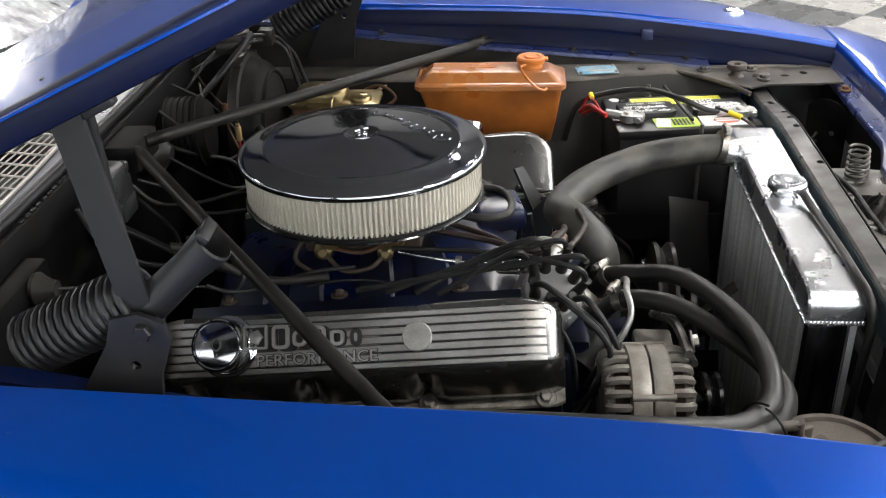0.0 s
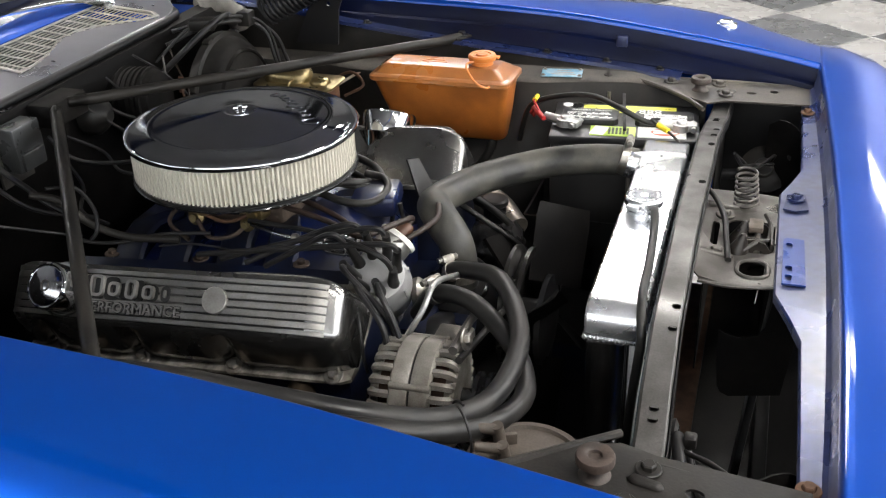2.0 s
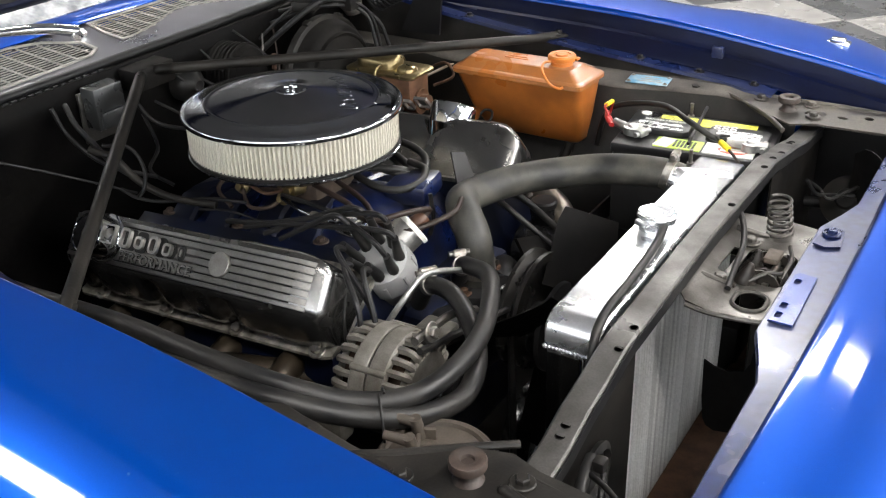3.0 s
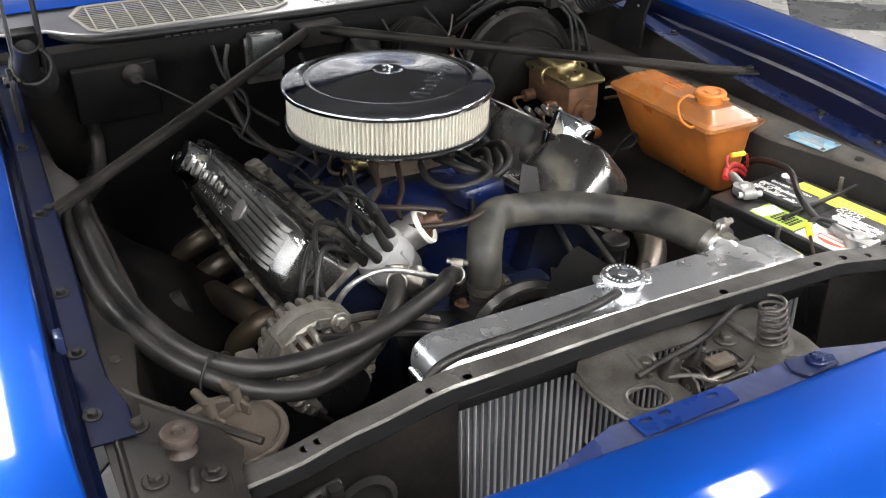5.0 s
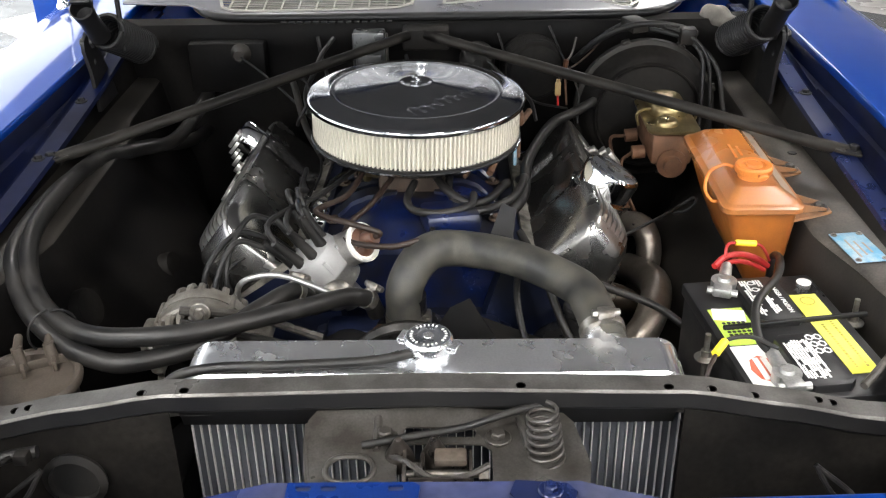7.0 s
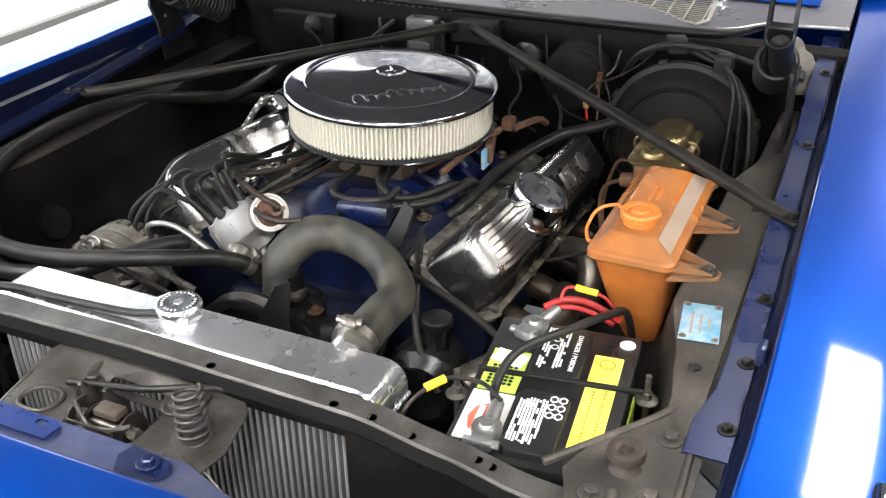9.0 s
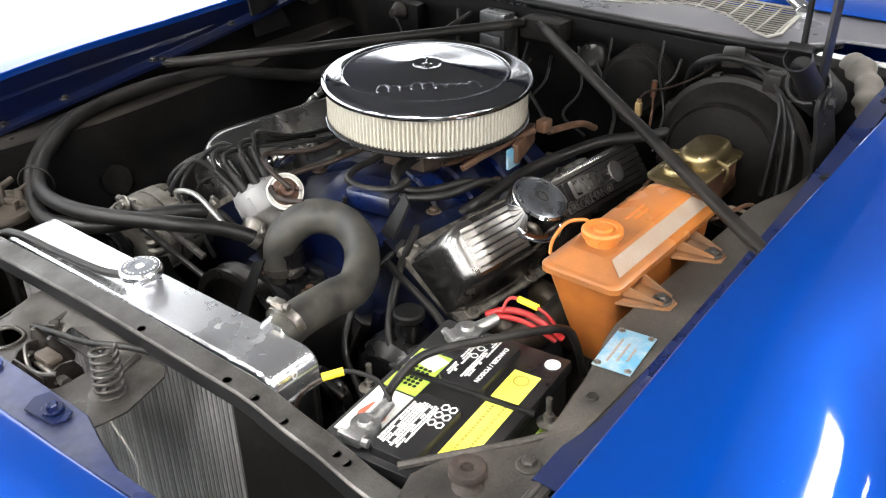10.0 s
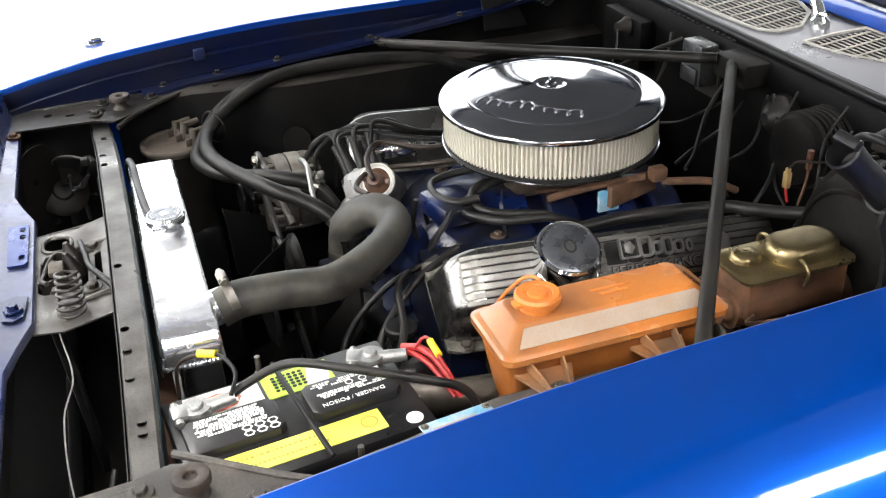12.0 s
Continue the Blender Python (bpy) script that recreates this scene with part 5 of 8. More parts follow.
def valve_cover(s, xb):
    """A finned cast cover; s is -1 on the right bank, xb the breather's place."""
    v = thing("valve_cover", (0.02, s * 0.22, 0.75), "black finned cast valve cover with raised lettering", "valve cover", "valve covers")
    x0, x1 = -0.235, 0.288
    # outline of the cross section, outside to inside (offset from middle, height)
    sec = [(0.286, 0.752), (0.297, 0.758), (0.3055, 0.772), (0.3125, 0.792), (0.3178, 0.809), (0.3190, 0.819), (0.3175, 0.8265), (0.3140, 0.8320), (0.2790, 0.8765), (0.2745, 0.8815), (0.268, 0.8842), (0.261, 0.8835), (0.255, 0.8800), (0.250, 0.8755), (0.199, 0.826), (0.193, 0.820), (0.180, 0.810)]
    cy, cz = 0.240, 0.79
    rings = []
    n = 30
    ends = [(0.0, 0.62), (0.003, 0.72), (0.008, 0.805), (0.015, 0.870), (0.024, 0.922), (0.034, 0.958), (0.045, 0.983), (0.056, 0.996), (0.066, 1.0)]
    xs = [(x0 + d * 0.8, k) for d, k in ends] + [(x0 + 0.055 + (x1 - x0 - 0.123) * i / n, 1.0) for i in range(1, n)] + [(x1 - d, k) for d, k in ends[::-1]]
    shrink = lambda d: interp(ends, d)[0]
    for x, k in xs:
        notch = 0.5 * sum(math.exp(-((x - b) / 0.011) ** 2) for b in (-0.18, -0.035, 0.113))
        dent = sum(math.exp(-((x - b) / 0.013) ** 2) for b in (0.11, -0.07))
        step = 1 / (1 + math.exp((x - 0.10) / 0.004))
        ring = []
        for y, z in sec:
            yy, zz = cy + (y - cy) * k, cz + (z - cz) * k if z > 0.79 else z
            if y > 0.285 and z < 0.81:
                yy -= 0.044 * notch
            if y < 0.262 and 0.815 < z:
                yy, zz = yy + (0.009 * dent + 0.005 * step) * 0.7, zz - (0.009 * dent + 0.005 * step) * 0.7
            ring.append((x, s * yy, zz))
        rings.append(ring)
    bm = B()
    faces_from(bm, rings)
    body = part("cover_body", tilt(bm), COVER, v, smooth=40)
    # gasket rail
    bm = B()
    prof = [(0.270, 0.746), (0.300, 0.743), (0.301, 0.748), (0.276, 0.757), (0.184, 0.811), (0.166, 0.816), (0.164, 0.809)]
    faces_from(bm, [[(x, s * (0.215 + (y - 0.215) * k), z) for y, z in prof] for x, k in ((x0 - 0.002, 0.9), (x0 + 0.01, 1.0), (x1 - 0.014, 1.0), (x1 - 0.002, 0.9))])
    part("gasket_rail", tilt(bm), GASKET, v, "oily pale gasket edge")
    for x in (-0.18, -0.035, 0.113, 0.262):
        bolt("bolt", E3(x, s * 0.293, 0.752), v, PLATE_STEEL, 0.0075, (0, s * 0.5, 0.85))
    for x in (-0.15, 0.05, 0.25):
        bolt("bolt", E3(x, s * 0.174, 0.814), v, PLATE_STEEL, 0.006, (0, s * 0.5, 0.85))
    # the finned face: its own frame, x along the engine, y up the slope
    a, b = Vector((0, s * 0.316, 0.829)), Vector((0, s * 0.276, 0.880))
    up = (b - a).normalized()
    along = Vector((1, 0, 0)) if s < 0 else Vector((-1, 0, 0))
    out = along.cross(up)
    mid = (a + b) / 2
    face = TILT_ENGINE @ Matrix(((along.x, up.x, out.x, 0.0), (along.y, up.y, out.y, mid.y), (along.z, up.z, out.z, mid.z), (0, 0, 0, 1)))
    sx = -s      # +1: face x runs forward
    to = lambda x: x * sx
    h = (b - a).length
    pad0, pad1 = (-0.100, 0.066) if s < 0 else (-0.104, 0.072)
    # grooves at six heights; the ribs are what stands between them
    cuts = [-h / 2 - 0.0015] + [-h / 2 + 0.0060 + (h - 0.0120) * k / 5 for k in range(6)] + [h / 2 + 0.0015]
    RIB = 0.0042

    def strip(y0, y1, p, q, top, mat, name):
        bm = B()
        rr = []
        n = max(6, int((q - p) / 0.007))
        e = 0.0010
        for i in range(n + 1):
            x = p + (q - p) * i / n
            drop = 0.084 * (1 - shrink(min((x - x0) / 0.8, x1 - x)))
            up_to = top * min(1.0, 0.15 + (q - x) / 0.016, 0.15 + (x - p) / 0.016)
            rr.append([face @ Vector((to(x), yy, dz - drop)) for yy, dz in ((y0, -0.004), (y0, up_to - e), (y0 + e * 0.7, up_to), (y1 - e * 0.7, up_to), (y1, up_to - e), (y1, -0.004))])
        faces_from(bm, rr)
        return part(name, bm, mat, body, smooth=50)
    for k in range(7):
        gap = 0.0009
        strip(cuts[k] + (gap if k else 0.0), cuts[k + 1] - (gap if k < 6 else 0.0), x0 + 0.010, x1 - 0.020, RIB - (0.0012 if k in (0, 6) else 0.0), COVER_FIN, "rib")
    for k in range(2, 6):
        strip(cuts[k] - gap * 1.05, cuts[k] + gap * 1.05, pad0, pad1, RIB - 0.0003, COVER_FIN, "pad_fill")
    # Flat black sheet below the ribs, dark between them.
    bm = B()
    bmesh.ops.create_grid(bm, x_segments=1, y_segments=1, size=0.5)
    bmesh.ops.transform(bm, verts=bm.verts, matrix=face @ Matrix.Translation((to((x0 + x1) / 2), 0, 0.0006)) @ Matrix.Diagonal((x1 - x0 - 0.09, h - 0.008, 1, 1)))
    part("groove_floor", bm, LABEL_BLACK, body, "black sheet at the bottom of the grooves")
    # emblem and the maker's word as plain raised shapes, with the plain word below
    c0 = to((pad0 + pad1) / 2)
    box_x, word_x = c0 - 0.062, c0 - 0.033
    bm = B()
    plate(bm, round_rect(box_x, 0.0085, 0.029, 0.029, 0.002, 2), [round_rect(box_x, 0.0085, 0.024, 0.024, 0.001, 1)], 0.006, Matrix.Translation((0, 0, RIB + 0.0032)))
    lathe(bm, [(0.0095, RIB - 0.001), (0.0090, RIB + 0.002), (0.002, RIB + 0.0036)], Matrix.Translation((box_x, 0.0085, 0)), 5)
    for i, (w, hh) in enumerate(((0.021, 0.029), (0.017, 0.019), (0.017, 0.026), (0.017, 0.019), (0.012, 0.019))):
        x = word_x + 0.0215 * i
        plate(bm, round_rect(x, 0.008 - (29 - 1000 * hh) / 4000, w, hh, 0.006, 3), [round_rect(x, 0.008 - (29 - 1000 * hh) / 4000, w - 0.0080, hh - 0.0080, 0.0025, 2)], 0.006, Matrix.Translation((0, 0, RIB + 0.0034)))
    bmesh.ops.transform(bm, verts=bm.verts, matrix=face)
    # Black plates slightly larger than the shapes paint in their shadow edge.
    edge_shade = B()
    prism(edge_shade, round_rect(box_x, 0.0085, 0.0320, 0.0320, 0.003, 2), RIB - 0.001, RIB + 0.0005)
    for i, (w, hh) in enumerate(((0.021, 0.029), (0.017, 0.019), (0.017, 0.026), (0.017, 0.019), (0.012, 0.019))):
        prism(edge_shade, round_rect(word_x + 0.0215 * i, 0.008 - (29 - 1000 * hh) / 4000, w + 0.0030, hh + 0.0030, 0.007, 3), RIB - 0.001, RIB + 0.0005)
    bmesh.ops.transform(edge_shade, verts=edge_shade.verts, matrix=face)
    part("emblem_shadow", edge_shade, LABEL_BLACK, body, "painted shadow edge round the raised emblem")
    part("emblem", bm, LETTER_METAL, body, "raised emblem and maker's word")
    lettering("raised_word", "PERFORMANCE", 0.0205, 0.0018, face @ Matrix.Translation((c0 + 0.003, -0.0185, RIB + 0.0010)) @ Matrix.Diagonal((1.08, 1, 1, 1)), LETTER_METAL, body, "raised word PERFORMANCE")
    # Swollen black copy of the word: its shadow edge drawn as colour.
    lettering("letter_grime", "PERFORMANCE", 0.0205, 0.0004, face @ Matrix.Translation((c0 + 0.003, -0.0185, RIB + 0.0003)) @ Matrix.Diagonal((1.08, 1, 1, 1)), LABEL_BLACK, body, "painted shadow edge round the raised letters", swell=0.0010)
    bm = B()
    lathe(bm, [(0.0185, -0.002), (0.0185, 0.0035), (0.0175, 0.0043), (0.001, 0.0045)], face @ Matrix.Translation((to(0.112 if s < 0 else -0.118), 0.002, 0.003)), 30)
    part("blank_disc", bm, ALUMINIUM, body, "plain grey metal disc")
    # push-in breather
    bm = B()
    mb = face @ Matrix.Translation((to(xb), 0.002, 0)) if s < 0 else axis_matrix((xb, 0.291, 0.864), (0, 0.47, 0.88)) @ Matrix.Diagonal((1.36, 1.36, 1.08, 1))
    lathe(bm, [(0.034, -0.018), (0.037, -0.003), (0.039, 0.0055), (0.036, 0.0070), (0.033, 0.007), (0.033, 0.012), (0.0335, 0.036), (0.0325, 0.0405), (0.0300, 0.0425), (0.0285, 0.0420), (0.0280, 0.0405)], mb, 40)
    br = part("breather", bm, CHROME, v, "round chrome push-in breather cap")
    bm = B()
    lathe(bm, [(0.0290, 0.0405), (0.0270, 0.0428), (0.0160, 0.0440), (0.001, 0.0444)], mb, 40)
    part("breather_top", bm, LID_CHROME if s < 0 else SMOKY, br, "smoky metal top")
    bm = B()
    plate(bm, ellipse(0, 0, 0.0065, 0.008, 16), [ellipse(0, 0, 0.0045, 0.006, 12)], 0.0012, mb @ Matrix.Translation((0, 0, 0.0455)))
    part("breather_mark", bm, GREY_STEEL, br)
    return v


valve_cover(-1, -0.128)
valve_cover(1, 0.117)


def air_cleaner():
    m = Matrix.Translation((0, 0, 0.925)) @ Matrix.Rotation(radians(-1.3), 4, "X")
    a = thing("air_cleaner", (0, 0, 0.90), "round chrome air cleaner with cream pleated paper filter", "air cleaner")
    bm = B()
    lathe(bm, [(0.06, -0.035), (0.075, -0.028), (0.145, -0.020), (0.160, -0.010), (0.1705, -0.0065), (0.1735, -0.0045), (0.1735, -0.0020), (0.170, -0.001), (0.05, -0.003)], m, 96)
    part("base_pan", bm, LID_CHROME, a, "chrome base pan")
    # pleated paper
    bm = B()
    n = 150
    rings = []
    for z in (0.0, 0.066):
        rings.append([m @ Vector((r * math.cos(t), r * math.sin(t), z)) for i in range(n) for r, t in ((0.1685, 2 * math.pi * (i + 0.0) / n), (0.1690, 2 * math.pi * (i + 0.35) / n), (0.1610, 2 * math.pi * (i + 0.68) / n))])
    faces_from(bm, rings, caps=False)
    el = part("filter_element", bm, PAPER, a, "cream pleated paper filter", smooth=20)
    bm = B()
    turns, wires = 0.115, 120
    for way in (-1, 1):
        for k in range(wires):
            t0 = 2 * math.pi * k / wires
            line = [m @ Vector((0.1699 * math.cos(t0 + way * turns * j / 5), 0.1699 * math.sin(t0 + way * turns * j / 5), 0.001 + 0.0125 * j)) for j in range(6)]
            tube(bm, line, 0.00032, 3, smooth=False)
    part("wire_screen", bm, SCREEN, el, "fine wire screen round the filter")
    for z in (0.001, 0.064):
        bm = B()
        lathe(bm, [(0.158, z - 0.002), (0.1715, z - 0.002), (0.172, z + 0.002), (0.158, z + 0.003)], m, 96)
        part("seal_ring", bm, RUBBER, el)
    # lid with rolled edge and raised dome
    bm = B()
    lathe(bm, [(0.1735, 0.058), (0.1775, 0.059), (0.1785, 0.063), (0.1775, 0.067), (0.174, 0.0695), (0.168, 0.0705), (0.144, 0.0735), (0.1415, 0.0755), (0.1395, 0.0765), (0.136, 0.0755), (0.130, 0.0762), (0.110, 0.0778), (0.085, 0.0800), (0.060, 0.0828), (0.040, 0.0858), (0.028, 0.0876), (0.023, 0.0880), (0.020, 0.0855), (0.017, 0.0835), (0.004, 0.0835)], m, 120)
    lid = part("lid", bm, LID_CHROME, a, "polished chrome lid with raised rim", smooth=50)
    bm = B()
    lathe(bm, [(0.009, 0.083), (0.009, 0.086), (0.004, 0.087), (0.004, 0.096), (0.002, 0.098)], m, 20)
    box(bm, m @ Vector((0, 0, 0.0905)), (0.022, 0.005, 0.007), 0.0015, m=Matrix.Rotation(radians(35), 4, "Z"))
    part("wing_nut", bm, CHROME, a, "chrome wing nut")
    DOME = [(0.028, 0.0876), (0.040, 0.0858), (0.060, 0.0828), (0.085, 0.0800), (0.110, 0.0778), (0.130, 0.0762)]
    # the pressed script as a plain raised flourish
    pts = []
    x, tall = -0.074, [0.017, 0.012, 0.008, 0.014, 0.013, 0.008, 0.009, 0.008, 0.014]
    for k, h in enumerate(tall):
        for a in range(8):
            t = 2 * math.pi * a / 8
            pts.append((1.12 * (x + 0.0155 * (a / 8) - 0.0045 * math.sin(t)) - 0.004, 0.75 * h * (1 - math.cos(t)) - 0.008))
        x += 0.0162
    # the writing lies on the lid's left front and is read from there
    rot = Matrix.Rotation(radians(136), 4, "Z")
    bm = B()
    line = []
    for x, y in pts:
        q = rot @ Vector((x, y - 0.084, 0))
        r = q.length
        line.append(m @ Vector((q.x, q.y, interp(DOME, r)[0] + 0.0004)))
    tube(bm, line, 0.0019, 8, step=3)
    back = m.inverted()
    for v in bm.verts:
        q = back @ v.co
        zs = interp(DOME, math.hypot(q.x, q.y))[0]
        q.z = zs + (q.z - zs) * 0.45
        v.co = m @ q
    part("pressed_script", bm, LID_CHROME, lid, "pressed chrome flourish of writing")


air_cleaner()


def carburetor():
    c = thing("carburetor", (0, 0, 0.855), "grimy bronze coloured carburetor below the air cleaner", "carburetor")
    bm = B()
    box(bm, (0.0, 0, 0.868), (0.17, 0.12, 0.035), 0.006)
    box(bm, (0.0, 0, 0.893), (0.15, 0.10, 0.03), 0.008)
    part("main_body", bm, CAST_IRON, c)
    bm = B()
    rod(bm, (0, 0, 0.90), (0, 0, 0.93), 0.062, n=28)
    part("air_horn", bm, ALUMINIUM, c)
    for s, x in ((-1, 0.05), (-1, -0.04), (1, 0.02)):
        bm = B()
        rod(bm, (x, s * 0.055, 0.88), (x, s * 0.085, 0.882), 0.016, 0.013)
        rod(bm, (x, s * 0.08, 0.882), (x, s * 0.09, 0.882), 0.006)
        part("screw_housing", bm, GOLD if s < 0 else CAST_IRON, c, "dull brass fitting")
    bm = B()
    tube(bm, [(-0.06, -0.07, 0.87), (0.0, -0.085, 0.865), (0.05, -0.08, 0.885)], 0.003, 8)
    part("linkage", bm, RUST, c, "rusty throttle linkage")
    bm = B()
    tube(bm, [(0.06, 0.08, 0.87), (-0.02, 0.10, 0.868), (-0.10, 0.12, 0.882)], 0.004, 8)
    part("linkage", bm, RUST, c, "rusty throttle linkage")
    for x, y, r in ((-0.055, -0.072, 0.010), (0.035, -0.075, 0.009)):
        bm = B()
        lathe(bm, [(r, 0), (r * 1.3, 0.004), (r * 1.3, 0.010), (r * 0.6, 0.014), (r * 0.6, 0.022)], axis_matrix((x, y, 0.862), (0.1, -0.9, 0.25)), 16)
        part("brass_fitting", bm, GOLD, c, "dull brass fitting")
    for pts in ([(-0.05, -0.085, 0.862), (-0.02, -0.105, 0.846), (0.02, -0.10, 0.852), (0.04, -0.08, 0.872)], [(-0.08, -0.06, 0.885), (-0.09, -0.10, 0.862), (-0.05, -0.115, 0.842)]):
        bm = B()
        tube(bm, pts, 0.0035, 8)
        part("choke_rod", bm, CAST_IRON, c, "grimy bent rod")
    # rusty cable bracket on the left with a bright blue clip
    bm = B()
    box(bm, (-0.065, 0.155, 0.885), (0.10, 0.012, 0.035), 0.003, m=Matrix.Rotation(radians(18), 4, "Z"))
    box(bm, (-0.095, 0.175, 0.912), (0.025, 0.02, 0.022), 0.004)
    tube(bm, [(0.06, 0.12, 0.875), (0.0, 0.14, 0.892), (-0.08, 0.165, 0.905)], 0.006, 8)
    tube(bm, [(-0.10, 0.18, 0.90), (-0.17, 0.20, 0.895), (-0.22, 0.20, 0.87)], 0.006, 8)
    part("cable_bracket", bm, RUST, c, "rusty throttle cable bracket")
    bm = B()
    box(bm, (-0.02, 0.165, 0.878), (0.035, 0.006, 0.035), 0.002)
    part("blue_clip", bm, BLUE_TAG, c, "light blue painted clip")


carburetor()


def distributor():
    p, d = Vector((0.268, -0.128, 0.815)), Vector((0.10, -0.55, 0.80)).normalized()
    m = axis_matrix(p, d)
    t = thing("distributor", tuple(p - d * 0.05), "grey distributor with black plug wires", "distributor")
    bm = B()
    lathe(bm, [(0.020, -0.07), (0.020, -0.035), (0.040, -0.030), (0.042, 0.0), (0.043, 0.002)], m, 32)
    part("distributor_body", bm, ALUMINIUM, t)
    bm = B()
    lathe(bm, [(0.044, 0.0), (0.045, 0.004), (0.043, 0.026), (0.039, 0.040), (0.030, 0.046), (0.012, 0.048)], m, 32)
    cap = part("cap", bm, DIST_GREY, t, "light grey plastic cap")
    for i in range(8):
        a = math.pi * (2 * i + 1) / 8
        bm = B()
        box(bm, m @ Vector((0.042 * math.cos(a), 0.042 * math.sin(a), 0.015)), (0.006, 0.006, 0.03), 0.001, m=m.to_3x3().to_4x4() @ Matrix.Rotation(a, 4, "Z"))
        part("cap_rib", bm, DIST_GREY, cap)
    ends = [(0.01, -0.186, 0.864), (0.05, -0.189, 0.864), (0.09, -0.191, 0.864), (0.12, -0.190, 0.862), (0.315, -0.23, 0.745), (0.30, -0.275, 0.735), (0.30, -0.25, 0.725), (0.05, -0.10, 0.88)]
    for i in range(8):
        a = 2 * math.pi * i / 8 + 0.3
        r0 = Vector((0.028 * math.cos(a), 0.028 * math.sin(a), 0))
        q0, q1, q2 = m @ (r0 + Vector((0, 0, 0.040))), m @ (r0 * 1.1 + Vector((0, 0, 0.062))), m @ (r0 * 1.35 + Vector((0, 0, 0.098)))
        bm = B()
        tube(bm, [q0, q1, q2], 0.0078, 10, ring=lambda k: 1.15 - 0.45 * k)
        part("wire_boot", bm, RUBBER, cap, "black rubber wire boot")
        e = Vector(ends[i])
        low = e.z < 0.8
        if low:
            mid = [q2 + d * 0.012 + Vector((0.02, -0.03, 0.0)), (q2 + e) / 2 + Vector((0.055, -0.045, 0.015 + 0.01 * (i % 3)))]
        else:
            mid = [q2 + d * 0.012 + Vector((-0.02, 0, 0.002 * i)), (q2 + e) / 2 + Vector((0.0, 0.006 * (i % 3), 0.006 + 0.003 * (i % 4)))]
        bm = B()
        tube(bm, [q2 - d * 0.012] + mid + [e], 0.0042, 8, step=8)
        part("plug_wire", bm, WIRE_BLACK, t, "black spark plug wire")
    # vacuum can
    bm = B()
    lathe(bm, [(0.006, 0), (0.022, 0.004), (0.024, 0.012), (0.020, 0.018), (0.005, 0.03)], axis_matrix(m @ Vector((0.04, 0.0, -0.02)), (0.9, 0.2, 0.1)), 22)
    part("vacuum_can", bm, PLATE_STEEL, t)


distributor()


def ignition_coil():
    f, d = Vector((0.272, -0.073, 0.862)), Vector((0.42, 0.72, 0.55)).normalized()
    m = axis_matrix(f, d)
    t = thing("ignition_coil", tuple(f - d * 0.09), "chrome ignition coil with brown tower clamped to the intake", "ignition coil")
    bm = B()
    lathe(bm, [(0.020, -0.115), (0.026, -0.110), (0.027, -0.004), (0.027, 0.0), (0.024, 0.002)], m, 32)
    part("can", bm, ALUMINIUM, t, "bright metal can")
    bm = B()
    lathe(bm, [(0.0245, 0.000), (0.0295, 0.000), (0.0300, 0.006), (0.0275, 0.008), (0.0245, 0.004)], m, 36)
    part("crimp_ring", bm, WHITE_RING, t, "off-white crimped ring")
    bm = B()
    lathe(bm, [(0.025, 0.001), (0.020, 0.006), (0.013, 0.010), (0.012, 0.026), (0.010, 0.030), (0.001, 0.030)], m, 28)
    for s in (-1, 1):
        rod(bm, m @ Vector((s * 0.018, 0, 0.004)), m @ Vector((s * 0.018, 0, 0.016)), 0.0035)
    part("tower", bm, BROWN, t, "brown bakelite tower")
    bm = B()
    q = m @ Vector((0, 0, 0.026))
    tube(bm, [q, q + d * 0.012 + Vector((0, 0, 0.004)), q + Vector((0.0, -0.035, 0.024)), (0.245, -0.14, 0.900), (0.18, -0.10, 0.895), (0.10, -0.08, 0.90)], 0.0045, 10)
    part("coil_wire", bm, BROWN_HOSE, t, "brown coil wire")
    # chrome fuel filter and its line
    g = thing("fuel_filter", (0.20, -0.14, 0.87), "small chrome inline fuel filter on a metal line", "fuel filter")
    a, b = Vector((0.244, -0.143, 0.884)), Vector((0.182, -0.140, 0.882))
    bm = B()
    mm = axis_matrix(a, b - a)
    lathe(bm, [(0.006, -0.012), (0.006, 0), (0.015, 0.003), (0.016, 0.012), (0.0145, 0.015), (0.016, 0.018), (0.016, 0.045), (0.013, 0.050), (0.006, 0.052), (0.006, 0.065)], mm, 26)
    part("filter_body", bm, CHROME, g)
    bm = B()
    tube(bm, [b, (0.15, -0.139, 0.882), (0.125, -0.136, 0.883), (0.10, -0.130, 0.884), (0.06, -0.112, 0.882)], 0.0032, 10)
    part("fuel_line", bm, CHROME, g)
    for t0 in (0.2, 0.6):
        q = b.lerp(Vector((0.125, -0.136, 0.883)), t0)
        bm = B()
        lathe(bm, [(0.007, 0), (0.0075, 0.004), (0.007, 0.008)], axis_matrix(q, (-1, 0, 0)), 8)
        part("hose_clip", bm, PLATE_STEEL, g)


ignition_coil()


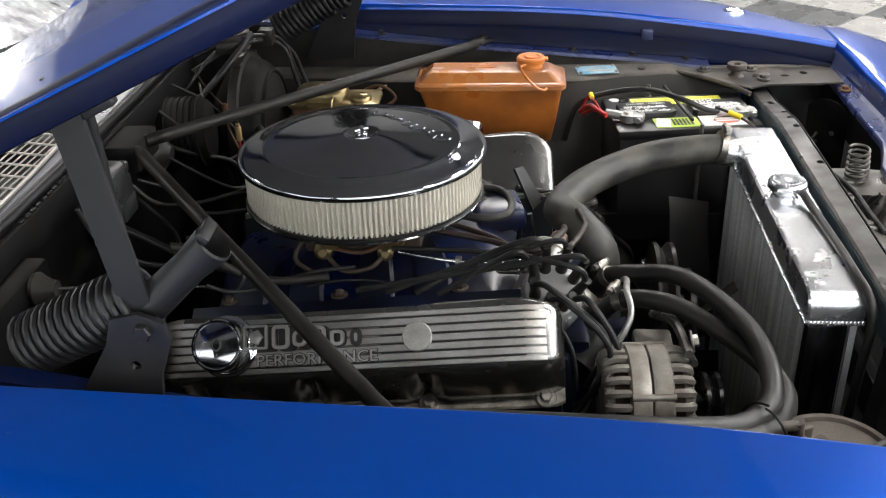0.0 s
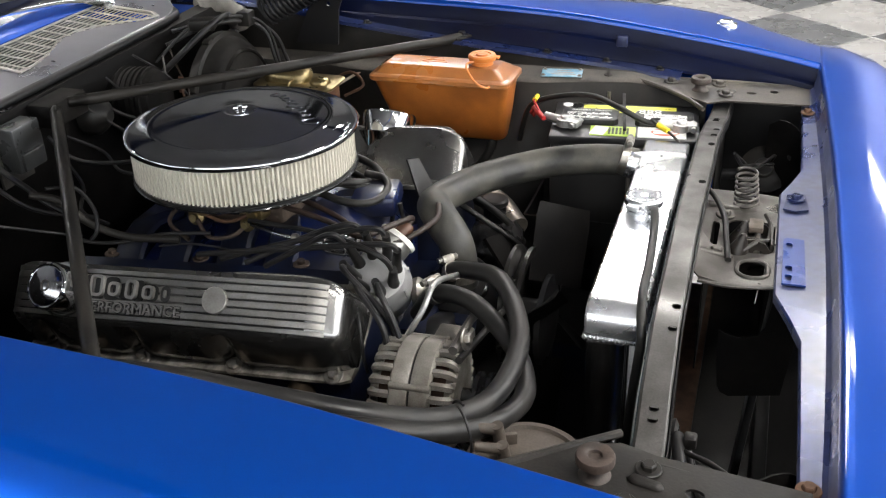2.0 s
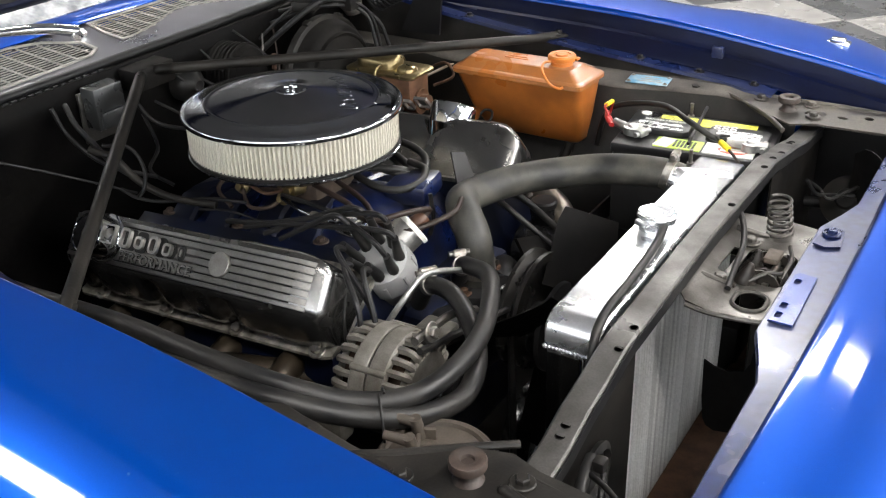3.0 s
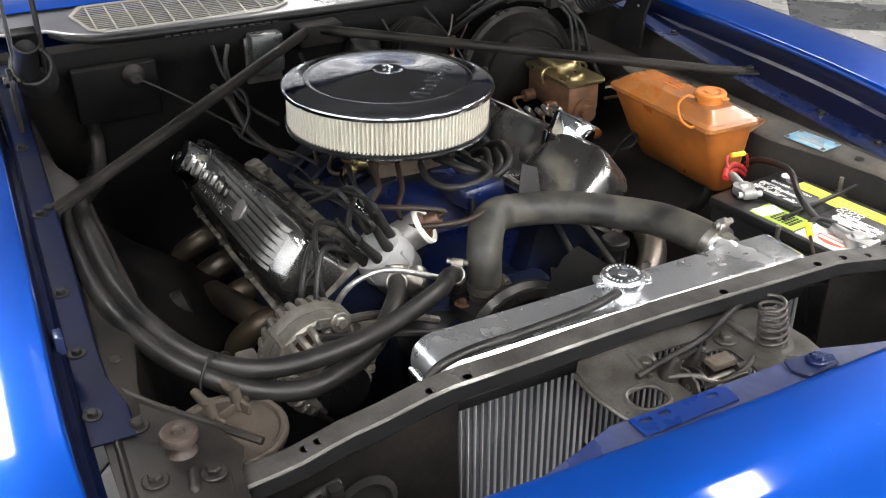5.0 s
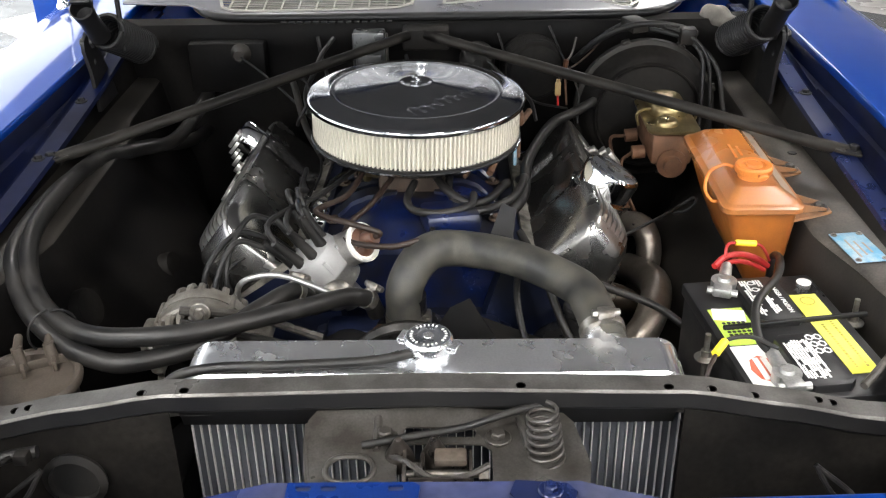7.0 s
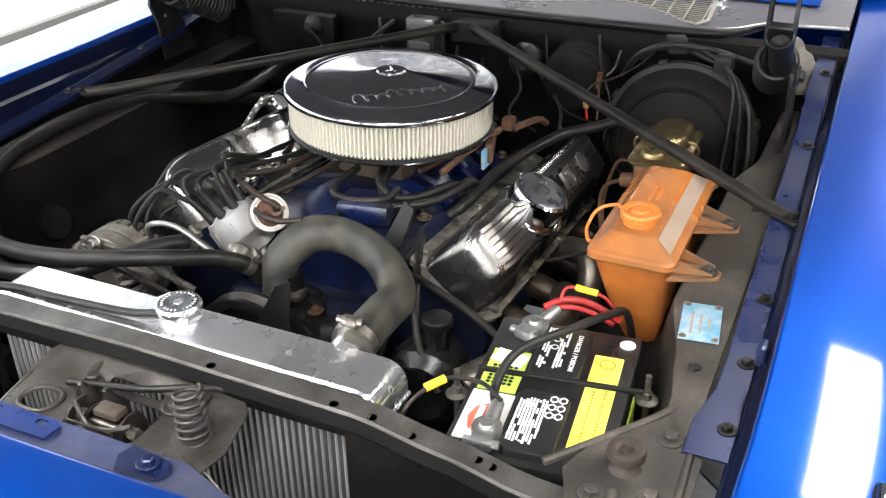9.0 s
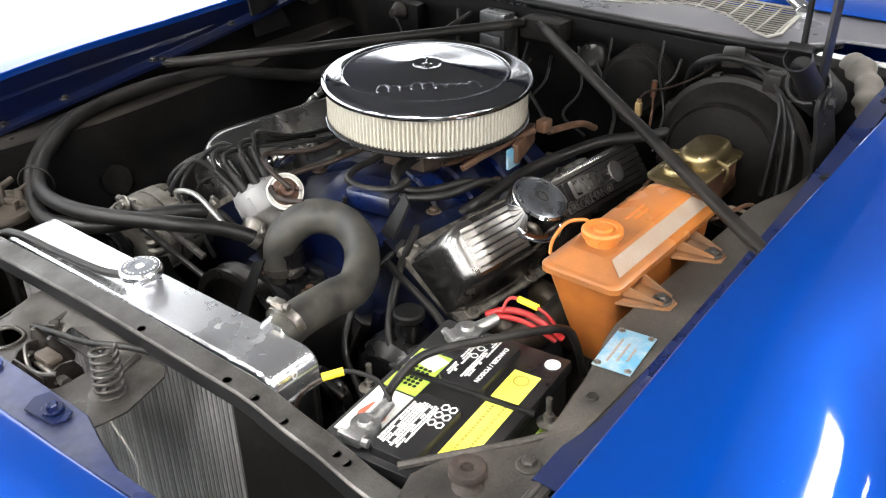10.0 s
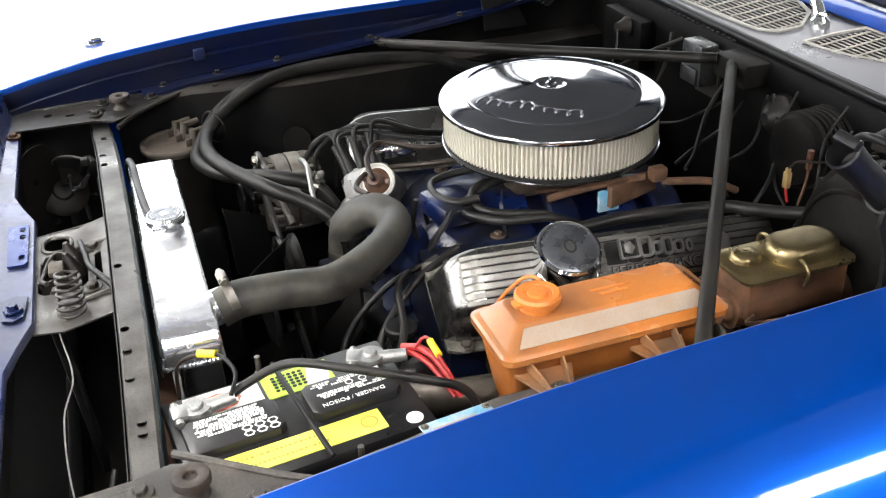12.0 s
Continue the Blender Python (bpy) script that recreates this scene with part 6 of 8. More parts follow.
def alternator():
    c = Vector((0.328, -0.292, 0.770))
    m = axis_matrix(c, (1, 0.05, 0))
    a = thing("alternator", (0.39, -0.292, 0.70), "dull grey cast alternator with cooling slots", "alternator")
    R = 0.070
    for name, z0, z1, sgn in (("rear_housing", 0.0, 0.0535, -1), ("front_housing", 0.0565, 0.108, 1)):
        bm = B()
        inner = R - 0.014
        zb, zo = (z1, z0) if sgn < 0 else (z0, z1)
        lathe(bm, [(inner, zb), (R, zb), (R + 0.001, zb + sgn * 0.003), (R, zb + sgn * 0.022), (R - 0.004, zb + sgn * 0.025), (R - 0.010, zb + sgn * 0.025), (inner, zb + sgn * 0.015)], m, 48)
        lathe(bm, [(0.018, zo), (R * 0.70, zo), (R * 0.76, zo - sgn * 0.003), (R * 0.76, zo - sgn * 0.012), (0.018, zo - sgn * 0.012)], m, 40)
        h = part(name, bm, ALT, a, smooth=35)
        for i in range(24):
            t = 2 * math.pi * i / 24
            q = [(R - 0.007, zb + sgn * 0.022), (R - 0.006, zb + sgn * 0.036), (R * 0.84, zo - sgn * 0.005), (R * 0.70, zo - sgn * 0.005)]
            bm = B()
            tube(bm, [m @ Vector((r * math.cos(t), r * math.sin(t), z)) for r, z in q], 0.0056, 6, step=3)
            part("rib", bm, ALT, h)
    bm = B()
    lathe(bm, [(R - 0.004, 0.0530), (R - 0.003, 0.054), (R - 0.003, 0.056), (R - 0.004, 0.057)], m, 48)
    part("stator", bm, BLACK, a, "dark laminated stator ring")
    bm = B()
    lathe(bm, [(R - 0.018, 0.012), (R - 0.018, 0.096)], m, 40)
    part("winding", bm, COPPER, a, "dark copper coloured winding")
    bm = B()
    lathe(bm, [(0.012, 0.105), (0.012, 0.125), (0.035, 0.126), (0.035, 0.131), (0.027, 0.136), (0.035, 0.141), (0.035, 0.146), (0.012, 0.147)], m, 32)
    part("pulley", bm, BLACK_GLOSS, a)
    for t in (50, 140, 230, 320):
        rr = R - 0.001
        bm = B()
        rod(bm, m @ Vector((rr * math.cos(radians(t)), rr * math.sin(radians(t)), 0.030)), m @ Vector((rr * math.cos(radians(t)), rr * math.sin(radians(t)), 0.082)), 0.0045, n=12)
        part("through_bolt", bm, ALT, a)
    bm = B()
    box(bm, (0.345, -0.372, 0.745), (0.05, 0.03, 0.05), 0.006)
    part("mounting_ear", bm, ALT, a)
    bm = B()
    box(bm, (0.40, -0.215, 0.80), (0.05, 0.06, 0.02), 0.005)
    part("mounting_ear", bm, ALT, a)
    bm = B()
    tube(bm, [(0.43, -0.30, 0.848), (0.425, -0.21, 0.835), (0.41, -0.12, 0.79)], 0.006, 8)
    part("adjusting_strap", bm, GREY_STEEL, a)
    bolt("strap_bolt", (0.436, -0.272, 0.848), a, PLATE_STEEL, 0.008, (1, 0, 0.2))


alternator()


def fan():
    c = Vector((0.494, 0.0, 0.715))
    f = thing("cooling_fan", (0.505, 0, 0.44), "black flexible blade cooling fan ahead of the engine", "fan")
    bm = B()
    lathe(bm, [(0.03, -0.055), (0.03, -0.02), (0.07, -0.018), (0.07, -0.010), (0.05, -0.004), (0.02, 0.0)], axis_matrix(c, (1, 0, 0)), 28)
    part("hub", bm, BLACK, f)
    for i in range(4):
        a = 2 * math.pi * i / 4 + radians(55)
        bm = B()
        rows = []
        for k in range(6):
            r = 0.055 + 0.122 * k / 5
            w = 0.060 + 0.020 * k / 5 - (0.030 if k == 5 else 0.0)
            rows.append([c + Vector((0.026 - 0.060 * j / 4 - 0.010 * (j / 4) ** 2, 0, 0)) + r * Vector((0, math.cos(a), math.sin(a))) + (w * (j / 4 - 0.5)) * Vector((0, -math.sin(a), math.cos(a))) for j in range(5)])
        sheet(bm, rows, 0.0015)
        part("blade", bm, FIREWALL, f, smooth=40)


fan()


def radiator():
    r = thing("radiator", (0.612, MID, 0.42), "polished aluminium radiator with a pressure cap", "radiator")
    ya, yb, xa, xb, top = -0.243, 0.318, 0.579, 0.650, 0.9005
    bm = B()
    rings = []
    R = 0.028
    prof = [(ya, 0.858)] + [(ya + R - R * math.cos(t), top - R + R * math.sin(t)) for t in [math.pi / 2 * i / 6 for i in range(7)]] + [(yb - R + R * math.cos(t), top - R + R * math.sin(t)) for t in [math.pi / 2 * (1 - i / 6) for i in range(7)]] + [(yb, 0.858)]
    e = 0.003
    for x, g in ((xa, e), (xa + e, 0), (xb - e, 0), (xb, e)):
        rings.append([(x, min(max(y, ya + g), yb - g), z - g) for y, z in prof])
    faces_from(bm, rings)
    tank = part("top_tank", bm, POLISHED, r, "polished folded aluminium top tank", smooth=30)
    # weld beads
    bm = B()
    for x, y0, y1 in ((xa, ya, yb), (xb, ya, yb)):
        for k in range(112):
            y = y0 + (y1 - y0) * (k + 0.5) / 112
            bmesh.ops.create_icosphere(bm, subdivisions=1, radius=0.0031, matrix=Matrix.Translation((x, y, 0.857)))
    for y in (ya, yb):
        for k in range(15):
            bmesh.ops.create_icosphere(bm, subdivisions=1, radius=0.0034, matrix=Matrix.Translation((xa + (xb - xa) * (k + 0.5) / 15, y, 0.858)))
    part("weld_bead", bm, POLISHED, tank, "rippled weld bead")
    bm = B()
    lathe(bm, [(0.024, 0.0), (0.024, 0.006), (0.019, 0.010), (0.019, 0.016)], Matrix.Translation((0.611, 0.032, 0.899)), 28)
    part("filler_neck", bm, POLISHED, r)
    bm = B()
    m = Matrix.Translation((0.611, 0.032, 0.912))
    lathe(bm, [(0.026, 0.0), (0.0275, 0.003), (0.0275, 0.010), (0.025, 0.0135), (0.014, 0.0140), (0.012, 0.0125), (0.007, 0.0125), (0.006, 0.0145), (0.001, 0.0145)], m, 40)
    for a in (70, 250):
        box(bm, m @ Vector((0.028 * math.cos(radians(a)), 0.028 * math.sin(radians(a)), 0.005)), (0.014, 0.020, 0.008), 0.002, m=Matrix.Rotation(radians(a), 4, "Z"))
    cap = part("pressure_cap", bm, POLISHED, r, "bright metal pressure cap with two ears", smooth=30)
    bm = B()
    for i in range(26):
        t = 2 * math.pi * i / 26
        if i % 7 != 3:
            box(bm, m @ Vector((0.0195 * math.cos(t), 0.0195 * math.sin(t), 0.0144)), (0.0030, 0.0018, 0.0006), m=Matrix.Rotation(t, 4, "Z"))
    part("stamped_bars", bm, LABEL_WHITE, cap)
    bm = B()
    lathe(bm, [(0.0125, 0.0138), (0.0128, 0.01415), (0.0238, 0.01395), (0.0242, 0.0134)], m, 40)
    part("dark_ring", bm, SMOKY, cap, "dull dark printed ring")
    # overflow tube along the tank
    bm = B()
    tube(bm, [(0.628, 0.015, 0.914), (0.634, -0.03, 0.908), (0.640, -0.13, 0.9065), (0.642, -0.20, 0.906), (0.647, -0.245, 0.898), (0.650, -0.262, 0.87), (0.645, -0.266, 0.80), (0.64, -0.268, 0.70)], 0.0058, 10)
    part("overflow_tube", bm, RUBBER, r, "black overflow tube lying on the tank")
    bm = B()
    rod(bm, (0.585, 0.235, 0.878), (0.548, 0.235, 0.886), 0.0235, n=24)
    part("outlet_neck", bm, POLISHED, r)
    # side tanks and core
    for y in (ya + 0.010, yb - 0.010):
        bm = B()
        box(bm, ((xa + xb) / 2 - 0.008, y, 0.64), (xb - xa - 0.022, 0.020, 0.43), 0.004)
        part("side_plate", bm, DARK_SHEET, r, "dark shiny side plate")
    bm = B()
    box(bm, (0.6145, (ya + yb) / 2, 0.645), (0.034, yb - ya - 0.046, 0.42))
    part("core", bm, CORE_BACK, r, "dark radiator core", smooth=0)
    bm = B()
    box(bm, (0, 0, 0), (0.0080, 0.0010, 0.42))
    tube_mesh = bpy.data.meshes.new("core_tube")
    bm.to_mesh(tube_mesh)
    bm.free()
    tube_mesh.materials.append(FIN)
    cols = 57
    pitch = (yb - ya - 0.010) / cols
    for face_x, way in ((0.6385, 1), (0.5905, -1)):
        for k in range(cols + 1):
            ob = new("core_tube", tube_mesh)
            ob.parent = r
            ob.location = Vector((face_x, ya + 0.005 + pitch * k, 0.645)) - BASE[r.name]
        bm = B()
        for k in range(cols):
            y = ya + 0.005 + pitch * k
            last = None
            for j in range(230):
                z = 0.44 + 0.41 * j / 229
                x = face_x + way * (0.0012 if j % 2 else -0.0026)
                row = [bm.verts.new((x, y + 0.0010, z)), bm.verts.new((x, y + pitch - 0.0010, z))]
                if last:
                    bm.faces.new((last[0], last[1], row[1], row[0]))
                last = row
        tagged(part("core_fin_field", bm, FIN_DARK, r, "fine folded radiator fins", smooth=0), kind="stuff")


radiator()


def hose_clamp(name, c, d, r, parent):
    bm = B()
    m = axis_matrix(c, d)
    lathe(bm, [(r, -0.006), (r + 0.0012, -0.006), (r + 0.0012, 0.006), (r, 0.006)], m, 32)
    box(bm, m @ Vector((0, r + 0.006, 0)), (0.020, 0.012, 0.013), 0.003, m=m.to_3x3().to_4x4())
    rod(bm, m @ Vector((-0.016, r + 0.007, 0)), m @ Vector((0.016, r + 0.007, 0)), 0.0045, n=8)
    return part(name, bm, PLATE_STEEL, parent, "worm drive hose clamp")


def hoses():
    h = thing("radiator_hose", (0.42, 0.12, 0.76), "thick aged black upper radiator hose with steel clamps", "hose")
    path = [(0.572, 0.240, 0.880), (0.540, 0.236, 0.886), (0.480, 0.232, 0.882), (0.415, 0.220, 0.872), (0.332, 0.150, 0.866), (0.288, 0.070, 0.860), (0.306, 0.022, 0.862), (0.340, -0.006, 0.835), (0.350, -0.010, 0.797), (0.349, -0.009, 0.765)]
    bm = B()
    tube(bm, path, 0.0250, 24, step=8, ring=lambda k: 1 + 0.09 * math.exp(-((k - 0.68) / 0.16) ** 2))
    part("hose_body", bm, HOSE, h)
    hose_clamp("clamp", (0.553, 0.235, 0.890), (-0.027, -0.002, 0.007), 0.0262, h)
    hose_clamp("clamp", (0.3495, -0.0095, 0.783), (0, 0, -1), 0.0262, h)
    for k, (dx, dz) in enumerate(((0, 0), (-0.005, -0.03))):
        g = thing("heater_hose", (0.3, -0.35, 0.80), "long black heater hose looped round the alternator", "hose", "heater hoses")
        if k == 0:
            p = [(0.340, -0.050, 0.785), (0.352, -0.060, 0.815), (0.385, -0.090, 0.838), (0.448, -0.142, 0.860), (0.506, -0.268, 0.863), (0.508, -0.385, 0.861), (0.468, -0.455, 0.872), (0.405, -0.498, 0.896), (0.318, -0.520, 0.914), (0.186, -0.522, 0.918), (0.050, -0.516, 0.904), (-0.063, -0.490, 0.873), (-0.174, -0.460, 0.845), (-0.280, -0.439, 0.858), (-0.361, -0.430, 0.873)]
        else:
            p = [(0.325, -0.138, 0.785), (0.360, -0.157, 0.835), (0.424, -0.190, 0.850), (0.490, -0.251, 0.838), (0.524, -0.315, 0.836), (0.530, -0.365, 0.836), (0.506, -0.428, 0.848), (0.460, -0.486, 0.874), (0.376, -0.530, 0.900), (0.261, -0.542, 0.906), (0.111, -0.540, 0.898), (-0.026, -0.525, 0.876), (-0.140, -0.495, 0.848), (-0.231, -0.467, 0.816), (-0.312, -0.450, 0.797), (-0.357, -0.441, 0.795)]
        bm = B()
        tube(bm, p, 0.0125, 16, step=8)
        part("hose_body", bm, RUBBER, g)
        hose_clamp("clamp", p[1], Vector(p[2]) - Vector(p[0]), 0.0132, g)
    bm = B()
    coil(bm, (0.484, -0.448, 0.855), (0.488, -0.444, 0.8555), 0.030, 0.0016, 1, per=24)
    bmesh.ops.transform(bm, verts=bm.verts, matrix=Matrix.Translation((0.486, -0.446, 0.855)) @ Matrix.Rotation(radians(90), 4, Vector((0.7, 0.7, 0))) @ Matrix.Translation((-0.486, 0.446, -0.855)))
    solid("hose_tie", bm, WIRE_BLACK, "black tie holding two heater hoses together", "hose tie")
    # bare metal bypass line
    bm = B()
    tube(bm, [(0.342, -0.055, 0.800), (0.362, -0.072, 0.816), (0.373, -0.104, 0.836), (0.366, -0.176, 0.863), (0.366, -0.230, 0.852), (0.336, -0.244, 0.792), (0.310, -0.235, 0.703)], 0.0043, 10)
    solid("metal_line", bm, LEAD, "thin bent bare metal coolant line by the alternator", "pipe")
    # vacuum hoses on the intake
    for pts, r in (([(0.05, 0.06, 0.90), (0.14, 0.055, 0.880), (0.185, 0.09, 0.868), (0.15, 0.15, 0.872), (0.08, 0.175, 0.875), (0.03, 0.17, 0.85)], 0.0065),
                   ([(-0.256, 0.40, 0.930), (-0.262, 0.365, 0.900), (-0.235, 0.315, 0.882), (-0.200, 0.280, 0.878), (-0.159, 0.240, 0.873), (-0.035, 0.190, 0.858), (0.073, 0.175, 0.842), (0.10, 0.15, 0.82)], 0.0095),
                   ([(0.22, 0.16, 0.85), (0.30, 0.19, 0.82), (0.36, 0.22, 0.76), (0.38, 0.26, 0.70)], 0.006),
                   ([(0.25, 0.16, 0.84), (0.33, 0.15, 0.80), (0.40, 0.17, 0.74), (0.42, 0.22, 0.68)], 0.005)):
        bm = B()
        tube(bm, pts, r, 12)
        solid("vacuum_hose", bm, RUBBER, "black rubber vacuum hose on the intake", "hose", "vacuum hoses")
    bm = B()
    prism(bm, [(-0.02, -0.035), (0.02, -0.035), (0.014, 0.03), (-0.010, 0.036)], 0, 0.004, axis_matrix((0.235, 0.135, 0.865), (0.75, -0.35, 0.5)))
    solid("intake_bracket", bm, BLACK, "black sheet bracket standing on the intake", "bracket")


hoses()


# ---- left side: battery, reservoir, brakes ----
def battery():
    b = thing("battery", (0.521, 0.4635, 0.67), "black car battery with yellow labels and grey cable clamps", "battery")
    top = 0.866
    MB = Matrix.Translation((0.521, 0.4635, 0)) @ Matrix.Rotation(radians(6.5), 4, "Z")

    def put(name, bm, mat, parent, label="", smooth=38):
        bmesh.ops.transform(bm, verts=bm.verts, matrix=MB)
        return part(name, bm, mat, parent, label, smooth)
    bm = B()
    box(bm, (0, 0, (0.67 + top - 0.012) / 2), (0.258, 0.168, top - 0.012 - 0.67), 0.006)
    put("case", bm, BATTERY, b)
    bm = B()
    box(bm, (0, 0, top - 0.009), (0.264, 0.174, 0.018), 0.004)
    put("top_cover", bm, BATTERY, b)
    bm = B()
    box(bm, (0.0, 0.088, top - 0.07), (0.15, 0.003, 0.05), 0.001)
    put("side_label", bm, GREEN, b, "green side label", smooth=0)
    for k, x in enumerate((-0.064, 0.070)):
        bm = B()
        prism(bm, [(-0.052, -0.022), (-0.044, -0.030), (0.044, -0.030), (0.052, -0.022), (0.052, 0.020), (0.044, 0.028), (-0.044, 0.028), (-0.052, 0.020)], 0, 0.012, Matrix.Translation((x, 0.002, top - 0.001)), 0.003)
        v = put("vent_cap", bm, BATTERY, b, "raised black vent cover with white warnings")
        z = top + 0.0113
        if k == 0:
            lettering("warning_word", "DANGER / POISON", 0.0086, 0.0003, MB @ Matrix.Translation((x + 0.002, 0.0175, z)), LABEL_WHITE, v, "white printed warning")
        random.seed(5 + k)
        rows = ((-0.0205, -0.0170, -0.0135, -0.0020, 0.0015, 0.0050), (-0.0215, -0.0180, -0.0145, -0.0110, -0.0075, -0.0040, -0.0005, 0.0030, 0.0065))[k]
        for yy in rows:
            bm = B()
            a = x - 0.042 + 0.012 * random.random() * k
            while a < x + 0.036:
                w = 0.0014 + 0.0055 * random.random()
                box(bm, (a + w / 2, yy, z), (w, 0.0023 if random.random() < 0.8 else 0.0030, 0.0005))
                a += w + 0.0011
                if random.random() < (0.16 if k == 0 else 0.05):
                    a += 0.010
            put("warning_line", bm, LABEL_WHITE, v, smooth=0)
        if k == 1:
            for i in range(3):
                for j in range(2):
                    bm = B()
                    plate(bm, ellipse(0, 0, 0.0062, 0.0052, 6), [ellipse(0, 0, 0.0042, 0.0034, 6)], 0.0004, Matrix.Translation((x - 0.040 + 0.014 * i, 0.013 + 0.010 * j, z + 0.0003)))
                    put("hazard_sign", bm, LABEL_WHITE, v)
        else:
            for i in range(3):
                bm = B()
                plate(bm, ellipse(0, 0, 0.0048, 0.0048, 12), [ellipse(0, 0, 0.0034, 0.0034, 10)], 0.0004, Matrix.Translation((x - 0.034 + 0.016 * i, -0.008, z + 0.0012)))
                put("hazard_sign", bm, LABEL_WHITE, v)
    bm = B()
    box(bm, (0.006, 0.0552, top + 0.0006), (0.172, 0.034, 0.0012))
    y = put("warranty_label", bm, YELLOW, b, "yellow warranty label", smooth=0)
    for r_, (a, e) in enumerate(((-0.015, 0.080), (-0.010, 0.082))):
        bm = B()
        k = a
        random.seed(9 + r_)
        while k < e:
            w = 0.0014 + 0.003 * random.random()
            box(bm, (k + w / 2, 0.0625 - 0.013 * r_, top + 0.0014), (w, 0.0030, 0.0003))
            k += w + 0.0022
        put("print_line", bm, OLIVE, y, smooth=0)
    bm = B()
    plate(bm, ellipse(-0.064, 0.0552, 0.010, 0.010, 14), [ellipse(-0.064, 0.0552, 0.0078, 0.0078, 12)], 0.0003, Matrix.Translation((0, 0, top + 0.0016)))
    put("recycle_mark", bm, OLIVE, y)
    bm = B()
    box(bm, (-0.020, -0.056, top + 0.0006), (0.080, 0.044, 0.0012))
    g = put("maker_label", bm, GREEN, b, "green, white and red maker's label", smooth=0)
    bm = B()
    box(bm, (0.066, -0.056, top + 0.0008), (0.084, 0.048, 0.0016))
    put("white_field", bm, LABEL_WHITE, g, smooth=0)
    bm = B()
    box(bm, (-0.044, -0.056, top + 0.0014), (0.026, 0.040, 0.0005), m=Matrix.Rotation(radians(-14), 4, "Z"))
    put("white_stroke", bm, LABEL_WHITE, g, smooth=0)
    bm = B()
    for i in range(6):
        for j in range(5):
            lathe(bm, [(0.0026, 0), (0.0026, 0.0003)], Matrix.Translation((-0.026 + 0.0065 * i, -0.069 + 0.0062 * j, top + 0.0016)), 8)
    put("dot_field", bm, LABEL_BLACK, g)
    bm = B()
    prism(bm, ellipse(0.072, -0.056, 0.026, 0.017, 8), 0, 0.0004, Matrix.Translation((0, 0, top + 0.0018)))
    put("red_shape", bm, LABEL_RED, g, smooth=0)
    for dy in (0.0048, -0.0050):
        bm = B()
        box(bm, (0.072, -0.056 + dy, top + 0.0026), (0.042, 0.0065, 0.0006))
        put("word_bar", bm, LABEL_WHITE, g, smooth=0)
    bm = B()
    lathe(bm, [(0.0095, 0), (0.0095, 0.0012), (0.008, 0.0016)], Matrix.Translation((-0.1106, 0.0715, top)), 22)
    put("charge_eye", bm, LABEL_WHITE, b, "round white charge sticker")
    for (x, y), d in (((0.421, 0.411), Vector((-0.9, 0.30, 0))), ((0.624, 0.431), Vector((-0.9, -0.10, 0.0)))):
        m = Matrix.Translation((x, y, top))
        bm = B()
        lathe(bm, [(0.0095, 0), (0.0085, 0.018), (0.007, 0.020)], m, 20)
        part("post", bm, LEAD, b)
        a = d.normalized()
        bm = B()
        lathe(bm, [(0.010, 0.003), (0.0165, 0.003), (0.0165, 0.016), (0.010, 0.016)], m, 24)
        side = Vector((-a.y, a.x, 0))
        box(bm, m @ (-a * 0.018 + Vector((0, 0, 0.010))), (0.020, 0.024, 0.013), 0.003, m=Matrix.Rotation(math.atan2(a.y, a.x), 4, "Z"))
        rod(bm, m @ (-a * 0.021 + side * 0.019 + Vector((0, 0, 0.010))), m @ (-a * 0.021 - side * 0.019 + Vector((0, 0, 0.010))), 0.005, n=8)
        rod(bm, m @ (a * 0.012 + Vector((0, 0, 0.010))), m @ (a * 0.043 + Vector((0, 0, 0.013))), 0.0085, 0.0075)
        part("cable_clamp", bm, LEAD, b, "grey lead cable clamp")
    # hold-down strap with its J bolts
    hd = thing("battery_hold_down", (0.52, 0.475, 0.80), "thin black battery hold-down bar with bolts", "hold-down")
    bm = B()
    box(bm, (0.517, 0.474, top + 0.014), (0.006, 0.185, 0.006), 0.002, m=Matrix.Rotation(radians(9), 4, "Z"))
    part("bar", bm, BLACK, hd)
    for p in ((0.545, 0.362, 0.835), (0.474, 0.564, 0.838)):
        bm = B()
        rod(bm, (p[0], p[1], 0.68), (p[0], p[1], p[2] + 0.045), 0.0035, n=10)
        lathe(bm, [(0.013, 0.01), (0.0135, 0.012), (0.006, 0.014), (0.006, 0.022)], Matrix.Translation(p), 22)
        part("bolt", bm, PLATE_STEEL, hd, "zinc plated bolt with washer")
    bm = B()
    tray = [(0.36, 0.35), (0.665, 0.35), (0.665, 0.56), (0.36, 0.56)]
    prism(bm, tray, 0.655, 0.668)
    for c, s in (((0.36, 0.455, 0.685), (0.004, 0.21, 0.05)), ((0.665, 0.455, 0.685), (0.004, 0.21, 0.05)), ((0.512, 0.35, 0.685), (0.305, 0.004, 0.05))):
        box(bm, c, s)
    box(bm, (0.512, 0.455, 0.56), (0.06, 0.12, 0.19))
    solid("battery_tray", bm, BLACK, "black steel battery tray", "battery tray", smooth=0)
    # cables
    bm = B()
    tube(bm, [(0.381, 0.408, 0.879), (0.366, 0.424, 0.884), (0.356, 0.446, 0.884), (0.349, 0.466, 0.876), (0.344, 0.482, 0.866), (0.338, 0.494, 0.855)], 0.0044, 12)
    tube(bm, [(0.381, 0.414, 0.876), (0.372, 0.428, 0.879), (0.362, 0.446, 0.876), (0.353, 0.466, 0.867), (0.344, 0.488, 0.852)], 0.0034, 12)
    r = solid("positive_cable", bm, RED_WIRE, "red positive battery cable", "cable")
    bm = B()
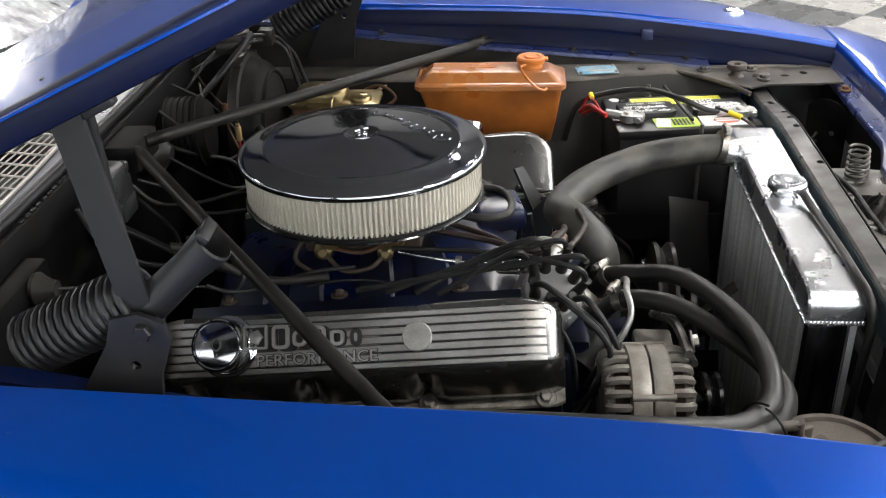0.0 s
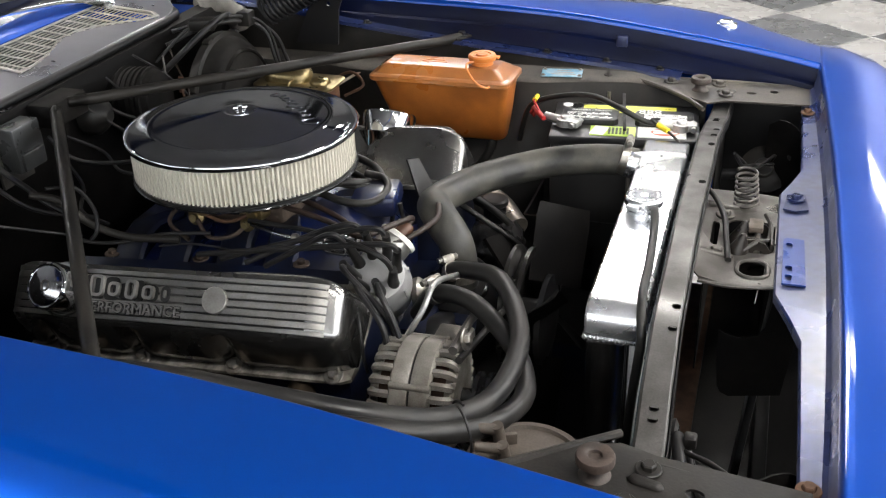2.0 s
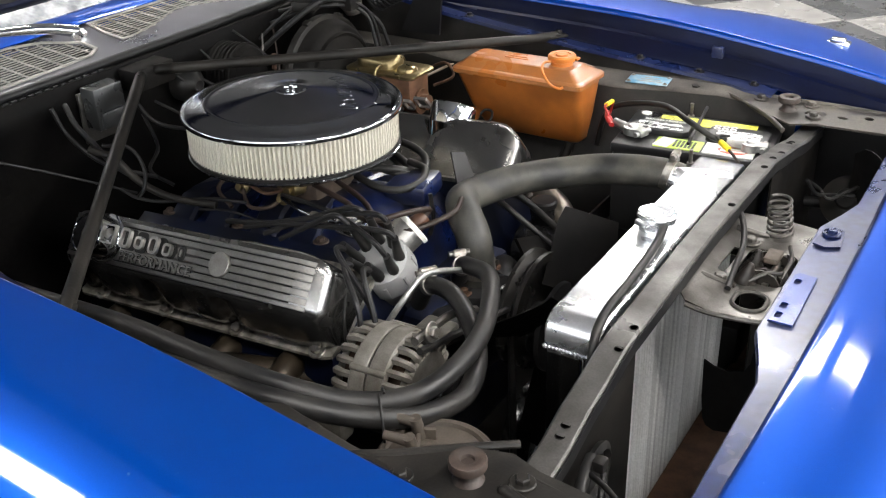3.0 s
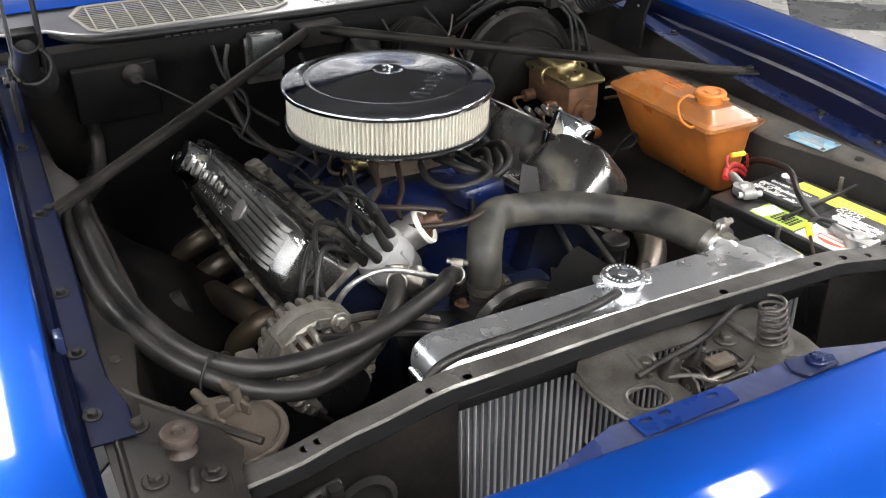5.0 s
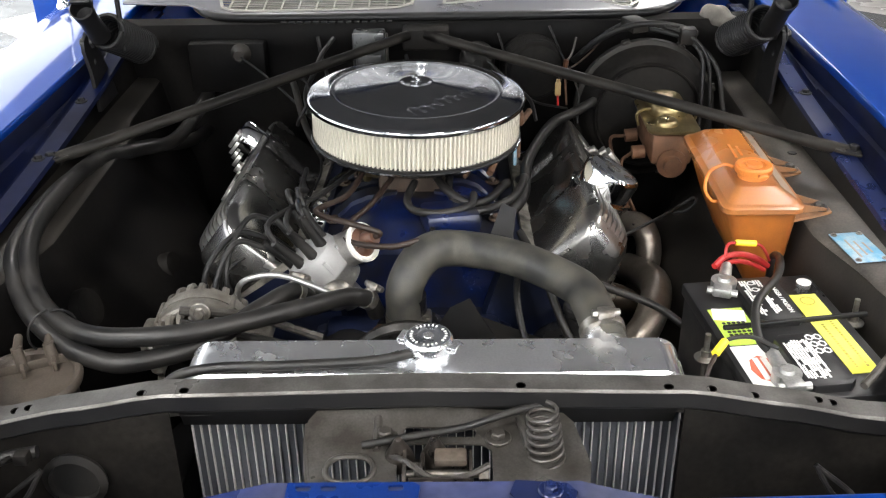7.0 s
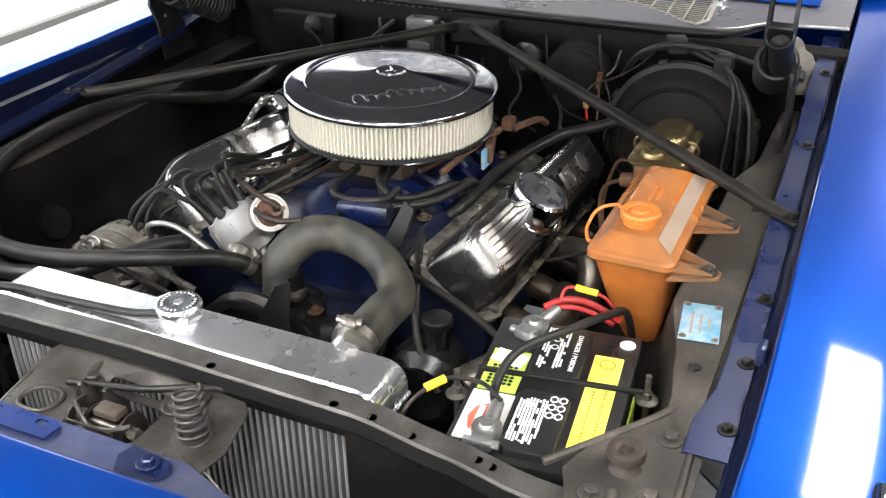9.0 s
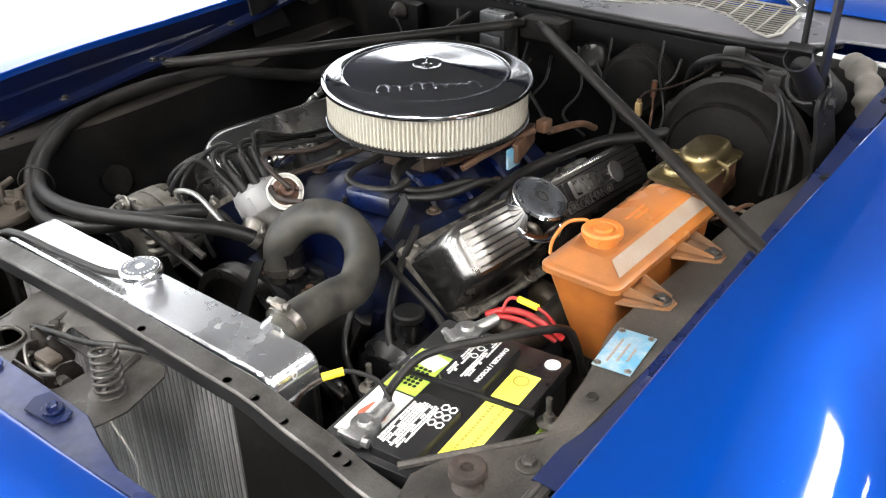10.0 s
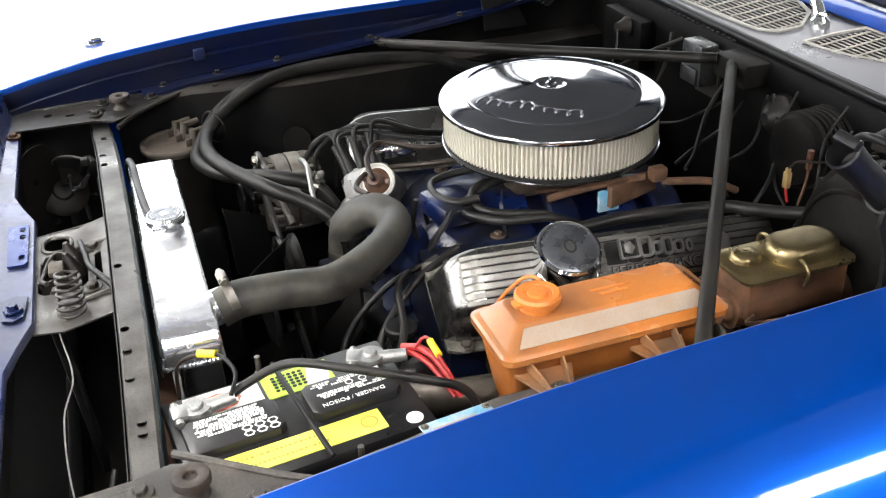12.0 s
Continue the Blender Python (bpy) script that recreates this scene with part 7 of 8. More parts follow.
    tube(bm, [(0.370, 0.425, 0.884), (0.362, 0.427, 0.897), (0.356, 0.436, 0.901), (0.355, 0.470, 0.898), (0.349, 0.484, 0.884), (0.342, 0.494, 0.866)], 0.0022, 8)
    w = solid("red_wire", bm, RED_WIRE, "thin red wire with yellow connector", "wire")
    bm = B()
    rod(bm, (0.356, 0.440, 0.9015), (0.355, 0.468, 0.899), 0.0044, n=10)
    part("connector", bm, YELLOW_WIRE, w, "yellow crimp connector")
    bm = B()
    tube(bm, [(0.590, 0.428, 0.879), (0.562, 0.416, 0.886), (0.516, 0.424, 0.904), (0.456, 0.466, 0.908), (0.385, 0.492, 0.892), (0.340, 0.500, 0.872), (0.322, 0.505, 0.84), (0.31, 0.51, 0.79)], 0.0052, 12)
    solid("negative_cable", bm, RUBBER, "black negative battery cable arching over the battery", "cable")
    bm = B()
    tube(bm, [(0.585, 0.432, 0.886), (0.575, 0.405, 0.895), (0.585, 0.375, 0.900), (0.598, 0.362, 0.898)], 0.0026, 8)
    w = solid("ground_wire", bm, WIRE_BLACK, "thin ground wire with yellow connector", "wire")
    bm = B()
    tube(bm, [(0.603, 0.358, 0.897), (0.622, 0.345, 0.888), (0.636, 0.338, 0.872), (0.640, 0.335, 0.83), (0.642, 0.336, 0.78)], 0.0024, 8)
    part("red_lead", bm, BROWN_HOSE, w, "dull brownish red lead")
    bm = B()
    rod(bm, (0.590, 0.368, 0.900), (0.609, 0.353, 0.896), 0.0050, n=10)
    part("connector", bm, YELLOW_WIRE, w, "yellow crimp connector")


battery()


def reservoir():
    r = thing("coolant_reservoir", (0.17, 0.49, 0.79), "aged translucent orange plastic coolant bottle bolted to the fender", "reservoir")
    zr = 0.926
    rings = []

    def ring(x0, x1, y0, y1, z, rad):
        return [(x, y, z) for x, y in round_rect((x0 + x1) / 2, (y0 + y1) / 2, x1 - x0, y1 - y0, rad, 4)]
    for q in ((0.090, 0.278, 0.492, 0.528, 0.792, 0.012), (0.075, 0.284, 0.485, 0.532, 0.797, 0.014), (0.052, 0.292, 0.465, 0.538, 0.845, 0.015), (0.036, 0.300, 0.444, 0.541, 0.908, 0.014), (0.034, 0.301, 0.441, 0.542, 0.917, 0.014)):
        rings.append(ring(*q))
    bm = B()
    faces_from(bm, rings)
    part("bottle", bm, ORANGE, r, smooth=50)
    rings = []
    for q in ((0.030, 0.305, 0.436, 0.546, 0.9165, 0.014), (0.027, 0.308, 0.434, 0.548, 0.919, 0.015), (0.027, 0.308, 0.434, 0.548, 0.926, 0.015), (0.030, 0.305, 0.437, 0.545, 0.9285, 0.014), (0.034, 0.301, 0.440, 0.5425, 0.9298, 0.012), (0.036, 0.299, 0.442, 0.5410, 0.9306, 0.012), (0.056, 0.279, 0.456, 0.516, 0.9462, 0.010), (0.0585, 0.2765, 0.4585, 0.5135, 0.9474, 0.009), (0.062, 0.273, 0.462, 0.510, 0.9478, 0.008)):
        rings.append(ring(*q))
    bm = B()
    faces_from(bm, rings)
    part("lid", bm, ORANGE_LID, r, "lighter orange raised lid with seam", smooth=16)
    # Thin pale sheet on the bevel: the reflected sheen is put into its colour.
    bm = B()
    sheet(bm, [[(0.048, 0.5382, 0.9335), (0.0615, 0.5190, 0.9453)], [(0.287, 0.5382, 0.9335), (0.2735, 0.5190, 0.9453)]], 0.0006, 1)
    part("bevel_sheen", bm, PALE_PLASTIC, r, "greyish sheen painted on the outer bevel of the lid", smooth=0)
    m = Matrix.Translation((0.243, 0.487, 0.9462))
    bm = B()
    lathe(bm, [(0.021, -0.002), (0.021, 0.008), (0.0255, 0.010), (0.0265, 0.012), (0.0265, 0.018), (0.024, 0.021), (0.0175, 0.0205), (0.0165, 0.0185), (0.012, 0.0185), (0.011, 0.022), (0.001, 0.0225)], m, 36)
    box(bm, m @ Vector((0.027, 0.006, 0.014)), (0.010, 0.014, 0.004), 0.001)
    part("filler_cap", bm, ORANGE_CAP, r, "round orange snap cap")
    bm = B()
    tube(bm, [m @ Vector((-0.010, -0.025, 0.012)), (0.224, 0.450, 0.958), (0.232, 0.428, 0.950), (0.250, 0.420, 0.932), (0.266, 0.426, 0.922), (0.272, 0.433, 0.923)], 0.0024, 8)
    part("cap_tether", bm, ORANGE_CAP, r, "orange plastic tether")
    for x in (0.259, 0.121):
        bm = B()
        plate(bm, [(x - 0.034, 0.538), (x + 0.034, 0.538), (x + 0.013, 0.592), (x + 0.009, 0.599), (x - 0.009, 0.599), (x - 0.013, 0.592)], [ellipse(x, 0.583, 0.004, 0.004, 10)], 0.004, Matrix.Translation((0, 0, 0.903)))
        for k in (-1, 1):
            a, c = Vector((x + k * 0.020, 0.540, 0)), Vector((x + k * 0.011, 0.590, 0))
            n = Vector((0.0013, 0, 0))
            faces_from(bm, [[(a - n) + Vector((0, 0, 0.906)), (a + n) + Vector((0, 0, 0.906)), (a + n) + Vector((0, 0, 0.922)), (a - n) + Vector((0, 0, 0.922))], [(c - n) + Vector((0, 0, 0.906)), (c + n) + Vector((0, 0, 0.906)), (c + n) + Vector((0, 0, 0.909)), (c - n) + Vector((0, 0, 0.909))]])
        t = part("mounting_tab", bm, ORANGE_TAB, r, "ribbed orange mounting tab", smooth=30)
        bolt("bolt", (x, 0.583, 0.904), t, GREY_STEEL, 0.0075)
    bm = B()
    tube(bm, [(0.26, 0.50, 0.80), (0.25, 0.49, 0.76), (0.20, 0.47, 0.70)], 0.009, 10)
    part("outlet_hose", bm, RUBBER, r)
    bm = B()
    for k, w in enumerate((0.05, 0.035)):
        box(bm, (0.15, 0.482 + 0.010 * k, 0.9482), (w, 0.004, 0.0012), 0.0003, seg=1)
    part("moulded_bars", bm, ORANGE_CAP, r)


reservoir()


def brakes():
    b = thing("brake_booster", (-0.27, 0.465, 0.77), "large black brake booster drum on the firewall", "brake booster")
    m = axis_matrix((-0.345, 0.430, 0.856), (1, 0, 0.03))
    bm = B()
    lathe(bm, [(0.06, 0.0), (0.09, 0.02), (0.118, 0.04), (0.128, 0.056), (0.131, 0.060), (0.131, 0.066), (0.127, 0.070), (0.118, 0.092), (0.108, 0.104), (0.085, 0.112), (0.055, 0.118), (0.04, 0.128), (0.03, 0.130)], m, 56)
    part("drum", bm, INNER, b, smooth=50)
    bm = B()
    lathe(bm, [(0.1305, 0.052), (0.135, 0.054), (0.135, 0.070), (0.1305, 0.072)], m, 56)
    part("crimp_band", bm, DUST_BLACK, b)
    bm = B()
    lathe(bm, [(0.094, 0.1075), (0.097, 0.1120), (0.100, 0.1125), (0.103, 0.1060)], m, 48)
    part("stamped_ring", bm, INNER, b, "pressed ring in the drum")
    for k in range(8):
        t = 2 * math.pi * (k + 0.4) / 8
        bm = B()
        box(bm, m @ Vector((0.136 * math.cos(t), 0.136 * math.sin(t), 0.063)), (0.008, 0.016, 0.016), 0.002, m=m.to_3x3().to_4x4() @ Matrix.Rotation(t, 4, "Z"))
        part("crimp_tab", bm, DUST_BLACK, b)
    bm = B()
    tube(bm, [(-0.270, 0.415, 0.928), (-0.258, 0.408, 0.932), (-0.252, 0.396, 0.930)], 0.0105, 10)
    part("check_valve", bm, RUBBER, b)
    c = thing("master_cylinder", (-0.12, 0.44, 0.83), "rusty cast master cylinder with gold plated lid", "master cylinder")
    bm = B()
    box(bm, (-0.125, 0.440, 0.868), (0.150, 0.072, 0.062), 0.008)
    rod(bm, (-0.25, 0.444, 0.842), (-0.045, 0.440, 0.842), 0.026, n=22)
    rod(bm, (-0.045, 0.440, 0.842), (-0.03, 0.440, 0.842), 0.016, n=14)
    for x in (-0.17, -0.09):
        rod(bm, (x, 0.40, 0.848), (x, 0.378, 0.846), 0.012, n=10)
    part("cylinder_body", bm, MC_RUST, c, "rusty orange-brown casting")
    rings = [[(x, y, z) for x, y in round_rect(-0.122, 0.440, w, h, 0.016, 5)] for w, h, z in ((0.166, 0.086, 0.898), (0.170, 0.090, 0.900), (0.170, 0.090, 0.904), (0.164, 0.084, 0.906))]
    bm = B()
    faces_from(bm, rings)
    for x, y, w, deep, high, corner in ((-0.146, 0.443, 0.100, 0.066, 0.024, 0.030), (-0.072, 0.430, 0.040, 0.040, 0.013, 0.018)):
        faces_from(bm, [[(px, py, 0.905 + high * z) for px, py in round_rect(x, y, w - k, deep - k, corner - k * 0.4, 7)] for k, z in ((0, 0.0), (0.001, 0.40), (0.004, 0.66), (0.010, 0.86), (0.018, 0.96), (0.028, 1.0))])
    lid = part("lid", bm, GOLD, c, "gold cadmium plated lid with two domes", smooth=40)
    bm = B()
    tube(bm, [(-0.122, 0.392, 0.885), (-0.122, 0.388, 0.905), (-0.122, 0.402, 0.915), (-0.122, 0.44, 0.913), (-0.122, 0.478, 0.915), (-0.122, 0.492, 0.905), (-0.122, 0.488, 0.885)], 0.0028, 8, step=4)
    part("bail_wire", bm, GOLD, lid)
    for pts in ([(-0.17, 0.378, 0.846), (-0.16, 0.35, 0.84), (-0.05, 0.36, 0.80), (0.0, 0.40, 0.72)], [(-0.09, 0.378, 0.846), (-0.06, 0.355, 0.835), (-0.02, 0.37, 0.78), (0.0, 0.42, 0.70)], [(-0.05, 0.49, 0.86), (-0.02, 0.52, 0.875), (-0.06, 0.55, 0.89), (-0.12, 0.545, 0.86)]):
        bm = B()
        tube(bm, pts, 0.0032, 8)
        part("brake_line", bm, RUST, c, "thin rusty brake line")
    bm = B()
    tube(bm, [(-0.405, 0.560, 1.000), (-0.385, 0.585, 1.003), (-0.362, 0.606, 0.992), (-0.348, 0.618, 0.970), (-0.345, 0.622, 0.945)], 0.023, 18, step=8, ring=lambda k: 1.0 + 0.16 * math.sin(11 * k) + 0.08 * math.sin(29 * k))
    solid("cable_boot", bm, PALE_BOOT, "pale dusty rubber boot beside the brake booster", "rubber boot")
    # harness draped over the booster
    for k, pts in enumerate(([(-0.36, 0.36, 0.985), (-0.30, 0.42, 1.01), (-0.25, 0.50, 1.00), (-0.22, 0.545, 0.96), (-0.20, 0.56, 0.89), (-0.16, 0.565, 0.85)], [(-0.37, 0.33, 0.96), (-0.31, 0.40, 1.02), (-0.25, 0.49, 1.012), (-0.225, 0.53, 0.97), (-0.21, 0.54, 0.88), (-0.19, 0.545, 0.80)], [(-0.37, 0.40, 1.0), (-0.29, 0.46, 1.015), (-0.235, 0.515, 0.985), (-0.215, 0.522, 0.92), (-0.20, 0.52, 0.84)],
                             [(-0.36, 0.30, 0.93), (-0.30, 0.34, 0.99), (-0.27, 0.40, 1.025), (-0.28, 0.47, 1.02), (-0.33, 0.53, 0.99)])):
        bm = B()
        tube(bm, pts, (0.0045, 0.0035, 0.0040, 0.0060)[k], 10)
        solid("wiring_harness", bm, WIRE_BLACK, "dusty black wiring harness draped over the booster", "wiring", "firewall wiring")
    bm = B()
    box(bm, (-0.30, 0.405, 1.018), (0.05, 0.035, 0.022), 0.004, m=Matrix.Rotation(radians(20), 4, "Z"))
    solid("harness_connector", bm, DUST_BLACK, "black plastic wiring connector block", "connector")
    bm = B()
    box(bm, (-0.255, 0.495, 1.008), (0.028, 0.03, 0.03), 0.004)
    solid("harness_connector", bm, DUST_BLACK, "black plastic wiring connector block", "connector")


brakes()


# ---- firewall fittings and braces ----
def firewall_fittings():
    bm = B()
    REG = material("grey_hammered_metal", (0.065, 0.068, 0.07), 0.30, 0.5, (0.04, 0.04, 0.04), 30.0, 0.6)
    g = thing("voltage_regulator", (-0.335, -0.105, 0.92), "grey metal voltage regulator box on the firewall", "regulator")
    box(bm, (-0.336, -0.100, 0.965), (0.036, 0.062, 0.074), 0.004)
    part("cover", bm, REG, g)
    bm = B()
    box(bm, (-0.332, -0.100, 0.945), (0.038, 0.050, 0.03), 0.004)
    part("raised_band", bm, REG, g)
    bm = B()
    box(bm, (-0.358, -0.100, 0.945), (0.006, 0.07, 0.09), 0.001)
    part("base_plate", bm, GREY_STEEL, g)
    # heater motor and boxes
    bm = B()
    m = axis_matrix((-0.37, 0.215, 0.925), (1, 0.1, 0.05))
    lathe(bm, [(0.062, 0), (0.062, 0.012), (0.058, 0.015), (0.056, 0.065), (0.05, 0.075), (0.02, 0.08)], m, 32)
    duct = solid("ribbed_duct", bm, INNER, "dusty black ribbed canister on the firewall", "canister")
    for k in range(5):
        bm = B()
        lathe(bm, [(0.0550, 0.018 + 0.010 * k), (0.060, 0.020 + 0.010 * k), (0.060, 0.023 + 0.010 * k), (0.0550, 0.025 + 0.010 * k)], m, 32)
        part("duct_rib", bm, INNER, duct)
    bm = B()
    lathe(bm, [(0.035, 0), (0.035, 0.02), (0.028, 0.03), (0.010, 0.045)], axis_matrix((-0.37, 0.11, 0.935), (1, 0, 0)), 26)
    solid("firewall_grommet", bm, RUBBER, "round black rubber firewall grommet", "grommet")
    t = thing("heater_box", (-0.34, -0.34, 0.88), "black heater box with a sender plug on the firewall", "heater box")
    bm = B()
    box(bm, (-0.355, -0.380, 0.930), (0.04, 0.15, 0.10), 0.006)
    part("box_body", bm, FIREWALL, t)
    bm = B()
    lathe(bm, [(0.018, 0), (0.020, 0.006), (0.016, 0.012), (0.012, 0.02), (0.010, 0.028)], axis_matrix((-0.335, -0.350, 0.962), (1, 0, 0)), 20)
    part("sender_plug", bm, DUST_BLACK, t, "dusty sender plug")
    for pts, r in (([(-0.31, -0.350, 0.962), (-0.28, -0.30, 0.935), (-0.23, -0.24, 0.90), (-0.18, -0.19, 0.87)], 0.003),
                   ([(-0.34, -0.20, 0.99), (-0.325, -0.19, 0.94), (-0.28, -0.165, 0.89), (-0.20, -0.13, 0.87)], 0.0050),
                   ([(-0.35, 0.02, 0.93), (-0.30, 0.04, 0.90), (-0.26, 0.03, 0.87), (-0.2, 0.06, 0.86)], 0.004),
                   ([(-0.35, 0.08, 0.96), (-0.30, 0.12, 0.90), (-0.24, 0.12, 0.87), (-0.22, 0.18, 0.85)], 0.0035),
                   ([(-0.35, 0.15, 0.99), (-0.31, 0.17, 0.94), (-0.28, 0.21, 0.88), (-0.25, 0.28, 0.87)], 0.003),
                   ([(-0.36, 0.25, 1.0), (-0.31, 0.27, 0.96), (-0.28, 0.30, 0.90), (-0.25, 0.30, 0.84)], 0.003),
                   ([(-0.34, -0.02, 0.92), (-0.28, -0.05, 0.88), (-0.25, -0.10, 0.86), (-0.22, -0.08, 0.83)], 0.0045)):
        bm = B()
        tube(bm, pts, r * 0.72, 8)
        solid("firewall_wire", bm, WIRE_BLACK, "dusty dark wire hanging from the firewall", "wire", "firewall wiring")
    bm = B()
    rod(bm, (-0.285, 0.275, 0.925), (-0.283, 0.277, 0.955), 0.005, n=8)
    solid("brown_connector", bm, BROWN, "small tan wire connector", "connector")
    bm = B()
    tube(bm, [(-0.284, 0.276, 0.925), (-0.28, 0.278, 0.90), (-0.27, 0.28, 0.87)], 0.0022, 6)
    solid("tracer_wire", bm, RUST, "thin rusty brown wire below a tan connector", "wire")
    # two braces from the firewall to the fenders
    for s, end in ((-1, (0.120, -0.560, 0.933)), (1, (0.146, 0.662, 0.941))):
        g = thing("brace_rod", end, "dark painted tubular brace from firewall to fender", "brace", "braces")
        a = Vector((-0.318, -0.004 + s * 0.024, 0.995))
        e = Vector(end)
        d = (e - a).normalized()
        bm = B()
        tube(bm, [a, a + d * 0.02, a + d * 0.04, e - d * 0.07, e - d * 0.045 + Vector((0, 0, 0.001)), e + Vector((0, 0, 0.002))], 0.0095, 14, step=4)
        part("tube", bm, DUST_BLACK, g)
        bm = B()
        box(bm, e + Vector((0, 0, 0.003)), (0.040, 0.026, 0.005), 0.001, m=Matrix.Rotation(math.atan2(d.y, d.x), 4, "Z"))
        part("flattened_end", bm, DUST_BLACK, g)
        bolt("bolt", e + d * 0.004 + Vector((0, 0, 0.005)), g, BLACK, 0.008)
    bm = B()
    box(bm, (-0.345, 0.01, 0.985), (0.05, 0.09, 0.04), 0.005)
    solid("brace_bracket", bm, INNER, "black bracket joining the braces at the firewall", "bracket")


firewall_fittings()


def right_corner():
    c = thing("vapor_canister", (0.560, -0.456, 0.66), "dusty tan and black charcoal canister with hose nipples", "canister")
    m = Matrix.Translation((0.560, -0.456, 0.662))
    bm = B()
    lathe(bm, [(0.050, 0), (0.054, 0.01), (0.056, 0.14), (0.056, 0.168)], m, 40)
    part("can", bm, DUST_BLACK, c, "dusty black can")
    bm = B()
    lathe(bm, [(0.0575, 0.160), (0.0640, 0.163), (0.0655, 0.168), (0.0650, 0.173), (0.0620, 0.1755), (0.0570, 0.1750), (0.0545, 0.1710), (0.030, 0.1700), (0.002, 0.1698)], m, 48)
    lid = part("lid", bm, TAN, c, "dusty tan moulded lid with a raised rim", smooth=45)
    turn = m @ Matrix.Rotation(radians(24), 4, "Z")
    bm = B()
    box(bm, turn @ Vector((-0.022, 0.0, 0.1755)), (0.004, 0.098, 0.014), 0.0012, m=turn.to_3x3().to_4x4())
    part("cross_wall", bm, TAN, lid)
    for y, high in ((-0.034, 0.024), (-0.002, 0.030), (0.034, 0.027)):
        bm = B()
        box(bm, turn @ Vector((-0.014, y, 0.1765)), (0.020, 0.005, 0.015), 0.0012, m=turn.to_3x3().to_4x4())
        a = turn @ Vector((-0.022, y, 0.172))
        rod(bm, a, a + Vector((-0.003, -0.004, high)), 0.0075, 0.0068, 12)
        rod(bm, a + Vector((-0.003, -0.004, high - 0.006)), a + Vector((-0.030, -0.012, high - 0.002)), 0.0062, 0.0052, 12)
        part("nipple", bm, TAN, lid, "tan plastic hose nipple")
    bm = B()
    box(bm, (0.552, -0.456, 0.51), (0.10, 0.10, 0.32), 0.01)
    part("bracket", bm, BLACK, c)
    # horn ahead of the support
    for s in (-1, 1):
        h = thing("horn", (0.770, MID + s * 0.49, 0.74), "dusty grey disc horn ahead of the radiator support", "horn", "horns")
        mm = axis_matrix((0.775, MID + s * 0.500, 0.765), (-0.10, -s * 0.70, 0.60)) @ Matrix.Diagonal((0.82, 0.82, 0.9, 1))
        bm = B()
        lathe(bm, [(0.02, -0.03), (0.048, -0.012), (0.056, 0.0), (0.056, 0.006), (0.046, 0.012), (0.024, 0.015), (0.020, 0.021), (0.008, 0.023), (0.002, 0.023)], mm, 36)
        part("disc", bm, DUST_BLACK, h)
        bm = B()
        rod(bm, mm @ Vector((0, 0, -0.03)), (0.70, MID + s * 0.52, 0.74), 0.01)
        part("mount", bm, BLACK, h)
        for k in (0, 1):
            bm = B()
            tube(bm, [mm @ Vector((0.01 * k, 0.01, 0.02)), mm @ Vector((0.02, 0.02 * k, 0.045)), (0.755, MID + s * (0.46 - 0.02 * k), 0.79), (0.735, MID + s * (0.43 + 0.02 * k), 0.80), (0.72, MID + s * 0.41, 0.83)], 0.003, 8)
            part("horn_wire", bm, WIRE_BLACK, h)
    for s in (-1, 1):
        bm = B()
        arch = [(-0.040, -0.30), (0.040, -0.30), (0.040, -0.035)] + [(0.040 - 0.045 * (1 - math.cos(radians(a))), -0.035 + 0.040 * math.sin(radians(a))) for a in (15, 30, 45, 60, 75, 90)] + [(-0.020, 0.003), (-0.040, -0.012)]
        plate(bm, arch, [ellipse(0.012, -0.060, 0.005, 0.005, 10), ellipse(-0.012, -0.150, 0.006, 0.006, 10)], 0.0025, Matrix.Translation((0.806, MID + s * 0.478, 0.866)) @ Matrix.Rotation(radians(-s * 38), 4, "Z") @ Matrix(((1, 0, 0, 0), (0, 0, 1, 0), (0, 1, 0, 0), (0, 0, 0, 1))))
        solid("lamp_shield", bm, INNER, "dull black sheet shield with a rounded top behind the headlamp", "shield", "lamp shields")
    # taped harness in the front corner
    bm = B()
    tube(bm, [(0.708, -0.385, 0.846), (0.714, -0.42, 0.842), (0.724, -0.455, 0.826), (0.735, -0.49, 0.79), (0.742, -0.515, 0.74), (0.74, -0.52, 0.68)], 0.0070, 10)
    solid("front_harness", bm, WIRE_BLACK, "black taped harness bending down behind the headlamp", "wiring")
    bm = B()
    tube(bm, [(0.718, -0.41, 0.846), (0.75, -0.43, 0.850), (0.775, -0.45, 0.84), (0.79, -0.50, 0.80)], 0.0032, 10)
    box(bm, (0.722, -0.395, 0.850), (0.014, 0.016, 0.014), 0.003)
    solid("lamp_connector", bm, CORNER_DARK, "grey plug on a black wire loop", "connector")
    bm = B()
    tube(bm, [(0.770, 0.17, 0.852), (0.765, 0.20, 0.80), (0.785, 0.23, 0.76), (0.79, 0.29, 0.70), (0.785, 0.32, 0.60)], 0.0012, 6)
    solid("loose_wire", bm, WHITE_RING, "thin loose pale wire hanging from the latch", "wire")
    # tan plug with a red lead by the firewall, and a pale strap beside the booster
    plug = thing("wire_plug", (-0.261, 0.261, 0.872), "tan plastic wire plug with a short red lead by the firewall", "connector")
    bm = B()
    box(bm, (-0.261, 0.261, 0.906), (0.009, 0.011, 0.026), 0.002)
    box(bm, (-0.261, 0.261, 0.921), (0.006, 0.007, 0.008), 0.001)
    part("plug_body", bm, material("tan_plug_plastic", (0.34, 0.24, 0.10), 0.5, 0.0, (0.24, 0.15, 0.07), 60.0, 0.7), plug)
    bm = B()
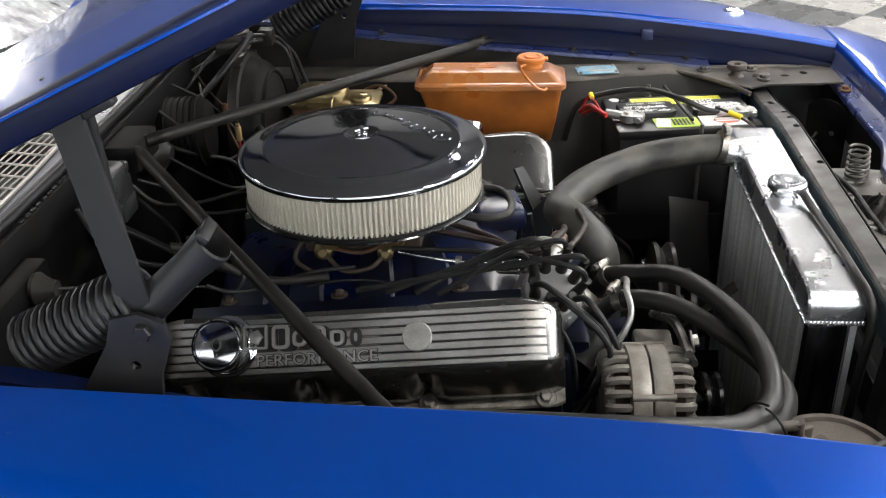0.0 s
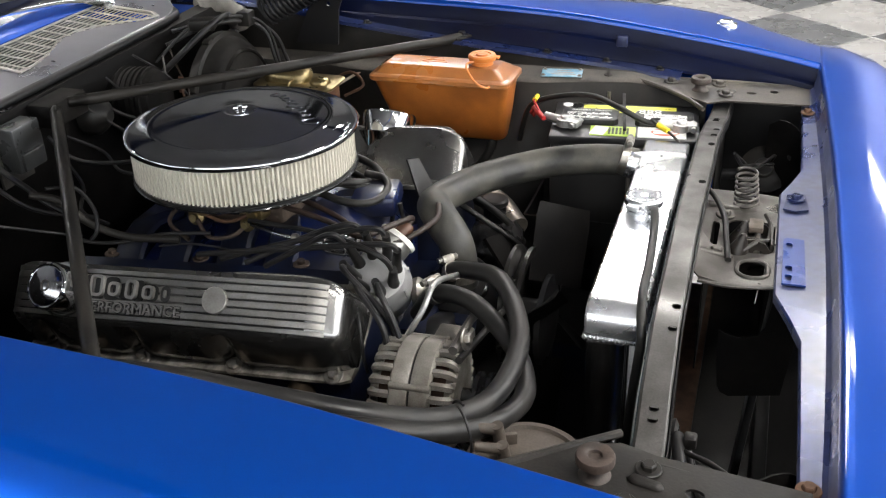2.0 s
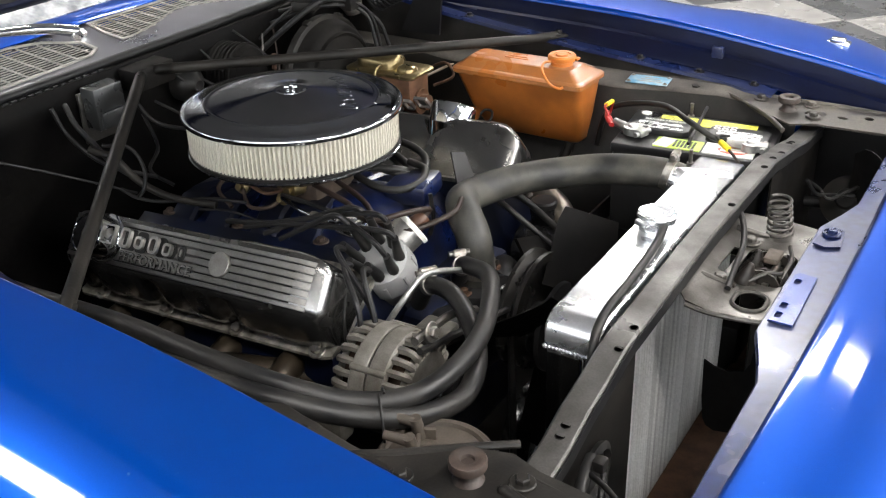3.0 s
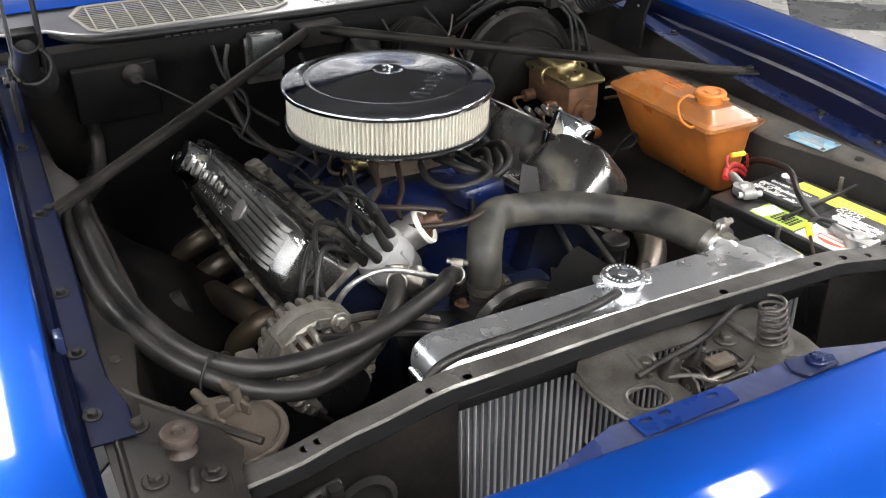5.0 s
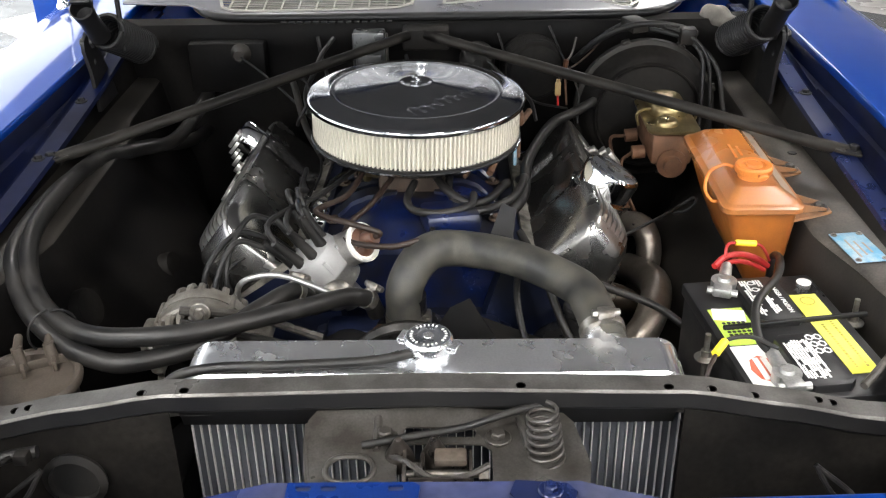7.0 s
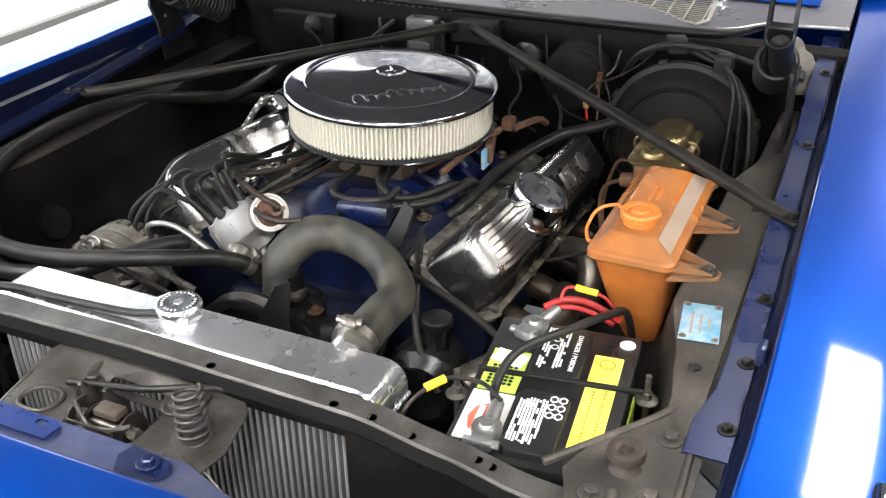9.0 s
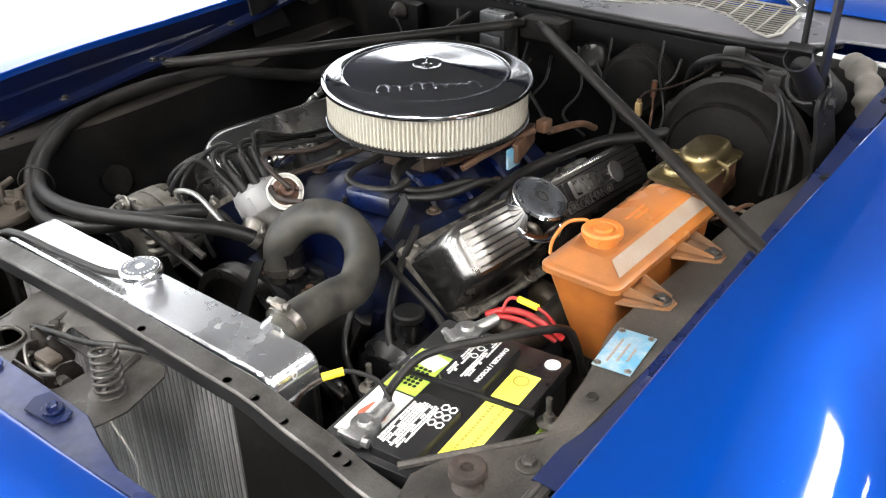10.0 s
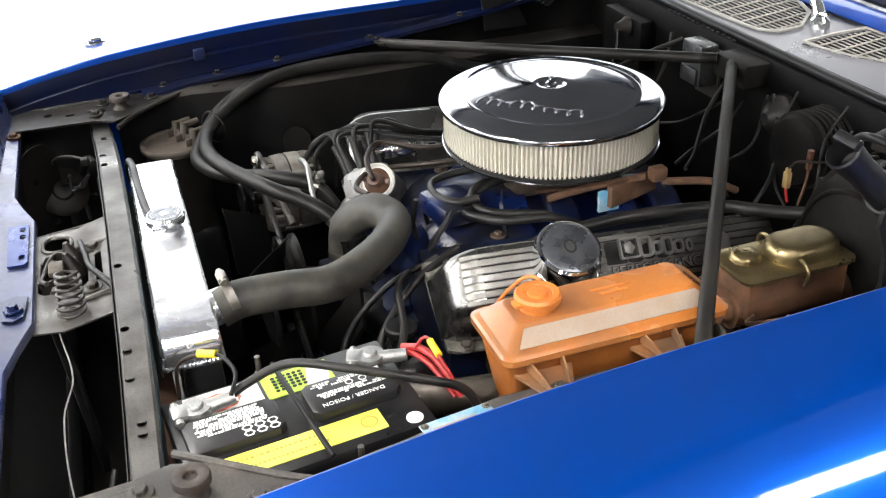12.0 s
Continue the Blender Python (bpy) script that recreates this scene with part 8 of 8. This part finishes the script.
    tube(bm, [(-0.261, 0.261, 0.894), (-0.262, 0.262, 0.884), (-0.265, 0.263, 0.870)], 0.0022, 8)
    part("red_lead", bm, RED_WIRE, plug, "short red lead")
    bm = B()
    tube(bm, [(-0.261, 0.261, 0.924), (-0.268, 0.272, 0.938), (-0.295, 0.300, 0.944), (-0.33, 0.335, 0.962), (-0.355, 0.36, 0.985)], 0.0018, 8)
    part("brown_lead", bm, BROWN_HOSE, plug, "thin brown lead")
    bm = B()
    across = Vector((-0.028, 0.029, 0.0)).normalized()
    a, b = Vector((-0.084, 0.516, 0.867)), Vector((-0.026, 0.582, 0.896))
    side = across * 0.0055
    faces_from(bm, [[p - side, p - side * 0.8 + Vector((0, 0, 0.0022)), p + side * 0.8 + Vector((0, 0, 0.0022)), p + side] for p in (a, a.lerp(b, 0.25), a.lerp(b, 0.75), b)])
    solid("cable_strap", bm, PALE_PLASTIC, "pale plastic cable strap beside the brake booster", "strap")
    # dipstick and small wires
    bm = B()
    tube(bm, [(0.14, 0.33, 0.80), (0.105, 0.40, 0.818), (0.09, 0.43, 0.830), (0.097, 0.447, 0.845), (0.115, 0.445, 0.845), (0.118, 0.43, 0.832), (0.105, 0.415, 0.822)], 0.0026, 8)
    solid("dipstick", bm, WIRE_BLACK, "black wire dipstick with looped handle", "dipstick")
    bm = B()
    tube(bm, [(0.30, 0.17, 0.83), (0.33, 0.22, 0.84), (0.345, 0.29, 0.82), (0.37, 0.34, 0.81), (0.40, 0.37, 0.80)], 0.0055, 10)
    solid("starter_cable", bm, RUBBER, "black cable round the front of the valve cover", "cable")


right_corner()


def loose_wiring():
    """Wires and small hoses lying over the intake and in the firewall's corner."""
    runs = [
        ("vacuum_hose", BROWN_HOSE, 0.0045, "brown rubber vacuum hose across the intake", [(0.06, -0.02, 0.895), (0.12, -0.040, 0.890), (0.18, -0.062, 0.882), (0.235, -0.095, 0.872), (0.285, -0.090, 0.872), (0.318, -0.03, 0.880), (0.310, 0.012, 0.885)]),
        ("vacuum_hose", RUBBER, 0.0062, "black rubber hose looping from the air cleaner base", [(0.12, 0.0, 0.888), (0.17, -0.010, 0.882), (0.205, 0.004, 0.880), (0.213, 0.045, 0.880), (0.195, 0.085, 0.882), (0.16, 0.092, 0.885)]),
        ("vacuum_hose", RUBBER, 0.0038, "thin black hose standing on the intake", [(0.229, 0.03, 0.868), (0.224, 0.03, 0.83), (0.212, 0.028, 0.80)]),
        ("vacuum_hose", RUBBER, 0.0038, "thin black hose standing on the intake", [(0.240, 0.03, 0.870), (0.246, 0.028, 0.83), (0.240, 0.025, 0.80)]),
        ("engine_wire", WIRE_BLACK, 0.0045, "dusty black engine wire behind the valve cover", [(-0.345, -0.17, 0.985), (-0.30, -0.19, 0.965), (-0.25, -0.20, 0.945), (-0.20, -0.21, 0.925), (-0.15, -0.20, 0.900)]),
        ("engine_wire", DUST_BLACK, 0.006, "dusty taped wire bundle behind the valve cover", [(-0.21, -0.24, 0.958), (-0.175, -0.225, 0.945), (-0.150, -0.215, 0.915), (-0.125, -0.205, 0.895), (-0.09, -0.19, 0.880), (-0.03, -0.165, 0.872)]),
        ("engine_wire", WIRE_BLACK, 0.003, "dusty black engine wire behind the valve cover", [(-0.19, -0.23, 0.965), (-0.165, -0.20, 0.955), (-0.14, -0.20, 0.925), (-0.13, -0.215, 0.90), (-0.14, -0.22, 0.885)]),
        ("engine_wire", WIRE_BLACK, 0.003, "dusty black engine wire behind the valve cover", [(-0.18, -0.22, 0.89), (-0.155, -0.21, 0.875), (-0.12, -0.19, 0.868), (-0.06, -0.155, 0.872), (0.0, -0.13, 0.868)]),
        ("engine_wire", WIRE_BLACK, 0.0018, "thin dark wire along the valve cover", [(-0.06, -0.175, 0.862), (-0.02, -0.165, 0.866), (0.03, -0.160, 0.864), (0.08, -0.165, 0.858)]),
        ("engine_wire", WIRE_BLACK, 0.0025, "thin black wire curling over the cover's front", [(0.255, -0.20, 0.835), (0.275, -0.235, 0.845), (0.292, -0.265, 0.83), (0.298, -0.275, 0.80), (0.300, -0.27, 0.77)]),
        ("engine_wire", GREY_STEEL, 0.0020, "thin pale wire hanging on the firewall", [(-0.33, 0.30, 0.985), (-0.325, 0.29, 0.95), (-0.31, 0.26, 0.92), (-0.32, 0.25, 0.89), (-0.33, 0.20, 0.87)]),
        ("engine_wire", WIRE_BLACK, 0.0035, "black wire crossing the firewall", [(-0.345, 0.10, 0.97), (-0.33, 0.14, 0.93), (-0.30, 0.18, 0.90), (-0.27, 0.21, 0.88), (-0.24, 0.22, 0.85)]),
        ("engine_wire", WIRE_BLACK, 0.0035, "black wire crossing the firewall", [(-0.345, -0.03, 0.95), (-0.31, -0.02, 0.91), (-0.27, 0.02, 0.89), (-0.22, 0.08, 0.88), (-0.18, 0.12, 0.88)]),
        ("engine_hose", RUBBER, 0.0068, "short black hose curling over the blue intake", [(0.10, 0.035, 0.885), (0.15, 0.055, 0.884), (0.165, 0.085, 0.872), (0.14, 0.115, 0.866), (0.08, 0.145, 0.866), (0.03, 0.15, 0.84)]),
    ]
    for name, mat, r, label, pts in runs:
        bm = B()
        tube(bm, pts, r, 10)
        solid(name, bm, mat, label, "hose" if "hose" in name else "wire", "hoses over the intake" if "hose" in name else "engine wires")


loose_wiring()
